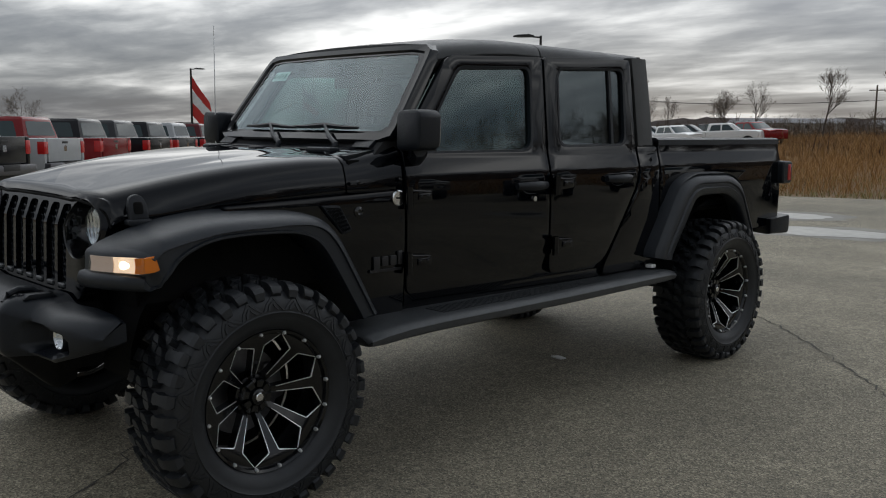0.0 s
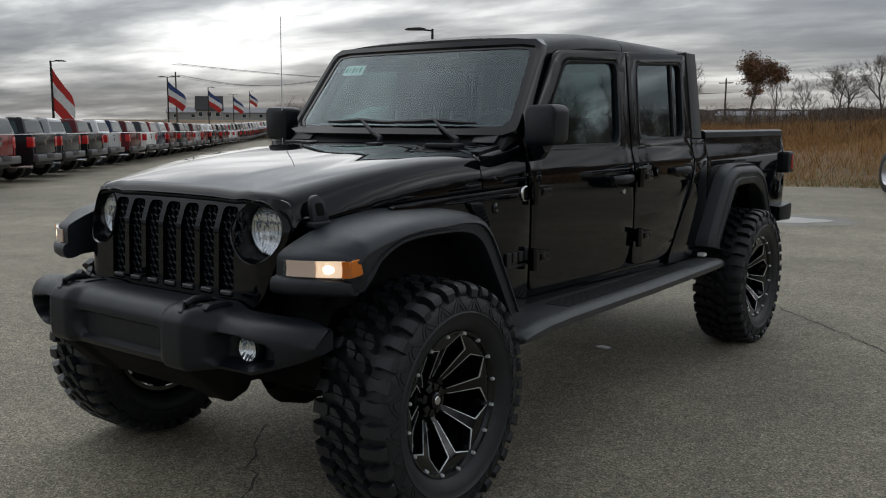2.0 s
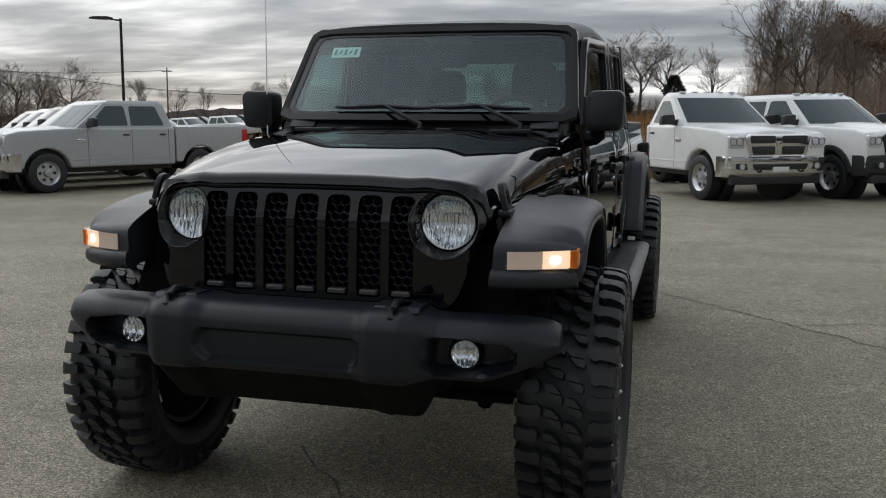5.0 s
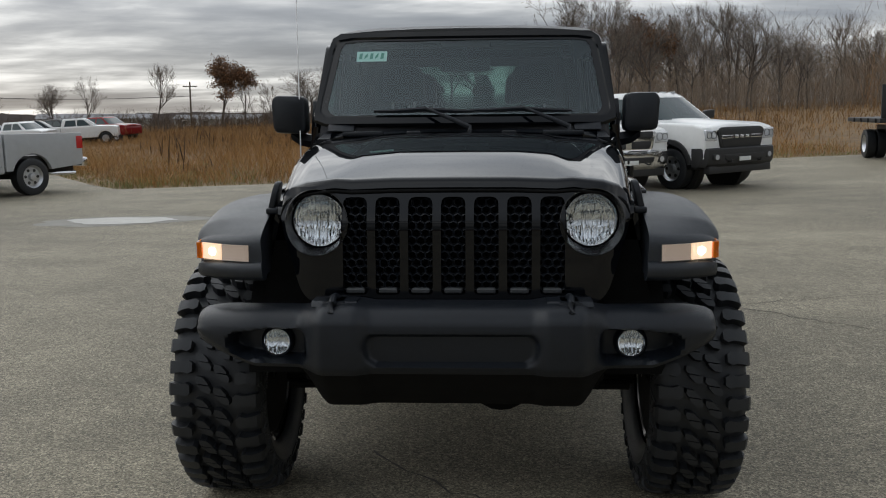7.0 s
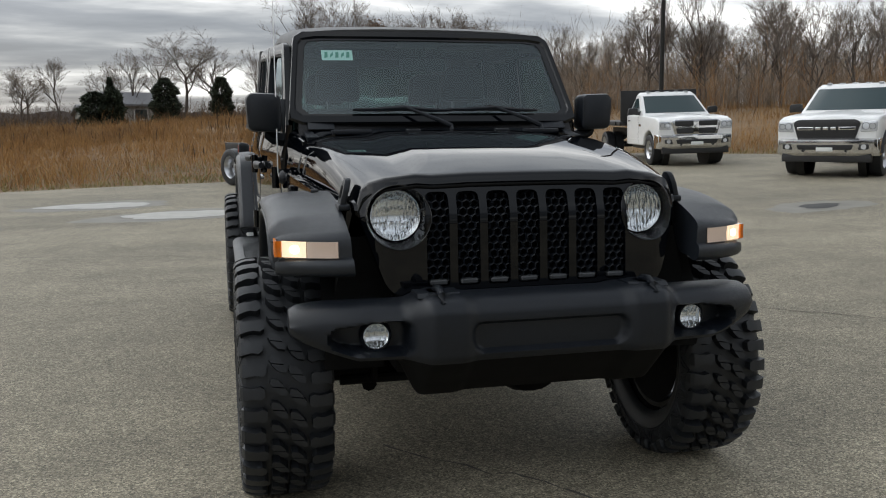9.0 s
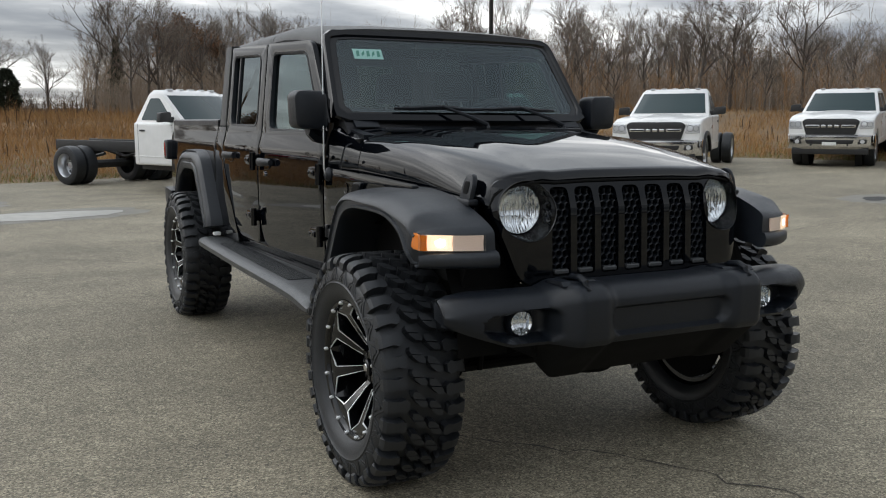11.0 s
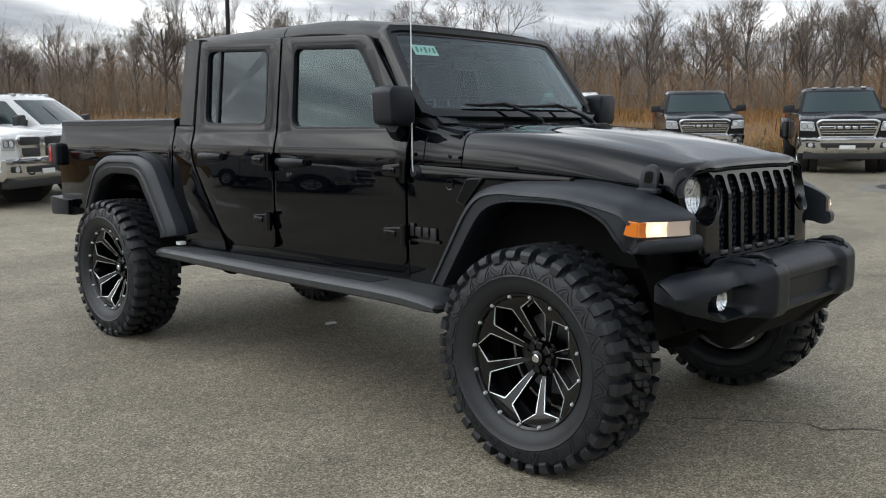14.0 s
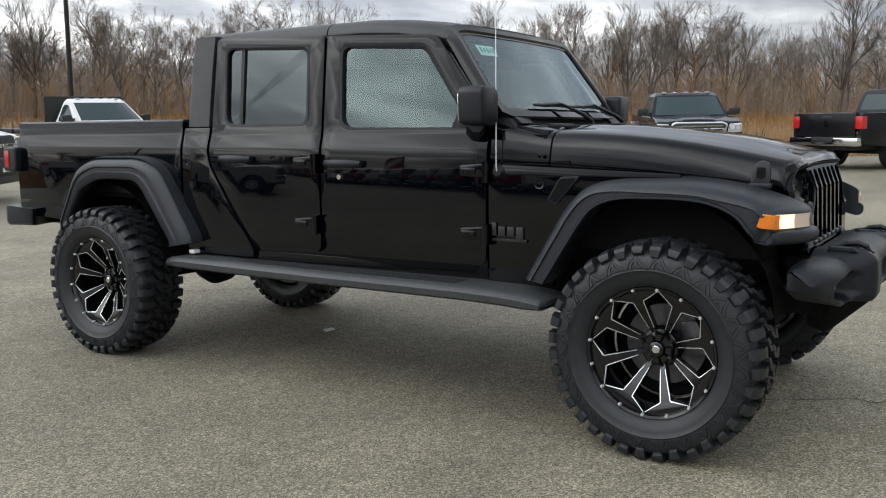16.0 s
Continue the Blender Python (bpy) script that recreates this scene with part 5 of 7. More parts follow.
def wheel_thing(parent):
    carcass, lugs = tyre_mesh()
    tyre = part("wheel", carcass, M_RUBBER, parent, "knobbly black mud tyre on a black spoked rim", 40)
    tagged(part("tread", lugs, M_RUBBER, tyre, "", 24), "chunky tread lugs and raised sidewall ribs", kind="stuff")
    bm = lathe([(-0.115, 0.268), (-0.10, 0.245), (0.02, 0.235), (0.085, 0.243), (0.110, 0.258), (0.122, 0.266), (0.128, 0.262), (0.124, 0.252), (0.100, 0.240), (0.03, 0.225), (-0.10, 0.232), (-0.105, 0.262)], "x", 64)
    part("rim", bm, M_RIM, tyre, "gloss black rim")
    # dark disc added behind the spokes to block the bright ground beyond
    part("dust_shield", lathe([(-0.105, 0.03), (-0.105, 0.226), (-0.110, 0.226), (-0.110, 0.03)], "x", 32), M_DARK, tyre)
    part("brake_disc", lathe([(-0.09, 0.06), (-0.09, 0.165), (-0.072, 0.165), (-0.072, 0.06)], "x", 40), M_STEEL, tyre)
    part("brake_caliper", prism(rounded([(0.09, 0.08), (0.16, 0.07), (0.17, -0.07), (0.10, -0.08)], 0.02), -0.11, -0.045, "x", 0.008), M_STEEL, tyre)
    n = 8
    # spokes: narrow at the hub, forked at the lip; depth falls towards the hub
    half = [(0.052, 0.0080), (0.120, 0.0140), (0.202, 0.0222), (0.2275, 0.0930), (0.2325, 0.0955), (0.2475, 0.048), (0.2510, 0.018), (0.2517, 0.0)]
    for k in range(n):
        out = half + [(r, -t) for r, t in half[-2::-1]]

        def front(r):
            return 0.008 + 0.094 * min(1, max(0, (r - 0.05) / 0.16)) ** 0.85 + 0.008 * max(0, (r - 0.2) / 0.05)
        hi = [spoke_point(r, t, front(math.hypot(r, t)), k, n) for r, t in out]
        lo = [spoke_point(r, t * (1.12 if r < 0.2 else 1.0), front(math.hypot(r, t)) - 0.040, k, n) for r, t in out]
        # a ridge along the middle
        bm = loft([lo, hi], caps=False)
        part("spoke", bm_fill(bm, hi), M_RIM, tyre, "", 20)
        # milled edges along the fork
        bm = None
        run = [Vector(q) for q in ((0.085, 0.0110), (0.2016, 0.0222), (0.2272, 0.0925))]
        for sgn in (1, -1):
            for p, q in zip(run, run[1:]):
                d = (q - p).normalized()
                n0 = Vector((d.y, -d.x)) * 0.0036
                quad = [p, q, q + n0 * (0.5 if q is run[2] else 1.0), p + n0 * (0.45 if p is run[0] else 1.0)]
                bm = loft([[spoke_point(r, sgn * t, front(math.hypot(r, t)) - 0.002, k, n) for r, t in quad], [spoke_point(r, sgn * t, front(math.hypot(r, t)) + 0.0016, k, n) for r, t in quad]], bm=bm)
        part("milled_edge", bm, M_MILLED, tyre, "bright milled spoke edge", 0)
    for k in range(16):
        a = 2 * math.pi * k / 16
        bm = lathe([(0.134, 0.0), (0.133, 0.0045), (0.128, 0.0072), (0.118, 0.0076)], "x", 8, centre=(0, 0.2525 * math.cos(a), 0.2525 * math.sin(a)))
        part("rivet", bm, M_MILLED, tyre)
    hub = part("hub", lathe([(-0.03, 0.085), (0.010, 0.076), (0.016, 0.055), (0.014, 0.0)], "x", 24), M_RIM, tyre)
    for k in range(8):
        a = 2 * math.pi * (k + 0.5) / 8
        part("hub_lobe", loft([[(x, r * math.cos(a + t), r * math.sin(a + t)) for r, t in ((0.036, -0.30), (0.036, 0.30), (0.070 - dr, 0.26), (0.070 - dr, -0.26))] for x, dr in ((-0.005, 0.0), (0.036, 0.006), (0.040, 0.010))]), M_RIM, tyre, "", 20)
    for k in range(5):
        a = 2 * math.pi * (k + 0.25) / 5
        part("lug_nut", lathe([(0.034, 0.0), (0.033, 0.007), (0.028, 0.010), (0.0, 0.011)], "x", 8, centre=(0, 0.058 * math.cos(a), 0.058 * math.sin(a))), M_STEEL, tyre)
    cap = part("centre_cap", lathe([(0.056, 0.0), (0.056, 0.024), (0.052, 0.030), (0.008, 0.036)], "x", 24), M_RIM, tyre)
    part("cap_emblem", lathe([(0.0585, 0.0), (0.0585, 0.014), (0.056, 0.017)], "x", 8), M_CHROME, tyre)
    return tyre


def bm_fill(bm, hi):
    """Closes the front of a spoke with a raised middle line."""
    own = bmesh.new()
    vs = [own.verts.new(p) for p in hi]
    m = len(vs)
    for i in range(m // 2 - 1):
        a, b, c, d = vs[i], vs[i + 1], vs[m - 2 - i], vs[m - 1 - i]
        if len({a, b, c, d}) == 4:
            own.faces.new((a, b, c, d))
        elif len({a, b, c}) == 3:
            own.faces.new((a, b, c))
    out = join(bm, own)
    bmesh.ops.remove_doubles(out, verts=out.verts, dist=1e-5)
    return out


WX = 0.826
GROW = Matrix.Diagonal((1.0, 1.016, 1.016, 1.0))
w0 = wheel_thing(truck)
w0.matrix_basis = pose(WX, 0, HUB, 8, 0, 0) @ GROW


def copy_wheel(m):
    o = new("wheel", w0.data)
    o.parent, o.matrix_basis = truck, m @ GROW
    tagged(o, w0["label"])
    for c in w0.children:
        q = share(c.name.split(".")[0], c, o, c.matrix_basis.copy())
        if q.name.startswith("tread"):
            tagged(q, c["label"], kind="stuff")


copy_wheel(pose(WX, WHEELBASE, HUB, 31, 0, 0))
copy_wheel(pose(-WX, 0, HUB, 17, 0, 180))
copy_wheel(pose(-WX, WHEELBASE, HUB, -14, 0, 180))

# ---- surroundings: vehicles ----
M_CARPAINT = material("car_paint", (0.6, 0.6, 0.6), 0.18, spec=0.28, own=True, grain=0.04, grain_scale=6)
M_CARGLASS = material("dark_car_glass", (0.030, 0.050, 0.053), 0.04, spec=0.50)
M_BLACKTRIM = material("black_car_trim", (0.02, 0.02, 0.021), 0.5, grain=0.1)
M_HEADLAMP = material("headlamp_cover", (0.72, 0.74, 0.77), 0.16, 0.45)
M_TAILRED = material("tail_lamp_red", (0.50, 0.02, 0.02), 0.2, coat=0.4)
M_ALLOY = material("alloy_wheel", (0.55, 0.56, 0.58), 0.28, 0.9)
M_RUST = material("chassis_black", (0.012, 0.012, 0.012), 0.55, grain=0.2)


def arch(yc, r, z0, n=10):
    """Points of a wheel arch in a silhouette, from front to rear along the sill."""
    a0 = math.asin(min(1, max(-1, (z0 - 0.41) / r)))
    return [(yc + r * math.cos(math.pi - a0 - (math.pi - 2 * a0) * k / n), 0.41 + r * math.sin(math.pi - a0 - (math.pi - 2 * a0) * k / n)) for k in range(n + 1)]


def truck_wheel(parent, x, y, r=0.41, dual=False, spokes=6, deep=False):
    s = 1 if x > 0 else -1
    bm = lathe([(-0.12, r * 0.6), (-0.13, r * 0.85), (-0.11, r * 0.97), (0, r), (0.11, r * 0.97), (0.13, r * 0.85), (0.12, r * 0.6)], "x", 28)
    if dual:
        bm = lathe([(-0.40, r * 0.6), (-0.41, r * 0.85), (-0.39, r * 0.97), (-0.28, r), (-0.17, r * 0.97), (-0.15, r * 0.85), (-0.16, r * 0.6)], "x", 28, bm)
    w = part("wheel", bm, M_RUBBER, parent, "", 50)
    w.matrix_basis = pose(x, y, r, 0, 0, 0 if s > 0 else 180)
    d = -0.06 if deep else 0.06
    bm = lathe([(0.118, r * 0.62), (0.10, r * 0.57), (d, r * 0.50), (d, r * 0.22), (d + 0.06, r * 0.17), (d + 0.07, 0.0)], "x", 24)
    rim = part("rim", bm, M_ALLOY, w, "", 40)
    for k in range(spokes):
        a = 2 * math.pi * k / spokes
        part("slot", lathe([(d + 0.006, 0.0), (d + 0.006, r * 0.085), (d - 0.01, r * 0.09)], "x", 8, centre=(0, r * 0.37 * math.cos(a), r * 0.37 * math.sin(a))), M_BLACKTRIM, w)
    return w


def nose_parts(t, grille, bumper):
    gr = part("grille_frame", prism(rounded([(-0.56, 0.80), (0.56, 0.80), (0.66, 1.14), (0.56, 1.20), (-0.56, 1.20), (-0.66, 1.14)], 0.05), -0.905, -0.80, "y", 0.02), M_CHROME if grille != "black" else M_BLACKTRIM, t)
    if grille == "cross":
        for s in (1, -1):
            for z0, z1, w0, w1 in ((0.84, 0.985, 0.50, 0.54), (1.035, 1.165, 0.555, 0.57)):
                part("grille_hole", prism(rounded([(s * 0.07, z0), (s * w0, z0), (s * w1, z1), (s * 0.07, z1)], 0.03), -0.912, -0.88, "y", 0.006), M_BLACKTRIM, gr)
        part("grille_mark", prism(rounded([(-0.035, 0.98), (0.035, 0.98), (0.05, 1.06), (-0.05, 1.06)], 0.015), -0.925, -0.90, "y", 0.005), M_CHROME, gr)
    else:
        part("grille_hole", prism(rounded([(-0.52, 0.835), (0.52, 0.835), (0.61, 1.12), (0.53, 1.168), (-0.53, 1.168), (-0.61, 1.12)], 0.04), -0.912, -0.88, "y", 0.006), M_BLACKTRIM, gr)
        for k in range(3):
            part("grille_mark", box(-0.21 + k * 0.15, -0.10 + k * 0.15, -0.925, -0.905, 0.985, 1.05, 0.01), M_CHROME, gr)
        for s in (1, -1):
            part("grille_bar", prism(rounded([(s * 0.24, 0.985), (s * 0.57, 0.985), (s * 0.575, 1.05), (s * 0.24, 1.05)], 0.012), -0.922, -0.905, "y", 0.004), M_CHROME, gr)
            part("grille_slit", box(s * 0.27, s * 0.54, -0.925, -0.91, 1.002, 1.033, 0.004), M_BLACKTRIM, gr)
        if grille == "chrome":
            for z in (0.885, 0.935, 1.095):
                part("grille_bar", box(-0.53, 0.53, -0.918, -0.905, z, z + 0.016), M_CHROME, gr)
    bmat = M_CHROME if bumper == "chrome" else M_BLACKTRIM
    fb = part("front_bumper", loft([[(x, y + 0.02, 0.815), (x, y - 0.02, 0.79), (x, y - 0.03, 0.66), (x, y - 0.005, 0.52), (x, y + 0.05, 0.46), (x, y + 0.2, 0.46), (x, y + 0.2, 0.81)] for x, y in ((-1.0, -0.76), (-0.93, -0.89), (-0.6, -0.955), (0.6, -0.955), (0.93, -0.89), (1.0, -0.76))]), bmat, t, "", 30)
    part("bumper_slot", prism(rounded([(-0.52, 0.585), (0.52, 0.585), (0.56, 0.69), (-0.56, 0.69)], 0.03), -0.990, -0.94, "y", 0.01), M_BLACKTRIM, fb)
    for s in (1, -1):
        part("fog_lamp", lathe([(-0.0, 0.0), (0.0, 0.05), (0.02, 0.055)], "y", 14, centre=(s * 0.745, -0.978, 0.645)), M_HEADLAMP, fb)
        part("tow_hook", tube([(s * 0.42, -0.95, 0.55), (s * 0.42, -1.03, 0.56), (s * 0.42, -1.03, 0.60)], 0.018, 6), M_BLACKTRIM, fb)
    part("air_dam", box(-0.88, 0.88, -0.90, -0.75, 0.33, 0.475, 0.02), M_BLACKTRIM, t)
    for s in (1, -1):
        part("bumper_pocket", prism(rounded([(s * 0.64, 0.58), (s * 0.84, 0.60), (s * 0.84, 0.70), (s * 0.64, 0.70)], 0.025), -0.972, -0.90, "y", 0.01), M_BLACKTRIM, fb)
    part("card", box(-0.16, 0.16, -1.006, -0.985, 0.555, 0.635, 0.004), M_WHITE, t, "small plain card on the bumper")


def pickup(name, label, cab="crew", bed="box", dual=False, grille="black", bumper="chrome", wb=3.8, group="", fenders="paint", lights=True, lite=False):
    """A full-size pickup or chassis cab, nose to -y, front axle at the origin."""
    t = thing(name, label, "pickup truck", group=group)
    W, sill, belt = 0.98, 0.50, 1.32
    cab_back = 2.95 if cab == "crew" else 1.98
    r = 0.41
    # body to the cab's back
    low = [(-0.86, 0.62), (-0.80, 0.50)] + arch(0.0, 0.50, sill) + [(cab_back, sill), (cab_back, belt), (0.62, 1.315), (0.2, 1.305), (-0.55, 1.262), (-0.82, 1.195), (-0.87, 1.03)]
    part("body", prism(low, -W, W, "x", 0.055, 3), M_CARPAINT, t, "", 40)
    hood = loft([[(-0.88, y + 0.05, z - 0.10), (-0.80, y + 0.02, z - 0.035), (-0.62, y, z - 0.010), (-0.40, y, z), (-0.32, y, z + 0.028), (0.0, y, z + 0.036), (0.32, y, z + 0.028), (0.40, y, z), (0.62, y, z - 0.010), (0.80, y + 0.02, z - 0.035), (0.88, y + 0.05, z - 0.10)] for y, z in ((-0.885, 1.165), (-0.86, 1.205), (-0.76, 1.238), (-0.4, 1.278), (0.2, 1.318), (0.60, 1.338))])
    part("hood", hood, M_CARPAINT, t, "", 50)
    # greenhouse
    f0, f1 = 0.60, 1.30
    b0, b1 = cab_back, cab_back - (0.14 if cab == "crew" else 0.24)
    top = 1.0 if cab == "crew" else 1.02

    def half_w(k):
        return 0.925 - 0.15 * min(k, 1) - 0.25 * max(0, k - 1)

    def screen(u, k, out=0.0):
        return (u * half_w(k), f0 + (f1 - f0) * k - 0.09 * (1 - u * u) + 0.06 * abs(u) ** 6 - out, (belt + 0.52 * min(k, 1) + 0.24 * max(0, k - 1)) * top)
    rings = []
    for k in (-0.06, 0.0, 0.25, 0.5, 0.75, 0.95, 1.02, 1.10, 1.2, 1.3):
        z = screen(0, k)[2] if k <= 1.1 else (1.908 - 0.012 * (1.3 - k) / 0.2) * top
        w, yb = half_w(k), b0 + (b1 - b0) * min(k, 1) - 0.3 * max(0, k - 1)
        front = [screen(-1 + j / 5, k) for j in range(11)]
        rings.append([(x, y, z) for x, y, _ in front] + [(w, yb - 0.10, z), (w * 0.98, yb - 0.02, z), (w * 0.9, yb, z), (-w * 0.9, yb, z), (-w * 0.98, yb - 0.02, z), (-w, yb - 0.10, z)])
    part("cab", loft(rings), M_CARPAINT, t, "", 40)

    def side_x(z):
        return half_w((z / top - belt) / 0.52)
    rings = []
    for j in range(13):
        u = -0.92 + 1.84 * j / 12
        rings.append([screen(u, 0.06, 0.008), screen(u, 0.5, 0.010), screen(u, 0.93, 0.008), screen(u, 0.93, -0.01), screen(u, 0.06, -0.01)])
    part("windshield", loft(rings), M_CARGLASS, t, "", 30)
    back = rounded([(-0.74, 1.40), (0.74, 1.40), (0.66, 1.78), (-0.66, 1.78)], 0.05)
    part("rear_window", prism_quad([(x, b0 + (b1 - b0) * (z / top - belt) / 0.52 + 0.006, z) for x, z in back], (0, -0.03, 0)), M_CARGLASS, t, "", 0)
    spans = [(0.93, 1.84), (1.91, 2.72)] if cab == "crew" else [(0.93, 1.80)]
    for s in (1, -1):
        for i, (y0, y1) in enumerate(spans):
            last = i == len(spans) - 1
            quad = rounded([(y0, 1.365), (y1, 1.365), (y1 - (0.15 if last else 0.03), 1.785), (y0 + (0.46 if i == 0 else 0.02), 1.785)], [0.03, 0.05, 0.06, 0.05])
            part("side_window", prism_quad([(s * (side_x(z) + 0.005), y, z) for y, z in quad], (-s * 0.03, 0, 0)), M_CARGLASS, t, "", 0)
            if lite:
                continue
            part("handle", box(s * W - 0.01 * s, s * (W + 0.025), y1 - 0.16, y1 - 0.02, 1.15, 1.185, 0.008), M_BLACKTRIM, t)
            for yy in ((y0 - 0.06, y1 + 0.04) if i == 0 else (y1 + 0.06,)):
                part("door_gap", box(s * (W - 0.01), s * (W + 0.002), yy, yy + 0.008, 0.56, 1.29), M_BLACKTRIM, t)
        if lite:
            continue
        # mirror
        mr = part("mirror", prism(rounded([(0.0, 1.33), (0.27, 1.35), (0.28, 1.50), (0.24, 1.53), (0.02, 1.51)], 0.03), 0.86, 0.97, "y", 0.03), M_BLACKTRIM, t)
        mr.matrix_basis = Matrix.Translation((s * 0.99 if s > 0 else -1.27, 0, 0))
        part("mirror_arm", prism(rounded([(0.88, 1.32), (1.12, 1.34), (1.12, 1.40), (0.88, 1.44)], 0.02) if s > 0 else rounded([(-0.88, 1.44), (-1.12, 1.40), (-1.12, 1.34), (-0.88, 1.32)], 0.02), 0.89, 0.95, "y", 0.015), M_BLACKTRIM, t)
        part("side_badge", box(s * (W - 0.004), s * (W + 0.008), 0.64, 0.82, 1.02, 1.09, 0.003), M_CHROME, t)
        part("sill_crease", prism([(0.50, 0.66), (cab_back, 0.66), (cab_back, 0.675), (0.50, 0.675)], s * (W - 0.01), s * (W + 0.010), "x", 0.004), M_CARPAINT, t)
        part("headlamp", prism(rounded([(0.645, 0.945), (0.965, 0.955), (0.965, 1.165), (0.69, 1.15)], 0.03), -0.885, -0.60, "y", 0.02) if s > 0 else prism(rounded([(-0.965, 0.955), (-0.645, 0.945), (-0.69, 1.15), (-0.965, 1.165)], 0.03), -0.885, -0.60, "y", 0.02), M_HEADLAMP, t, "clear headlamp")
        for dx, rr in ((0.755, 0.062), (0.880, 0.055)):
            part("lamp_lens", lathe([(-0.004, rr), (-0.012, rr * 1.18), (0.006, rr * 1.24)], "y", 16, centre=(s * dx, -0.885, 1.06)), M_STEEL, t)
        part("lamp_signal", box(s * 0.90, s * 0.968, -0.80, -0.64, 1.02, 1.12, 0.012), M_AMBER, t)
        part("wheel_well", lathe([(0.0, 0.02), (0.0, 0.495), (0.16, 0.495)], "x", 24, centre=(s * 0.70 - (0.16 if s > 0 else 0.0), 0, 0.41)), M_RUST, t)
        if fenders == "flare":
            part("fender_flare", loft([[(s * (W - 0.02), y, z), (s * (W + 0.045), y, z), (s * (W + 0.045), 0 + (y - 0) * 1.16, 0.41 + (z - 0.41) * 1.16), (s * (W - 0.02), (y - 0) * 1.18, 0.41 + (z - 0.41) * 1.18)] for y, z in arch(0.0, 0.49, sill)]), M_BLACKTRIM, t)
    # nose
    if lite:
        lights = False
    else:
        nose_parts(t, grille, bumper)
    if lights:
        for k in range(5):
            part("roof_lamp", box((k - 2) * 0.27 - 0.055, (k - 2) * 0.27 + 0.055, 1.36, 1.47, 1.885 * top, 1.928 * top, 0.014), M_ALLOY, t)
    part("underbody", box(-0.80, 0.80, -0.6, cab_back, 0.40, 0.95, 0.02), M_RUST, t)
    for s in (1, -1):
        truck_wheel(t, s * 0.84, 0, r, spokes=0 if lite else 6)
        rail = cab_back - 0.2
        if dual:
            truck_wheel(t, s * 0.92, wb, r, dual=True, deep=True)
        else:
            truck_wheel(t, s * 0.84, wb, r, spokes=0 if lite else 6)
    if bed == "box":
        b0 = cab_back + 0.03
        e = wb + 1.32
        side = [(b0, 0.55), (max(b0 + 0.02, wb - 0.62), 0.55)] + arch(wb, 0.50, 0.55) + [(e - 0.04, 0.62), (e, 0.70), (e, 1.34), (b0, 1.34)]
        for s in (1, -1):
            part("bed_side", prism(side, s * 0.86, s * 0.98, "x", 0.03, 2), M_CARPAINT, t, "", 40)
            part("tail_lamp", box(s * 0.80, s * 0.99, e - 0.16, e + 0.012, 0.98, 1.27, 0.02), M_TAILRED, t, "red tail lamp")
            if dual:
                part("wide_fender", prism([(wb - 0.62, 0.62)] + arch(wb, 0.52, 0.60) + [(wb + 0.62, 0.62), (wb + 0.5, 1.05), (wb + 0.2, 1.16), (wb - 0.2, 1.16), (wb - 0.5, 1.05)], s * 0.95, s * 1.14, "x", 0.06, 3), M_CARPAINT, t, "", 40)
        part("bed_floor", box(-0.88, 0.88, b0, e - 0.05, 0.80, 0.86), M_BLACKTRIM, t)
        part("bed_front", box(-0.88, 0.88, b0, b0 + 0.05, 0.80, 1.33), M_CARPAINT, t)
        tg = part("tailgate", box(-0.80, 0.80, e - 0.06, e + 0.004, 0.80, 1.34, 0.015), M_CARPAINT, t, "closed tailgate")
        part("tailgate_mark", prism(rounded([(-0.07, 1.04), (0.07, 1.04), (0.06, 1.17), (-0.06, 1.17)], 0.03), e + 0.004, e + 0.014, "y"), M_CHROME, tg)
        part("tailgate_handle", box(-0.14, 0.14, e + 0.003, e + 0.012, 1.22, 1.27, 0.004), M_BLACKTRIM, tg)
        rb = part("rear_bumper", box(-0.97, 0.97, e - 0.04, e + 0.14, 0.58, 0.78, 0.04), M_STEEL if lite else M_CHROME, t, "bright steel rear bumper")
        part("bumper_step", box(-0.30, 0.30, e + 0.02, e + 0.146, 0.66, 0.784, 0.01), M_BLACKTRIM, rb)
        part("underframe", box(-0.70, 0.70, cab_back, e - 0.05, 0.48, 0.80, 0.02), M_RUST, t)
        part("axle", tube([(-0.8, wb, r), (0.8, wb, r)], 0.07, 8), M_RUST, t)
        part("exhaust", tube([(0.7, wb + 0.5, 0.45), (0.82, wb + 1.2, 0.44)], 0.045, 8), M_CHROME, t)
    else:
        e = wb + 1.1
        for s in (1, -1):
            part("frame_rail", box(s * 0.38, s * 0.46, cab_back - 0.3, e, 0.70, 0.92, 0.01), M_RUST, t)
        for k in range(5):
            y = cab_back + 0.25 + k * (e - cab_back - 0.3) / 4.2
            part("cross_member", box(-0.38, 0.38, y, y + 0.08, 0.74, 0.88, 0.01), M_RUST, t)
        part("axle", tube([(-0.9, wb, r), (0.9, wb, r)], 0.09, 8), M_RUST, t)
        part("fuel_tank", box(-0.34, 0.30, wb + 0.45, e - 0.1, 0.58, 0.86, 0.04), M_RUST, t)
        part("spring", tube([(-0.5, wb - 0.6, 0.66), (-0.5, wb, 0.54), (-0.5, wb + 0.6, 0.66)], 0.035, 6), M_RUST, t)
        part("spring", tube([(0.5, wb - 0.6, 0.66), (0.5, wb, 0.54), (0.5, wb + 0.6, 0.66)], 0.035, 6), M_RUST, t)
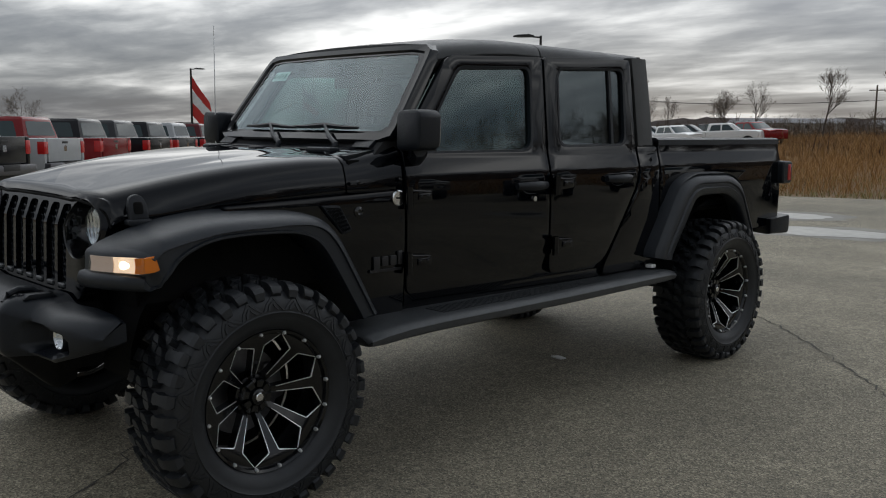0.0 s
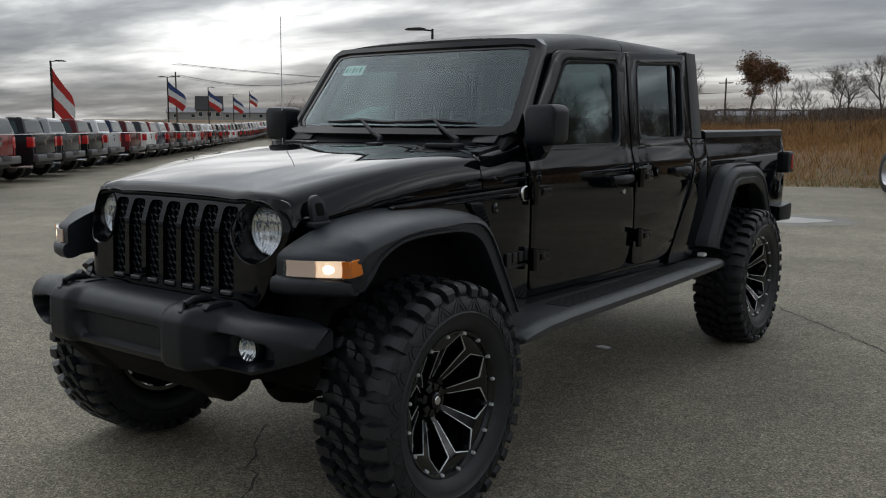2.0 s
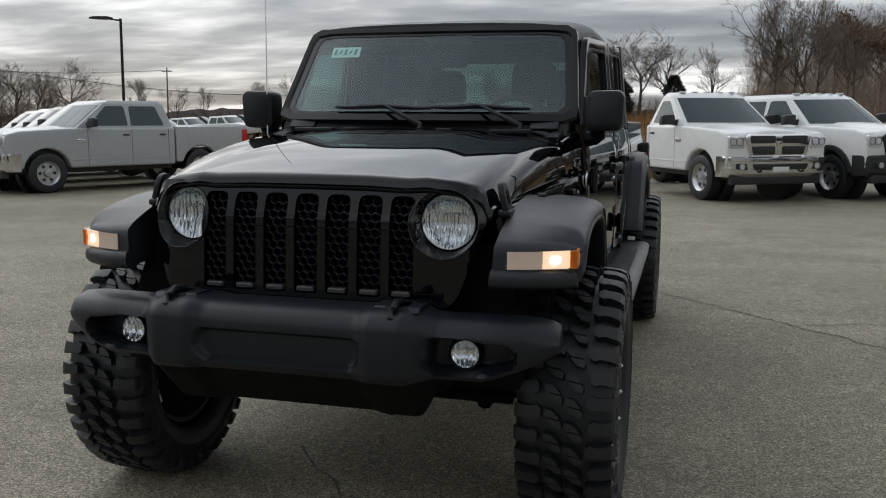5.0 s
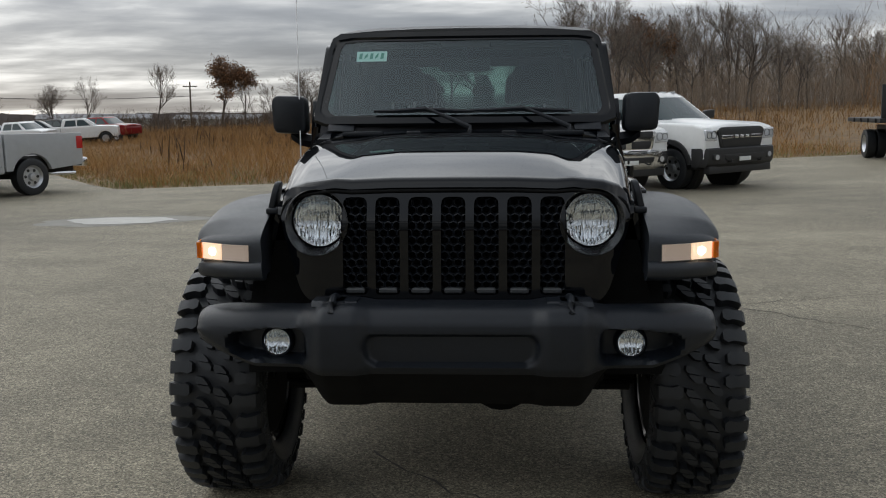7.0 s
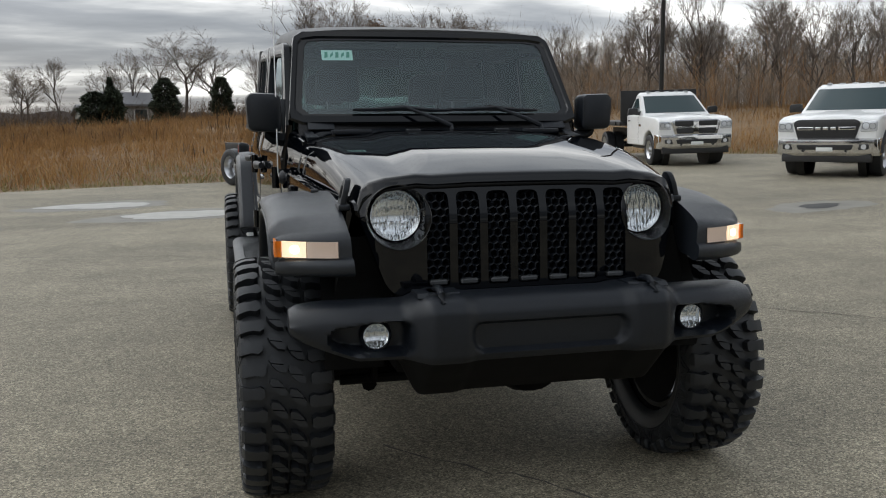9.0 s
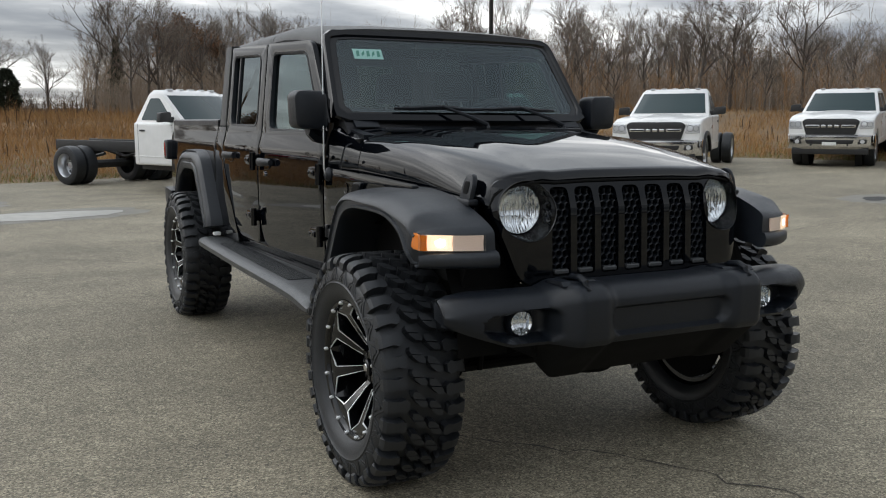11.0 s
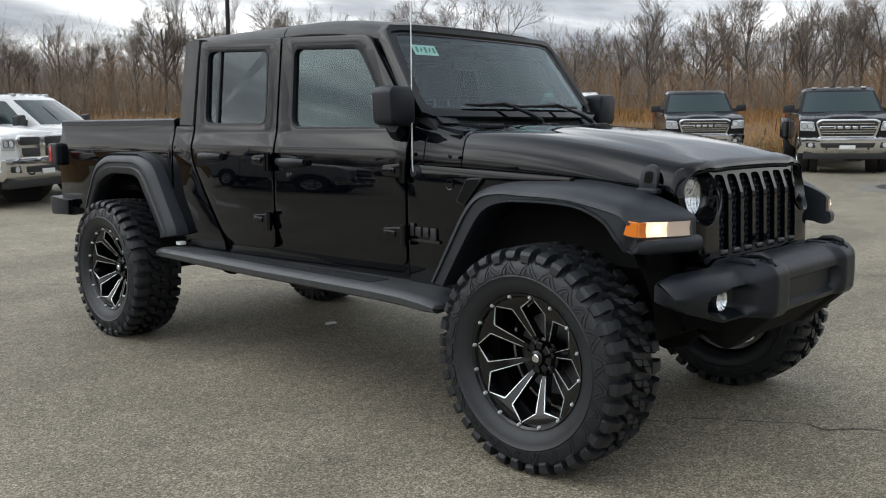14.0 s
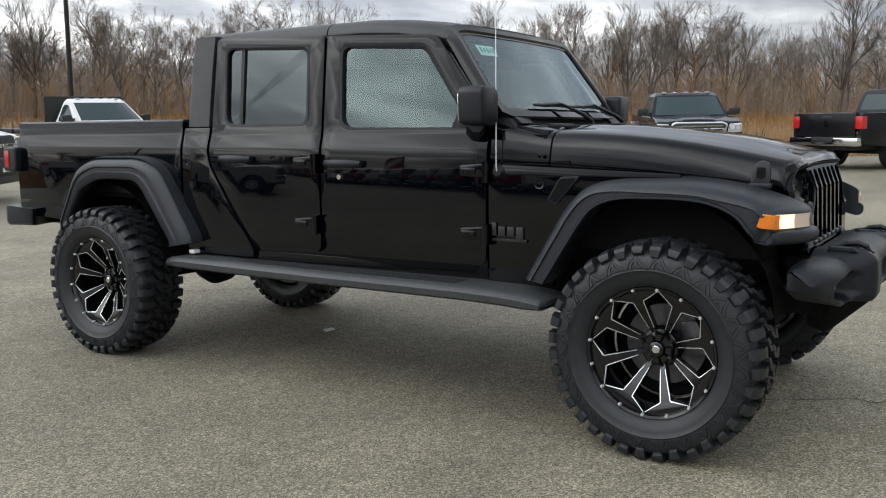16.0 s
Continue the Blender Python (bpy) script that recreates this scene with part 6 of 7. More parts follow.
        if bed == "flat":
            part("flatbed", box(-1.15, 1.15, cab_back + 0.15, e + 0.5, 1.02, 1.14, 0.02), M_RUST, t, "black flatbed deck")
            part("headboard", box(-1.12, 1.12, cab_back + 0.12, cab_back + 0.2, 1.14, 2.02, 0.02), M_RUST, t, "black steel headboard")
            for k in range(4):
                for s in (1, -1):
                    part("stake_pocket", box(s * 1.14, s * 1.19, cab_back + 0.5 + k * 0.8, cab_back + 0.58 + k * 0.8, 1.02, 1.14, 0.008), M_RUST, t)
    return t


def prism_quad(pts, d):
    """A thin slab from four points and a thickness."""
    return loft([pts, [tuple(Vector(p) + Vector(d)) for p in pts]])


def paint(ob, color):
    for o in (ob, *ob.children_recursive):
        o.color = (*color, 1)
    return ob


def park(x, y, hx, hy, lift=0.0, size=0.97):
    """Pose of a vehicle whose front axle stands at x, y and whose nose points along hx, hy; it follows the ground's slope."""
    h = Vector((hx, hy)).normalized()
    rz = math.atan2(h.x, -h.y)
    zr = ground_z(x - 3.8 * h.x, y - 3.8 * h.y)
    zf = ground_z(x, y)
    px, py = -h.y, h.x
    roll = math.atan2(ground_z(x + px, y + py) - ground_z(x - px, y - py), 2.0)
    return Matrix.Translation((x, y, zf + lift)) @ Euler((math.atan2(zr - zf, 3.8), 0, rz)).to_matrix().to_4x4() @ Euler((0, -roll, 0)).to_matrix().to_4x4() @ Matrix.Scale(size, 4)


WHITE, SILVER, BLACK, GREY, RED, BLUE, MAROON = (0.78, 0.78, 0.77), (0.42, 0.43, 0.44), (0.010, 0.010, 0.012), (0.045, 0.046, 0.05), (0.20, 0.012, 0.014), (0.012, 0.022, 0.06), (0.10, 0.012, 0.015)

a = pickup("chassis_truck", "white regular-cab chassis truck with bare black frame behind", "regular", "frame", True, "cross", "chrome", 4.1)
a.matrix_basis = park(2.16, 13.67, 0.517, -0.856)
paint(a, WHITE)
b = pickup("work_truck", "white crew-cab work truck with black bumper and grille", "crew", "frame", True, "black", "black", 4.4, fenders="flare")
b.matrix_basis = park(4.32, 14.44, 0.577, -0.817)
paint(b, WHITE)
c = pickup("flatbed_truck", "white regular-cab truck with black flatbed and headboard", "regular", "flat", True, "cross", "chrome", 4.2)
c.matrix_basis = park(10.8, 17.92, -0.159, -0.987)
paint(c, WHITE)
d = pickup("chassis_truck", "white regular-cab chassis truck with chrome bumper and black grille", "regular", "frame", True, "black", "chrome", 4.2, fenders="flare")
d.matrix_basis = park(11.47, 12.8, -0.782, -0.624)
paint(d, WHITE)
f = pickup("dually_truck", "white crew-cab dually pickup with chrome bumper", "crew", "box", True, "black", "chrome", 4.3)
f.matrix_basis = park(16.57, 12.42, -0.846, -0.532)
paint(f, WHITE)
g = pickup("heavy_pickup", "black crew-cab pickup with chrome-framed grille and bumper", "crew", "box", False, "chrome", "chrome", 3.8, lights=False)
g.matrix_basis = park(17.9, 9.18, -0.832, -0.555)
paint(g, BLACK)
h = pickup("dually_truck", "black crew-cab dually pickup with chrome grille", "crew", "box", True, "chrome", "chrome", 4.3)
h.matrix_basis = park(16.9, 5.25, -0.902, -0.433)
paint(h, BLACK)
p = pickup("light_pickup", "black crew-cab pickup with chrome rear bumper, tailgate closed", "crew", "box", False, "chrome", "chrome", 3.67, lights=False)
p.matrix_basis = park(19.0 + 3.67 * 0.86, 1.9 - 3.67 * 0.517, 0.86, -0.517)
paint(p, BLACK)
s = pickup("silver_pickup", "silver crew-cab pickup with chrome bumper", "crew", "box", False, "chrome", "chrome", 3.62, lights=False)
s.matrix_basis = park(-11.84, 12.37, -0.434, -0.901)
paint(s, SILVER)
for k, (col, word) in enumerate(((GREY, "dark grey"), (WHITE, "white"), (SILVER, "silver"))):
    o = copy_thing(s, park(-11.84 - 2.08 * (k + 1), 12.37 + 2.02 * (k + 1), -0.434, -0.901))
    tagged(paint(o, col), word + " crew-cab pickup parked in a rank of trucks")

# the long rank of stock, tails to the aisle
cols = [(BLACK, "black"), (SILVER, "silver"), (RED, "red"), (BLACK, "black"), (GREY, "dark grey"), (BLACK, "black"), (SILVER, "silver"), (MAROON, "maroon"), (WHITE, "white"), (BLUE, "dark blue"), (MAROON, "maroon"), (GREY, "dark grey")]
rank = pickup("stock_pickup", "silver pickup truck parked tail-out in a long rank", "crew", "box", False, "chrome", "chrome", 3.67, group="rank of stock vehicles", lights=False, lite=True)
rnd = random.Random(4)
ux, uy = -0.69, 0.724
for row, (ox, oy, count, gap) in enumerate(((-15.2, 3.8, 54, 2.85), (-28.0, -7.0, 26, 3.6))):
    for k in range(count):
        x, y = ox + ux * gap * k + rnd.uniform(-0.1, 0.1) - 3.9 * 0.747, oy + uy * gap * k + rnd.uniform(-0.1, 0.1) - 3.9 * 0.665
        m = park(x, y, -0.747, -0.665)
        col, word = cols[(k + row * 3 + (rnd.randrange(3) if k > 11 else 0)) % len(cols)]
        if row == 0 and k == 0:
            o = rank
            o.matrix_basis = m
        else:
            o = copy_thing(rank, m)
        tagged(paint(o, col), word + " pickup truck parked tail-out in a long rank")

for k in range(8):
    az, dist = -33.5 + k * 1.15, 66 + 3 * (k % 3)
    x, y = 3.6 + dist * math.sin(radians(az)), -1.8 + dist * math.cos(radians(az))
    o = copy_thing(rank, park(x, y, 0.95, 0.3 * (-1) ** k))
    col, word = cols[(k * 7 + 1) % len(cols)] if k % 3 else (WHITE, "white")
    tagged(paint(o, col), word + " pickup truck parked beyond the dry field")

# ---- lamp posts, flags and poles ----
M_POLE = material("dark_bronze_pole", (0.02, 0.018, 0.016), 0.5, 0.4, grain=0.2)
M_WOODPOLE = material("weathered_pole_wood", (0.10, 0.08, 0.06), 0.9, grain=0.3, grain_scale=8)
M_FLAGRED = material("red_flag_cloth", (0.50, 0.035, 0.03), 0.8, grain=0.1, grain_scale=4)
M_FLAGWHITE = material("white_flag_cloth", (0.72, 0.72, 0.72), 0.8, grain=0.1, grain_scale=4)
M_FLAGBLUE = material("blue_flag_cloth", (0.04, 0.07, 0.20), 0.8, grain=0.1, grain_scale=4)


def lamp_post(x, y, height, turn, label, arms=1, r=0.065, first=-1):
    t = thing("lamp_post", label, "lamp post", Matrix.Translation((x, y, ground_z(x, y))) @ pose(0, 0, 0, 0, 0, turn), "parking lot lamp posts")
    part("pole", tube([(0, 0, 0), (0, 0, height * 0.5), (0, 0, height)], [r, r * 0.9, r * 0.75], 10), M_POLE, t)
    part("base", lathe([(0, 0.0), (0, 0.22), (0.55, 0.22), (0.6, 0.20), (0.6, 0.0)], "z", 20), material("post_base", (0.35, 0.34, 0.31), 0.9, grain=0.2), t, "round concrete base")
    for k in range(arms):
        s = first if k == 0 else -first
        part("arm", tube([(0, 0, height - 0.06), (s * 0.35, 0, height - 0.03)], 0.03, 8), M_POLE, t)
        part("lamp_head", loft([[(s * x0, -w, height + z0), (s * x0, w, height + z0), (s * x0, w * 0.8, height + z1), (s * x0, -w * 0.8, height + z1)] for x0, w, z0, z1 in ((0.25, 0.08, -0.04, 0.02), (0.45, 0.16, -0.05, 0.05), (0.85, 0.15, -0.05, 0.03), (1.0, 0.07, -0.045, 0.0))]), M_POLE, t)
    return t


def flag_on(t, height, bands, size, droop, wide=1.0):
    rows = []
    for k, mat in enumerate(bands):
        bm = bmesh.new()
        grid = []
        n = 10
        for i in range(n + 1):
            col = []
            for j in range(5):
                u, v = i / n, (k + j / 4) / len(bands)
                z = height - 0.3 - v * size * 0.72 - u * size * 0.52 * droop * (1 - 0.25 * v)
                xx = wide * u * size * (0.56 - 0.10 * v + 0.12 * math.sin(v * 3))
                col.append(bm.verts.new((0.06 + xx, 0.12 * math.sin(u * 7 + v * 2) * u, z - 0.06 * math.sin(u * 5 + k))))
            grid.append(col)
        for a, b in zip(grid, grid[1:]):
            for j in range(4):
                bm.faces.new((a[j], b[j], b[j + 1], a[j + 1]))
        part("flag_band", bm, mat, t, "", 80)
    return t


lamp_post(-17.66, 24.15, 4.95, 40, "dark parking lot lamp post with one arm", 1, 0.06)
lamp_post(12.4, 22.3, 9.2, -30, "tall dark parking lot lamp post", 1, 0.075)
for k, (az, dist, H, bands) in enumerate(((-60.3, 68, 5.5, (M_FLAGRED, M_FLAGWHITE, M_FLAGRED)), (-53.8, 108, 6.3, (M_FLAGBLUE, M_FLAGWHITE, M_FLAGRED)), (-51.4, 142, 6.3, (M_FLAGBLUE, M_FLAGWHITE, M_FLAGRED)), (-49.9, 180, 6.3, (M_FLAGBLUE, M_FLAGWHITE, M_FLAGRED)), (-48.9, 225, 6.3, (M_FLAGBLUE, M_FLAGWHITE, M_FLAGRED)), (-44.5, 190, 6.0, (M_FLAGRED, M_FLAGWHITE, M_FLAGRED)), (-72.6, 52, 6.6, (M_FLAGRED, M_FLAGWHITE, M_FLAGRED)))):
    x, y = 3.0 + dist * math.sin(radians(az)), -2.3 + dist * math.cos(radians(az))
    big = 1.0 + 0.004 * dist
    t = lamp_post(x, y, H + 0.6, -az * 0 + 50, "dark lamp post with a large flag flying from it", 2 if k % 2 else 1, 0.09, 1)
    flag_on(t, H + 0.4, bands, 3.1 if k else 3.9, 0.95, 1.0 if 0 < k < 6 else 0.55)


def utility_pole(x, y, height):
    t = thing("utility_pole", "weathered wooden utility pole with crossarm", "utility pole", Matrix.Translation((x, y, ground_z(x, y))), "utility poles")
    part("pole", tube([(0, 0, 0), (0, 0, height)], [0.16, 0.11], 8), M_WOODPOLE, t)
    part("crossarm", box(-1.1, 1.1, -0.05, 0.05, height - 0.8, height - 0.66, 0.01), M_WOODPOLE, t)
    for dx in (-1.0, -0.5, 0.5, 1.0):
        part("insulator", lathe([(0, 0.0), (0, 0.05), (0.14, 0.04), (0.16, 0.0)], "z", 8, centre=(dx, 0, height - 0.66)), M_WHITE, t)
    return t


UP = [(-95, 150, 10.0), (-118, 88, 9.5), (-88, 96, 9.0), (-46, 135, 7.0)]
for x, y, hh in UP:
    utility_pole(x, y, hh)
for i, ((x0, y0, h0), (x1, y1, h1)) in enumerate(zip(UP, UP[1:])):
    bm = None
    for dx in (-1.0, 0.5, 1.0):
        pts = []
        for k in range(13):
            u = k / 12
            pts.append((x0 + (x1 - x0) * u + dx, y0 + (y1 - y0) * u, ground_z(x0, y0) + h0 - 0.5 + (h1 - h0) * u - 1.6 * math.sin(math.pi * u)))
        bm = tube(pts, 0.02, 4, bm)
    o = mesh_object("overhead_wire", bm, M_POLE)
    tagged(o, "thin dark overhead wires between wooden poles", "wire")

# ---- far buildings ----
M_SIDING = material("white_siding", (0.38, 0.38, 0.36), 0.7, grain=0.08, patch=0.1)
M_ROOFING = material("dark_roofing", (0.035, 0.033, 0.034), 0.8, grain=0.2)
M_SHEDROOF = material("pale_metal_roof", (0.20, 0.20, 0.21), 0.8, 0.0, grain=0.1)


def building(name, label, x, y, w, dep, eave, ridge, turn, roofmat, windows=4):
    t = thing(name, label, "building", Matrix.Translation((x, y, ground_z(x, y) - 0.1)) @ pose(0, 0, 0, 0, 0, turn))
    part("wall", prism([(-dep / 2, 0), (dep / 2, 0), (dep / 2, eave), (0, ridge), (-dep / 2, eave)], -w / 2, w / 2, "x"), M_SIDING, t, "", 0)
    o = 0.4
    part("roof", prism([(-dep / 2 - o, eave - 0.1), (0, ridge + 0.12), (dep / 2 + o, eave - 0.1), (dep / 2 + o, eave + 0.12), (0, ridge + 0.35), (-dep / 2 - o, eave + 0.12)], -w / 2 - o, w / 2 + o, "x"), roofmat, t, "", 0)
    for k in range(windows):
        xx = -w / 2 + w * (k + 0.5) / windows
        wd = part("window", box(xx - 0.6, xx + 0.6, -dep / 2 - 0.03, -dep / 2 + 0.05, eave * 0.35, eave * 0.8), M_CARGLASS, t)
        part("frame", box(xx - 0.7, xx + 0.7, -dep / 2 - 0.02, -dep / 2 + 0.02, eave * 0.31, eave * 0.84), M_WHITE, wd)
    return t


building("warehouse", "long low white building with dark gabled roof", -250, 212, 46, 14, 2.4, 4.0, 50, M_SHEDROOF, 8)
building("house", "pale house with a steep dark roof", -232, 186, 8, 9, 3.0, 7.2, 50, M_ROOFING, 3)
building("warehouse", "low pale farm shed far across the field", -112, 250, 30, 12, 2.0, 3.2, 20, M_SHEDROOF, 5)
building("warehouse", "low pale farm shed far across the field", -80, 262, 24, 12, 1.9, 3.0, 10, M_SHEDROOF, 4)
building("shed", "small white shed by dark evergreens", -9.0, 93, 5.5, 4.0, 2.0, 3.0, 25, M_SHEDROOF, 1)
building("shed", "small white lean-to beside a shed", -12.8, 92, 2.4, 3.0, 1.3, 1.9, 25, M_SHEDROOF, 1)

# ---- trees and grass ----
M_BARK = material("grey_bark", (0.095, 0.08, 0.068), 0.95, grain=0.35, grain_scale=6)
M_TWIG = material("bare_twigs", (0.175, 0.145, 0.122), 0.95, island=0.35)
M_RUSTLEAF = material("russet_oak_leaves", (0.16, 0.078, 0.034), 0.8, island=0.45)
M_NEEDLE = material("dark_evergreen", (0.034, 0.045, 0.026), 0.85, island=0.5)


def raw_object(name, verts, faces, mat, parent=None, label=""):
    me = bpy.data.meshes.new(name)
    me.from_pydata(verts, [], faces)
    me.materials.append(mat)
    ob = new(name, me)
    if parent:
        ob.parent = parent
    if label:
        tagged(ob, label)
    return ob


def grow(rng, height, spread, depth, trunk_r, upright=0.55):
    """Branches as (points, radii, level)."""
    out = []

    def branch(p, d, length, r, level):
        pts, rr = [p], [r]
        n = 3 if level < 2 else 2 if level < 4 else 1
        for i in range(n):
            d = (d + Vector((rng.gauss(0, 0.13), rng.gauss(0, 0.13), rng.gauss(0.05, 0.08))) * (0.6 if level == 0 else 1.2)).normalized()
            p = p + d * length / n
            pts.append(p)
            rr.append(r * (1 - 0.55 * (i + 1) / n))
        out.append((pts, rr, level))
        if level >= depth:
            return
        k = rng.randint(6, 8) if level == 0 else rng.randint(4, 5)
        for j in range(k):
            f = rng.uniform(0.35, 1.0) if level else rng.uniform(0.38, 1.0)
            i = min(n - 1, int(f * n))
            q = pts[i].lerp(pts[i + 1], f * n - i)
            a = rng.uniform(0, 2 * math.pi)
            side = Vector((math.cos(a), math.sin(a), 0))
            side = (side - d * side.dot(d)).normalized()
            nd = (d * (1 - spread) + side * spread + Vector((0, 0, upright * 0.35))).normalized()
            branch(q, nd, length * rng.uniform(0.45, 0.68), r * (1 - 0.5 * f) * 0.62, level + 1)
    branch(Vector((0, 0, 0)), Vector((0, 0, 1)), height * 0.55, trunk_r, 0)
    return out


def branch_mesh(branches, levels, sides=3, thick=1.0):
    verts, faces = [], []
    for pts, rr, level in branches:
        if level not in levels:
            continue
        base = len(verts)
        ns = 6 if level == 0 else sides
        for i, p in enumerate(pts):
            d = (pts[min(i + 1, len(pts) - 1)] - pts[max(0, i - 1)]).normalized()
            u = d.cross(Vector((0.31, 0.17, 0.93) if abs(d.z) < 0.9 else (1, 0, 0))).normalized()
            v = d.cross(u)
            r = max(rr[i], 0.006) * thick
            for k in range(ns):
                a = 2 * math.pi * k / ns
                verts.append(tuple(p + r * (math.cos(a) * u + math.sin(a) * v)))
        for i in range(len(pts) - 1):
            for k in range(ns):
                a, b = base + i * ns + k, base + i * ns + (k + 1) % ns
                faces.append((a, b, b + ns, a + ns))
    return verts, faces


def bare_tree(seed, height, spread, label, depth=4, leaf=None, leaves=0, thick=1.0, trunk=0.16):
    rng = random.Random(seed)
    br = grow(rng, height, spread, depth, trunk)
    top = max(p.z for pts, _, _ in br for p in pts)
    f = height / top
    br = [([p * f for p in pts], rr, lv) for pts, rr, lv in br]
    t = thing("bare_tree" if leaf is None else "oak_tree", label, "tree", group="field and woodland trees")
    v, fc = branch_mesh(br, (0, 1, 2), 4, thick)
    raw_object("trunk", v, fc, M_BARK, t, "forked grey trunk")
    v, fc = branch_mesh(br, tuple(range(3, depth + 1)), 3, thick * 1.25)
    for pts, _, lv in br:
        if lv < depth - 1:
            continue
        for j in range(3 if lv == depth else 2):
            p = pts[0].lerp(pts[-1], rng.uniform(0.2, 1.0))
            d = ((pts[-1] - pts[0]).normalized() + Vector((rng.gauss(0, 0.6), rng.gauss(0, 0.6), rng.gauss(0.15, 0.5)))).normalized() * rng.uniform(0.25, 0.75)
            w = d.cross(Vector((rng.gauss(0, 1), rng.gauss(0, 1), rng.gauss(0, 1)))).normalized() * 0.0045
            n = len(v)
            v += [tuple(p - w), tuple(p + w), tuple(p + d)]
            fc.append((n, n + 1, n + 2))
    raw_object("crown", v, fc, M_TWIG, t, "bare twigs")
    if leaf is not None:
        tips = [pts[-1] for pts, _, lv in br if lv >= depth - 1]
        verts, faces = [], []
        for k in range(leaves):
            p = rng.choice(tips) + Vector((rng.gauss(0, 0.26), rng.gauss(0, 0.26), rng.gauss(0, 0.20)))
            a, b = Vector((rng.gauss(0, 1), rng.gauss(0, 1), rng.gauss(0, 1))).normalized() * 0.10, Vector((rng.gauss(0, 1), rng.gauss(0, 1), rng.gauss(0, 1))).normalized() * 0.075
            n = len(verts)
            verts += [tuple(p - a), tuple(p + b), tuple(p + a), tuple(p - b)]
            faces.append((n, n + 1, n + 2, n + 3))
        raw_object("leaves", verts, faces, leaf, t, "russet leaves that still hang on")
    return t


def evergreen(seed, height, width, label, cone=False):
    rng = random.Random(seed)
    t = thing("evergreen", label, "tree", group="evergreens by the shed")
    v, fc = branch_mesh([([Vector((0, 0, 0)), Vector((0, 0, height * 0.95))], [0.12, 0.02], 0)], (0,), 6)
    raw_object("trunk", v, fc, M_BARK, t)
    verts, faces = [], []
    for k in range(6500):
        z = rng.random() ** 1.2
        if cone:
            r = width * (1.02 - z) * (0.75 + 0.25 * math.sin(z * 50))
        else:
            r = width * (1 - z ** 3.2) ** 0.5 * (0.86 + 0.14 * math.sin(z * 17 + seed))
        a = rng.uniform(0, 2 * math.pi)
        q = r * math.sqrt(rng.uniform(0.25, 1)) * (1 + rng.gauss(0, 0.10))
        p = Vector((q * math.cos(a), q * math.sin(a), 0.1 + z * height))
        d1 = Vector((math.cos(a), math.sin(a), rng.gauss(0.1, 0.5))).normalized() * rng.uniform(0.12, 0.3)
        d2 = Vector((rng.gauss(0, 1), rng.gauss(0, 1), rng.gauss(0, 1))).normalized() * 0.08
        n = len(verts)
        verts += [tuple(p - d1 * 0.5), tuple(p + d2), tuple(p + d1), tuple(p - d2)]
        faces.append((n, n + 1, n + 2, n + 3))
    raw_object("crown", verts, faces, M_NEEDLE, t, "dark green needles")
    return t


FIELD = "leafless grey deciduous tree standing in the dry field"
kinds = [bare_tree(11, 9.0, 0.46, FIELD), bare_tree(12, 9.0, 0.55, FIELD), bare_tree(13, 9.0, 0.38, FIELD), bare_tree(14, 9.0, 0.62, FIELD), bare_tree(15, 9.0, 0.50, FIELD), bare_tree(16, 9.0, 0.42, FIELD)]
used = set()


def plant(kind, x, y, height, turn, squash=1.0, label=""):
    src = kinds[kind]
    k = height / 9.0
    m = Matrix.Translation((x, y, ground_z(x, y) - 0.1)) @ pose(0, 0, 0, 0, 0, turn) @ Matrix.Diagonal((k * squash, k * squash, k, 1))
    if kind not in used:
        used.add(kind)
        src.matrix_basis = m
        o = src
    else:
        o = copy_thing(src, Matrix.Identity(4))
        o.matrix_basis = m
    if label:
        tagged(o, label)
    return o


def bearing(ex, ey, az, dist):
    return ex + dist * math.sin(radians(az)), ey + dist * math.cos(radians(az))


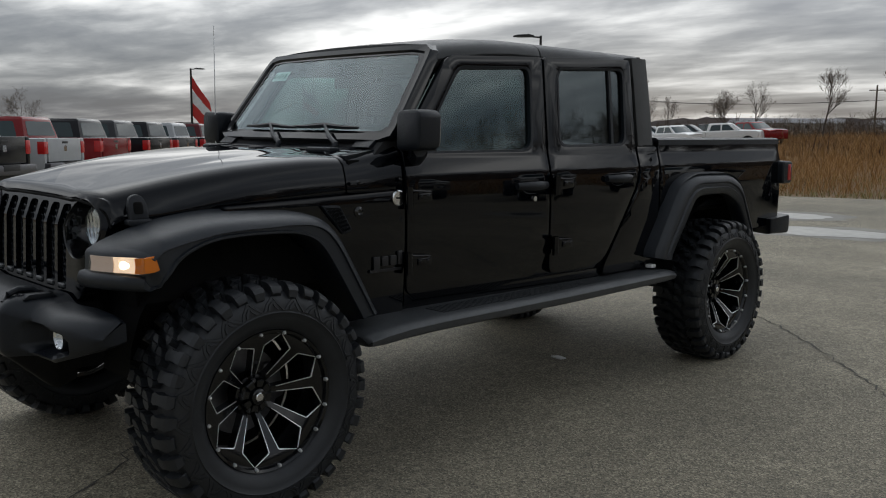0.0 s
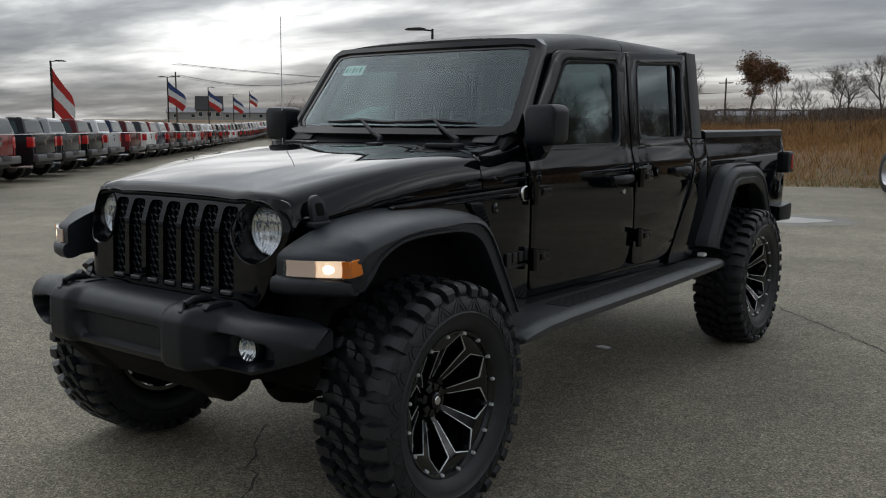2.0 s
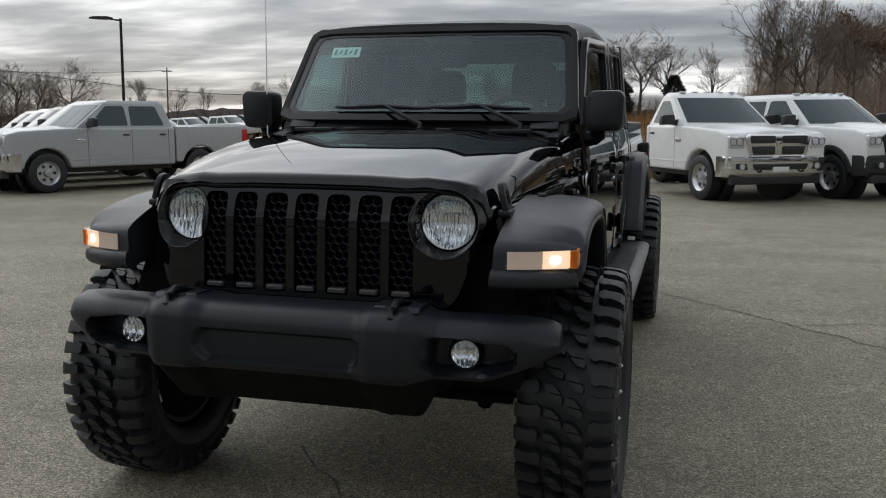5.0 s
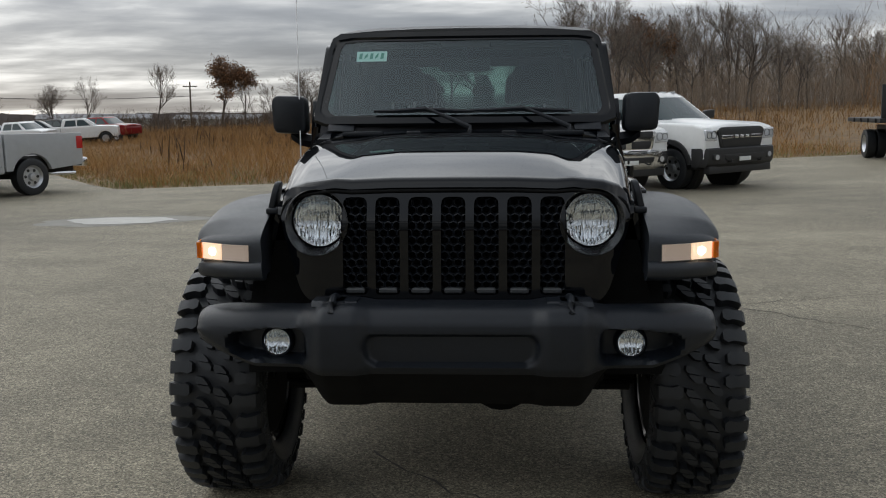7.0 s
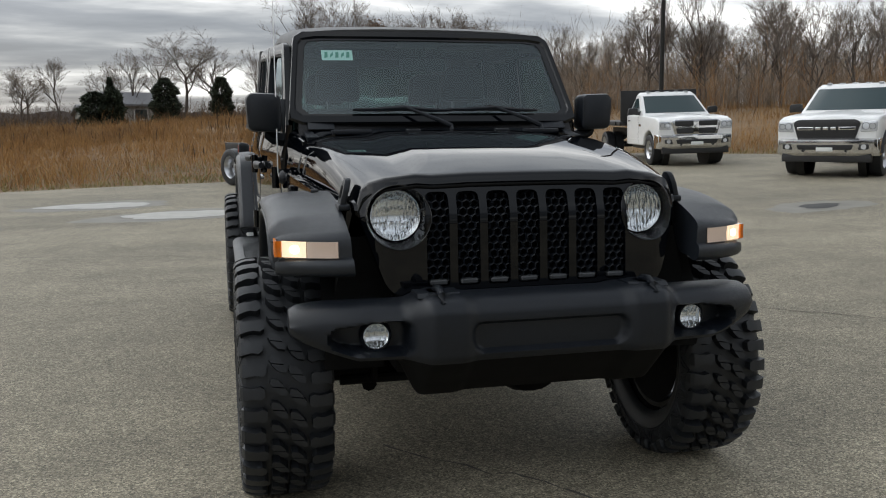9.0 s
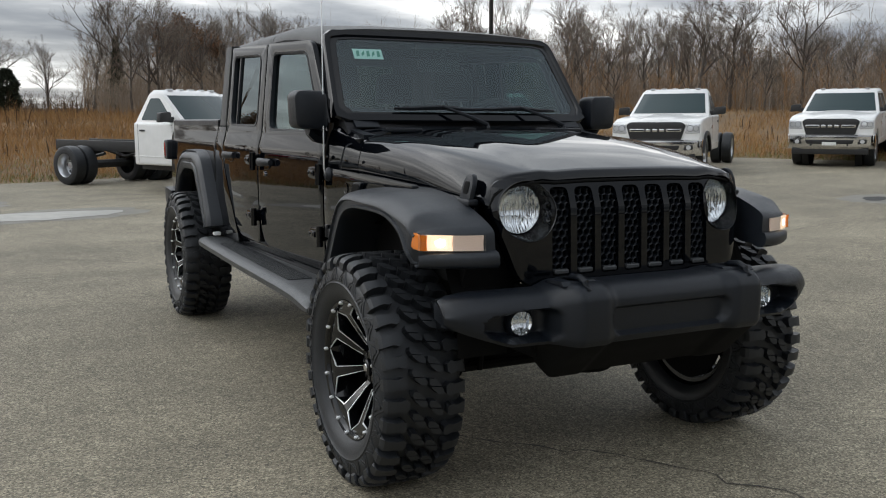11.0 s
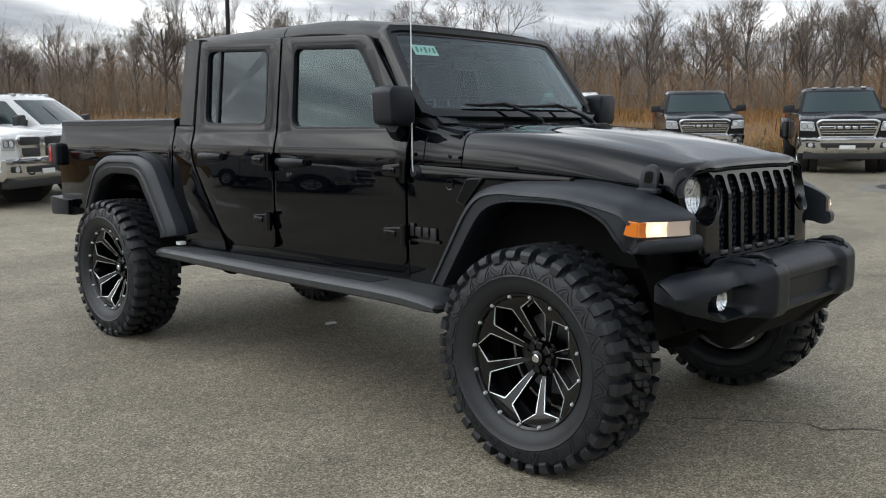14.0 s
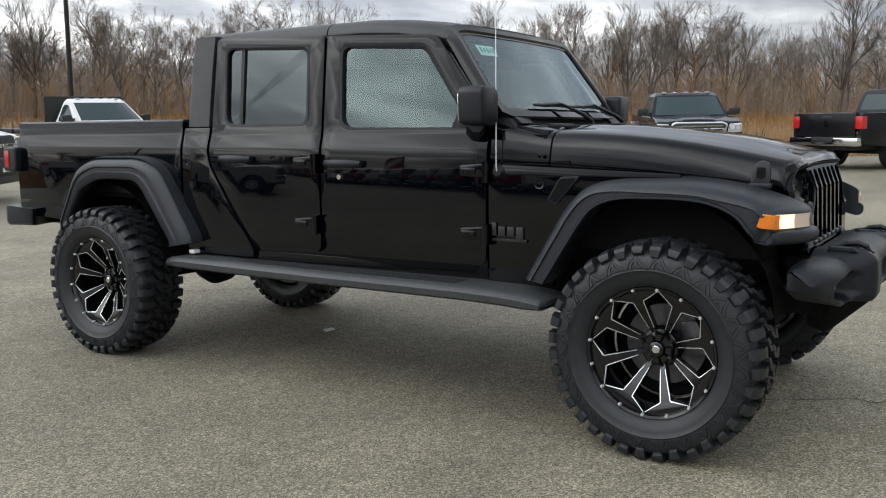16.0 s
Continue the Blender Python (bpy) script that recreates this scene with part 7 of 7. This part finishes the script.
# single trees of the field: eye, bearing, distance, elevation of the top, kind, spread
for ex, ey, az, dist, el, kind, sq in (
        (3.0, -2.3, -22.2, 100, 3.8, 2, 0.9), (3.0, -2.3, -16.8, 108, 3.3, 0, 0.8), (3.0, -2.3, -15.3, 108, 2.9, 5, 0.9), (0.1, -3.35, -26.3, 110, 2.5, 1, 0.8), (0.1, -3.35, -24.3, 105, 3.0, 4, 0.7),
        (0.1, -3.35, -11.5, 95, 3.5, 1, 1.0), (-1.0, -3.4, -10.6, 100, 3.7, 3, 1.25), (-1.0, -3.4, -8.8, 104, 4.1, 2, 1.0), (-1.0, -3.4, -6.3, 100, 3.9, 1, 1.2), (-1.0, -3.4, -4.9, 96, 4.5, 0, 0.9),
        (-1.0, -3.4, -1.8, 90, 6.0, 3, 1.25), (-1.0, -3.4, -3.2, 94, 5.2, 4, 1.1), (-1.0, -3.4, 0.3, 90, 4.9, 1, 1.1), (-1.0, -3.4, 2.6, 92, 5.0, 5, 1.0), (-1.0, -3.4, 5.0, 88, 5.4, 0, 1.0),
        (2.0, -2.9, -37.9, 110, 3.7, 3, 1.2), (2.0, -2.9, -41.0, 112, 3.3, 1, 1.1), (2.0, -2.9, -42.2, 116, 2.9, 4, 1.1), (2.0, -2.9, -43.0, 118, 2.3, 0, 1.1), (2.0, -2.9, -40.0, 112, 2.9, 2, 1.2), (2.0, -2.9, -39.2, 118, 2.6, 5, 1.1),
        (2.0, -2.9, -34.0, 125, 2.6, 2, 1.0), (2.0, -2.9, -32.0, 125, 2.2, 4, 1.0), (3.6, -1.8, -28.0, 115, 2.5, 1, 0.8), (3.6, -1.8, -31.5, 110, 2.2, 0, 0.8), (3.6, -1.8, -35.0, 100, 1.9, 5, 0.8), (3.6, -1.8, -70.5, 60, 2.2, 3, 1.1)):
    x, y = bearing(ex, ey, az, dist)
    plant(kind, x, y, dist * math.tan(radians(el)) + 1.4 - ground_z(x, y), az * 37 % 360, sq)
oak = bare_tree(24, 8.0, 0.54, "oak tree with russet leaves standing in the field", 4, M_RUSTLEAF, 9000)
x, y = bearing(3.0, -2.3, -18.2, 104)
oak.matrix_basis = Matrix.Translation((x, y, ground_z(x, y))) @ Matrix.Diagonal((0.95, 0.95, 0.98, 1))
x, y = bearing(0.1, -3.35, 8.6, 78)
o = copy_thing(oak, Matrix.Translation((x, y, ground_z(x, y))))
tagged(o, "oak with some russet leaves at the edge of the woods")
for seed, az, dist, hh, w, cone in ((31, -6.9, 86, 3.0, 1.5, False), (32, -5.9, 86, 3.3, 1.1, False), (33, -2.9, 86, 3.9, 1.4, False), (34, 0.4, 86, 3.8, 1.1, False), (35, -6.0, 96, 4.6, 1.5, True), (36, 6.3, 84, 6.4, 1.3, True)):
    x, y = bearing(-1.0, -3.4, az, dist)
    e = evergreen(seed, hh, w, "dark green spruce with a pointed top" if cone else "dense dark green juniper beside the shed", cone)
    e.matrix_basis = Matrix.Translation((x, y, ground_z(x, y)))

# the woods behind the lot
rng = random.Random(8)
WOODS = "tall leafless tree at the edge of the brown woods"
for k in range(140):
    az = 7.5 + 84 * k / 139 + rng.uniform(-0.5, 0.5)
    dist = rng.uniform(60, 84)
    x, y = bearing(-2.2, -2.8, az, dist)
    el = 6.0 + 0.8 * math.sin(az * 0.21) + rng.gauss(0, 0.6) + (1.2 if rng.random() < 0.2 else 0)
    plant(rng.randrange(6), x, y, max(5.0, dist * math.tan(radians(el)) + 1.4 - ground_z(x, y)), rng.uniform(0, 360), rng.uniform(0.65, 1.0), WOODS)

# the tallest trees of the woods
for az, el, kind, sq in ((44.5, 9.2, 3, 0.9), (48.6, 8.8, 4, 0.85), (28.0, 8.6, 1, 0.8), (31.0, 9.0, 5, 0.8), (58.0, 8.4, 0, 0.85), (71.0, 8.6, 3, 0.9), (79.5, 9.0, 2, 0.9)):
    x, y = bearing(-2.2, -2.8, az, 62)
    plant(kind, x, y, 62 * math.tan(radians(el)) + 1.4 - ground_z(x, y), az * 29, sq, WOODS)


def stems(name, label, category, count, place, hmin, hmax, wid, mat, lean=0.18, seed=1):
    """Many thin upright blades or stems as one mesh."""
    r = np.random.default_rng(seed)
    xs, ys = place(r, count)
    n = len(xs)
    h = r.uniform(hmin, hmax, n) * r.uniform(0.6, 1.0, n)
    lump = np.array([noise.noise((float(x) * 0.33, float(y) * 0.33, seed)) + 0.6 * noise.noise((float(x) * 1.1, float(y) * 1.1, seed + 9)) for x, y in zip(xs, ys)])
    h *= np.clip(0.85 + 1.5 * lump, 0.2, 2.6)
    a = r.uniform(0, 2 * np.pi, n)
    zs = ground_heights(xs, ys)
    wx, wy = np.cos(a) * wid / 2, np.sin(a) * wid / 2
    lx, ly = r.normal(0, lean, n) * h, r.normal(0, lean, n) * h
    P = np.zeros((n, 5, 3))
    P[:, 0] = np.stack([xs - wx, ys - wy, zs - 0.03], 1)
    P[:, 1] = np.stack([xs + wx, ys + wy, zs - 0.03], 1)
    P[:, 2] = np.stack([xs + wx * 0.8 + lx * 0.4, ys + wy * 0.8 + ly * 0.4, zs + h * 0.6], 1)
    P[:, 3] = np.stack([xs - wx * 0.8 + lx * 0.4, ys - wy * 0.8 + ly * 0.4, zs + h * 0.6], 1)
    P[:, 4] = np.stack([xs + lx, ys + ly, zs + h], 1)
    i = np.arange(n) * 5
    quads = np.stack([i, i + 1, i + 2, i + 3], 1).tolist()
    tris = np.stack([i + 3, i + 2, i + 4], 1).tolist()
    me = bpy.data.meshes.new(name)
    me.from_pydata(P.reshape(-1, 3).tolist(), [], quads + tris)
    me.materials.append(mat)
    ob = new(name, me)
    return tagged(ob, label, category, kind="stuff")


def beyond_edge(r, count, near, far, x0=-55.0, x1=62.0):
    """Places beyond the lot's edge, near to far metres from it, thinner with distance."""
    seg = np.hypot(np.diff(EX), np.diff(EY))
    ok = (EX[:-1] > x0 - 30) & (EX[1:] < x1 + 10)
    w = np.where(ok, seg, 0)
    i = r.choice(len(seg), count, p=w / w.sum())
    u = r.random(count)
    px, py = EX[i] + (EX[i + 1] - EX[i]) * u, EY[i] + (EY[i + 1] - EY[i]) * u
    nx, ny = -(EY[i + 1] - EY[i]) / seg[i], (EX[i + 1] - EX[i]) / seg[i]
    t = near + (far - near) * r.random(count) ** 1.7
    px, py = px + nx * t + r.normal(0, 0.3 + t * 0.12, count), py + ny * t + r.normal(0, 0.3 + t * 0.05, count)
    keep = ~on_lot(px, py)
    return px[keep], py[keep]


def grass_material(name, cols):
    m = material(name, cols[0], 0.9)
    nt = m.node_tree
    p = nt.nodes["Principled BSDF"]
    ramp = nt.nodes.new("ShaderNodeValToRGB")
    g = nt.nodes.new("ShaderNodeNewGeometry")
    e = ramp.color_ramp.elements
    e[0].color, e[1].color = (*cols[0], 1), (*cols[-1], 1)
    for k, c in enumerate(cols[1:-1]):
        e.new((k + 1) / (len(cols) - 1)).color = (*c, 1)
    tc, n, ad = nt.nodes.new("ShaderNodeTexCoord"), nt.nodes.new("ShaderNodeTexNoise"), nt.nodes.new("ShaderNodeMath")
    n.inputs["Scale"].default_value, n.inputs["Detail"].default_value = 0.45, 4
    nt.links.new(tc.outputs["Object"], n.inputs["Vector"])
    mu = nt.nodes.new("ShaderNodeMath")
    mu.operation, mu.inputs[1].default_value = "MULTIPLY", 0.5
    nt.links.new(g.outputs["Random Per Island"], mu.inputs[0])
    sb = nt.nodes.new("ShaderNodeMath")
    sb.operation, sb.inputs[1].default_value = "SUBTRACT", 0.65
    nt.links.new(mu.outputs[0], sb.inputs[0])
    wide = nt.nodes.new("ShaderNodeMath")
    wide.operation, wide.inputs[1].default_value = "MULTIPLY", 1.8
    nt.links.new(n.outputs["Fac"], wide.inputs[0])
    nt.links.new(wide.outputs[0], ad.inputs[0])
    nt.links.new(sb.outputs[0], ad.inputs[1])
    nt.links.new(ad.outputs[0], ramp.inputs[0])
    nt.links.new(ramp.outputs[0], p.inputs["Base Color"])
    return m


M_DRYGRASS = grass_material("dry_grass_blades", [(0.10, 0.055, 0.024), (0.30, 0.145, 0.042), (0.44, 0.25, 0.085), (0.22, 0.10, 0.032), (0.45, 0.31, 0.14)])
M_FIELD = grass_material("far_field_weeds", [(0.085, 0.050, 0.028), (0.22, 0.108, 0.036), (0.31, 0.175, 0.062), (0.15, 0.080, 0.034), (0.29, 0.195, 0.10)])
M_GREENGRASS = grass_material("short_verge_grass", [(0.13, 0.155, 0.045), (0.22, 0.21, 0.075), (0.36, 0.28, 0.12)])
M_BRUSH = grass_material("brown_brush", [(0.155, 0.124, 0.096), (0.215, 0.170, 0.132), (0.265, 0.210, 0.158), (0.30, 0.195, 0.110)])
M_SEED = material("dark_seed_heads", (0.05, 0.030, 0.018), 0.95, island=0.3)
def weed_patches(r, count):
    """Weeds grow in clumps."""
    cx, cy = beyond_edge(r, 150, 5.0, 32)
    i = r.integers(0, len(cx), count)
    px, py = cx[i] + r.normal(0, 0.55, count), cy[i] + r.normal(0, 0.55, count)
    keep = ~on_lot(px, py)
    return px[keep], py[keep]


stems("dry_grass", "tall tan and rust-brown dry grass beyond the lot", "grass", 260000, lambda r, c: beyond_edge(r, c, 0.9, 30), 0.16, 0.52, 0.009, M_DRYGRASS, 0.55, 3)
stems("dry_grass", "brown and tan dry weeds of the far field", "grass", 120000, lambda r, c: beyond_edge(r, c, 16, 75), 0.25, 0.70, 0.024, M_FIELD, 0.5, 4)
stems("verge_grass", "short green and tan grass along the pavement edge", "grass", 60000, lambda r, c: beyond_edge(r, c, -0.1, 4.4), 0.05, 0.20, 0.014, M_GREENGRASS, 0.6, 5)
stems("weed_stalks", "dark dry weed stalks standing in the grass", "weeds", 2400, weed_patches, 0.35, 0.85, 0.04, M_SEED, 0.12, 6)


def woods_floor(near, far, a0, a1):
    def place(r, c):
        a, d = np.radians(r.uniform(a0, a1, c)), r.uniform(near, far, c)
        return -2.2 + d * np.sin(a), -2.8 + d * np.cos(a)
    return place


def thicket(label, count, place, hmin, hmax, twigs, wid, mat, seed):
    """Leafless shrubs and saplings as one mesh: a stem, slanting twigs, and finer twigs on those."""
    r = np.random.default_rng(seed)
    xs, ys = place(r, count)
    n = len(xs)
    base = np.stack([xs, ys, ground_heights(xs, ys) - 0.05], 1)
    h = r.uniform(hmin, hmax, n) * r.uniform(0.65, 1.0, n)
    up = np.stack([r.normal(0, 0.12, n), r.normal(0, 0.12, n), np.ones(n)], 1)
    starts, ways, wides = [base], [up * h[:, None]], [np.full(n, wid) * (0.5 + h / hmax)]
    for k in range(twigs):
        f = r.uniform(0.08, 0.92, n)
        a, out = r.uniform(0, 2 * np.pi, n), r.uniform(0.35, 1.1, n)
        d = np.stack([np.cos(a) * out, np.sin(a) * out, r.uniform(0.5, 1.1, n)], 1)
        d *= (h * r.uniform(0.16, 0.38, n))[:, None]
        p = base + up * (h * f)[:, None]
        starts.append(p)
        ways.append(d)
        wides.append(np.full(n, wid * 0.55))
        for j in range(2):
            e = d * r.uniform(0.35, 0.7, n)[:, None] + r.normal(0, 0.16, (n, 3)) * (h * 0.35)[:, None]
            starts.append(p + d * r.uniform(0.25, 0.9, n)[:, None])
            ways.append(e)
            wides.append(np.full(n, wid * 0.38))
    S, D, W = np.concatenate(starts), np.concatenate(ways), np.concatenate(wides)
    a = r.uniform(0, 2 * np.pi, len(S))
    side = np.stack([np.cos(a), np.sin(a), np.zeros(len(S))], 1) * (W / 2)[:, None]
    P = np.stack([S - side, S + side, S + D], 1).reshape(-1, 3)
    me = bpy.data.meshes.new("underbrush")
    me.from_pydata(P.tolist(), [], np.arange(len(P)).reshape(-1, 3).tolist())
    me.materials.append(mat)
    return tagged(new("underbrush", me), label, "brush", kind="stuff")


thicket("dense leafless brown underbrush along the woods", 5200, woods_floor(56, 92, 6, 92), 1.0, 4.2, 12, 0.036, M_BRUSH, 7)
thicket("thin crowded saplings deep in the woods", 2900, woods_floor(66, 112, 6, 92), 3.0, 7.5, 20, 0.042, M_BRUSH, 8)
M_DARKBRUSH = grass_material("dark_far_brush", [(0.070, 0.052, 0.040), (0.105, 0.078, 0.056), (0.14, 0.095, 0.06)])
M_RUSSET = grass_material("russet_brush", [(0.20, 0.115, 0.055), (0.30, 0.165, 0.07), (0.36, 0.21, 0.10)])
thicket("russet-brown shrubs in front of the woods", 420, woods_floor(56, 66, 24, 90), 1.6, 4.6, 16, 0.04, M_RUSSET, 13)
thicket("grey-brown far side of the woods", 2600, woods_floor(105, 140, 5, 93), 5.0, 10.0, 16, 0.09, M_BRUSH, 12)
thicket("low brown brush across the far field", 3000, woods_floor(84, 125, -46, 8), 0.8, 2.7, 11, 0.07, M_DARKBRUSH, 9)
thicket("knee-high dark brown weeds standing in the dry grass", 1500, lambda r, c: beyond_edge(r, c, 7, 40), 0.5, 1.35, 10, 0.020, M_FIELD, 14)
thicket("brown thicket round leafless trees", 1500, woods_floor(100, 120, -45, -35), 1.6, 5.0, 12, 0.06, M_DARKBRUSH, 10)

# far wooded rise that closes the view
bm = bmesh.new()
ring0, ring1 = [], []
for k in range(1081):
    a = 2 * math.pi * k / 1080
    west = min(1.0, max(0.0, (math.degrees(a) - 120) / 8)) * (1.0 if a < math.pi else 0.0)
    hgt = 9.0 - 6.0 * west + 1.6 * noise.noise((math.cos(a) * 4, math.sin(a) * 4, 1.3)) + 0.9 * noise.noise((math.cos(a) * 24, math.sin(a) * 24, 4.3)) + (1.1 - 0.6 * west) * (noise.noise((math.cos(a) * 90, math.sin(a) * 90, 7.3)) + 0.8 * noise.noise((math.cos(a) * 260, math.sin(a) * 260, 2.3)))
    ring0.append((520 * math.cos(a), 520 * math.sin(a), -8))
    ring1.append((540 * math.cos(a), 540 * math.sin(a), max(1.5, hgt)))
bm = loft([ring0, ring1], closed=False)
o = mesh_object("backdrop", bm, material("far_woods", (0.075, 0.060, 0.055), 0.95, grain=0.3, grain_scale=0.2), 60)
tagged(o, "low grey-brown wooded rise on the horizon", "backdrop", kind="structure")

# ---- marks on the pavement ----
M_CRACK = material("dark_crack", (0.085, 0.078, 0.066), 0.95, grain=0.3)
M_DRAIN = material("wet_black_grate", (0.02, 0.019, 0.017), 0.7, grain=0.3)
M_TAR = material("damp_stain", (0.16, 0.148, 0.122), 0.6, grain=0.2, grain_scale=3)
# pale base puts the sky's sheen on the water into the colour
M_WET = material("standing_water", (0.26, 0.25, 0.22), 0.34, grain=0.2, grain_scale=6, spec=0.5)


def crack(points, width, seed):
    r = random.Random(seed)
    pts = []
    for (x0, y0), (x1, y1) in zip(points, points[1:]):
        n = max(2, int(math.hypot(x1 - x0, y1 - y0) / 0.07))
        for k in range(n):
            u = k / n
            pts.append((x0 + (x1 - x0) * u + r.gauss(0, 0.018), y0 + (y1 - y0) * u + r.gauss(0, 0.018)))
    rows = []
    for i, (x, y) in enumerate(pts):
        w = width * r.uniform(0.35, 1.2)
        x1, y1 = pts[min(i + 1, len(pts) - 1)]
        x0, y0 = pts[max(i - 1, 0)]
        d = Vector((x1 - x0, y1 - y0)).normalized()
        z = ground_z(x, y) + 0.003
        rows.append([(x - d.y * w / 2, y + d.x * w / 2, z), (x + d.y * w / 2, y - d.x * w / 2, z)])
    o = mesh_object("pavement_crack", loft(rows, closed=False), M_CRACK, 0)
    tagged(o, "thin ragged dark crack in the asphalt", "crack", kind="structure")


crack([(0.35, 4.95), (1.28, 4.08), (2.0, 3.3), (3.4, 1.8), (5.6, -0.6)], 0.016, 1)
crack([(-0.42, 0.32), (-0.08, -0.02), (0.10, -0.19), (0.30, -0.47), (0.56, -1.02), (0.9, -1.9), (1.1, -3.2)], 0.014, 2)
crack([(1.9, 3.4), (4.4, 4.2), (8.0, 5.0)], 0.010, 4)
crack([(-4.0, 7.0), (-1.5, 6.4), (0.35, 4.95)], 0.012, 5)


def puddle(x, y, a, b, turn, mat, name, label, seed, lift=0.004):
    r = random.Random(seed)
    ph = [r.uniform(0, 6.28) for _ in range(5)]
    pts = []
    for k in range(64):
        t = 2 * math.pi * k / 64
        f = 1 + 0.10 * math.sin(2 * t + ph[0]) + 0.08 * math.sin(3 * t + ph[1]) + 0.05 * math.sin(7 * t + ph[2]) + 0.03 * math.sin(13 * t + ph[3])
        u, v = a * f * math.cos(t), b * f * math.sin(t)
        c, s = math.cos(radians(turn)), math.sin(radians(turn))
        px, py = x + u * c - v * s, y + u * s + v * c
        pts.append((px, py, ground_z(px, py) + lift))
    bm = bmesh.new()
    c = bm.verts.new((x, y, ground_z(x, y) + lift))
    vs = [bm.verts.new(p) for p in pts]
    for i in range(64):
        bm.faces.new((c, vs[i], vs[(i + 1) % 64]))
    o = mesh_object(name, bm, mat, 60)
    tagged(o, label, "puddle", kind="structure")


for k, (x, y, a, b, turn) in enumerate(((-3.0, 12.6, 0.85, 0.50, 10), (-1.45, 10.7, 0.95, 0.55, 15), (-5.3, 9.5, 0.85, 0.42, 0))):
    puddle(x, y, a * 1.5, b * 1.5, turn, M_TAR, "damp_patch", "dark damp ring of asphalt round a puddle", 20 + k, 0.003)
    puddle(x, y, a, b, turn, M_WET, "puddle", "shallow puddle of still water on the asphalt", 40 + k, 0.007)
for k, (x, y, a, b) in enumerate(((7.6, 8.1, 0.42, 0.22), (11.6, 5.2, 0.5, 0.25), (10.6, 6.6, 0.35, 0.2), (13.5, 3.2, 0.5, 0.2))):
    puddle(x, y, a * 2.2, b * 2.6, 20, M_TAR, "damp_patch", "dark damp patch on the asphalt", 60 + k, 0.003)
    puddle(x, y, a, b, 20, M_DRAIN, "drain_stain", "black wet stain by a drain", 70 + k, 0.007)
# a scrap of litter
bm = prism(rounded([(-0.05, -0.02), (0.04, -0.03), (0.055, 0.015), (-0.02, 0.03)], 0.01), 0.0, 0.008, "z", 0.002)
o = mesh_object("litter", bm, M_WHITE)
o.location = (0.232, 2.631, ground_z(0.2, 2.6) + 0.001)
tagged(o, "small crumpled scrap of white paper on asphalt", "litter")
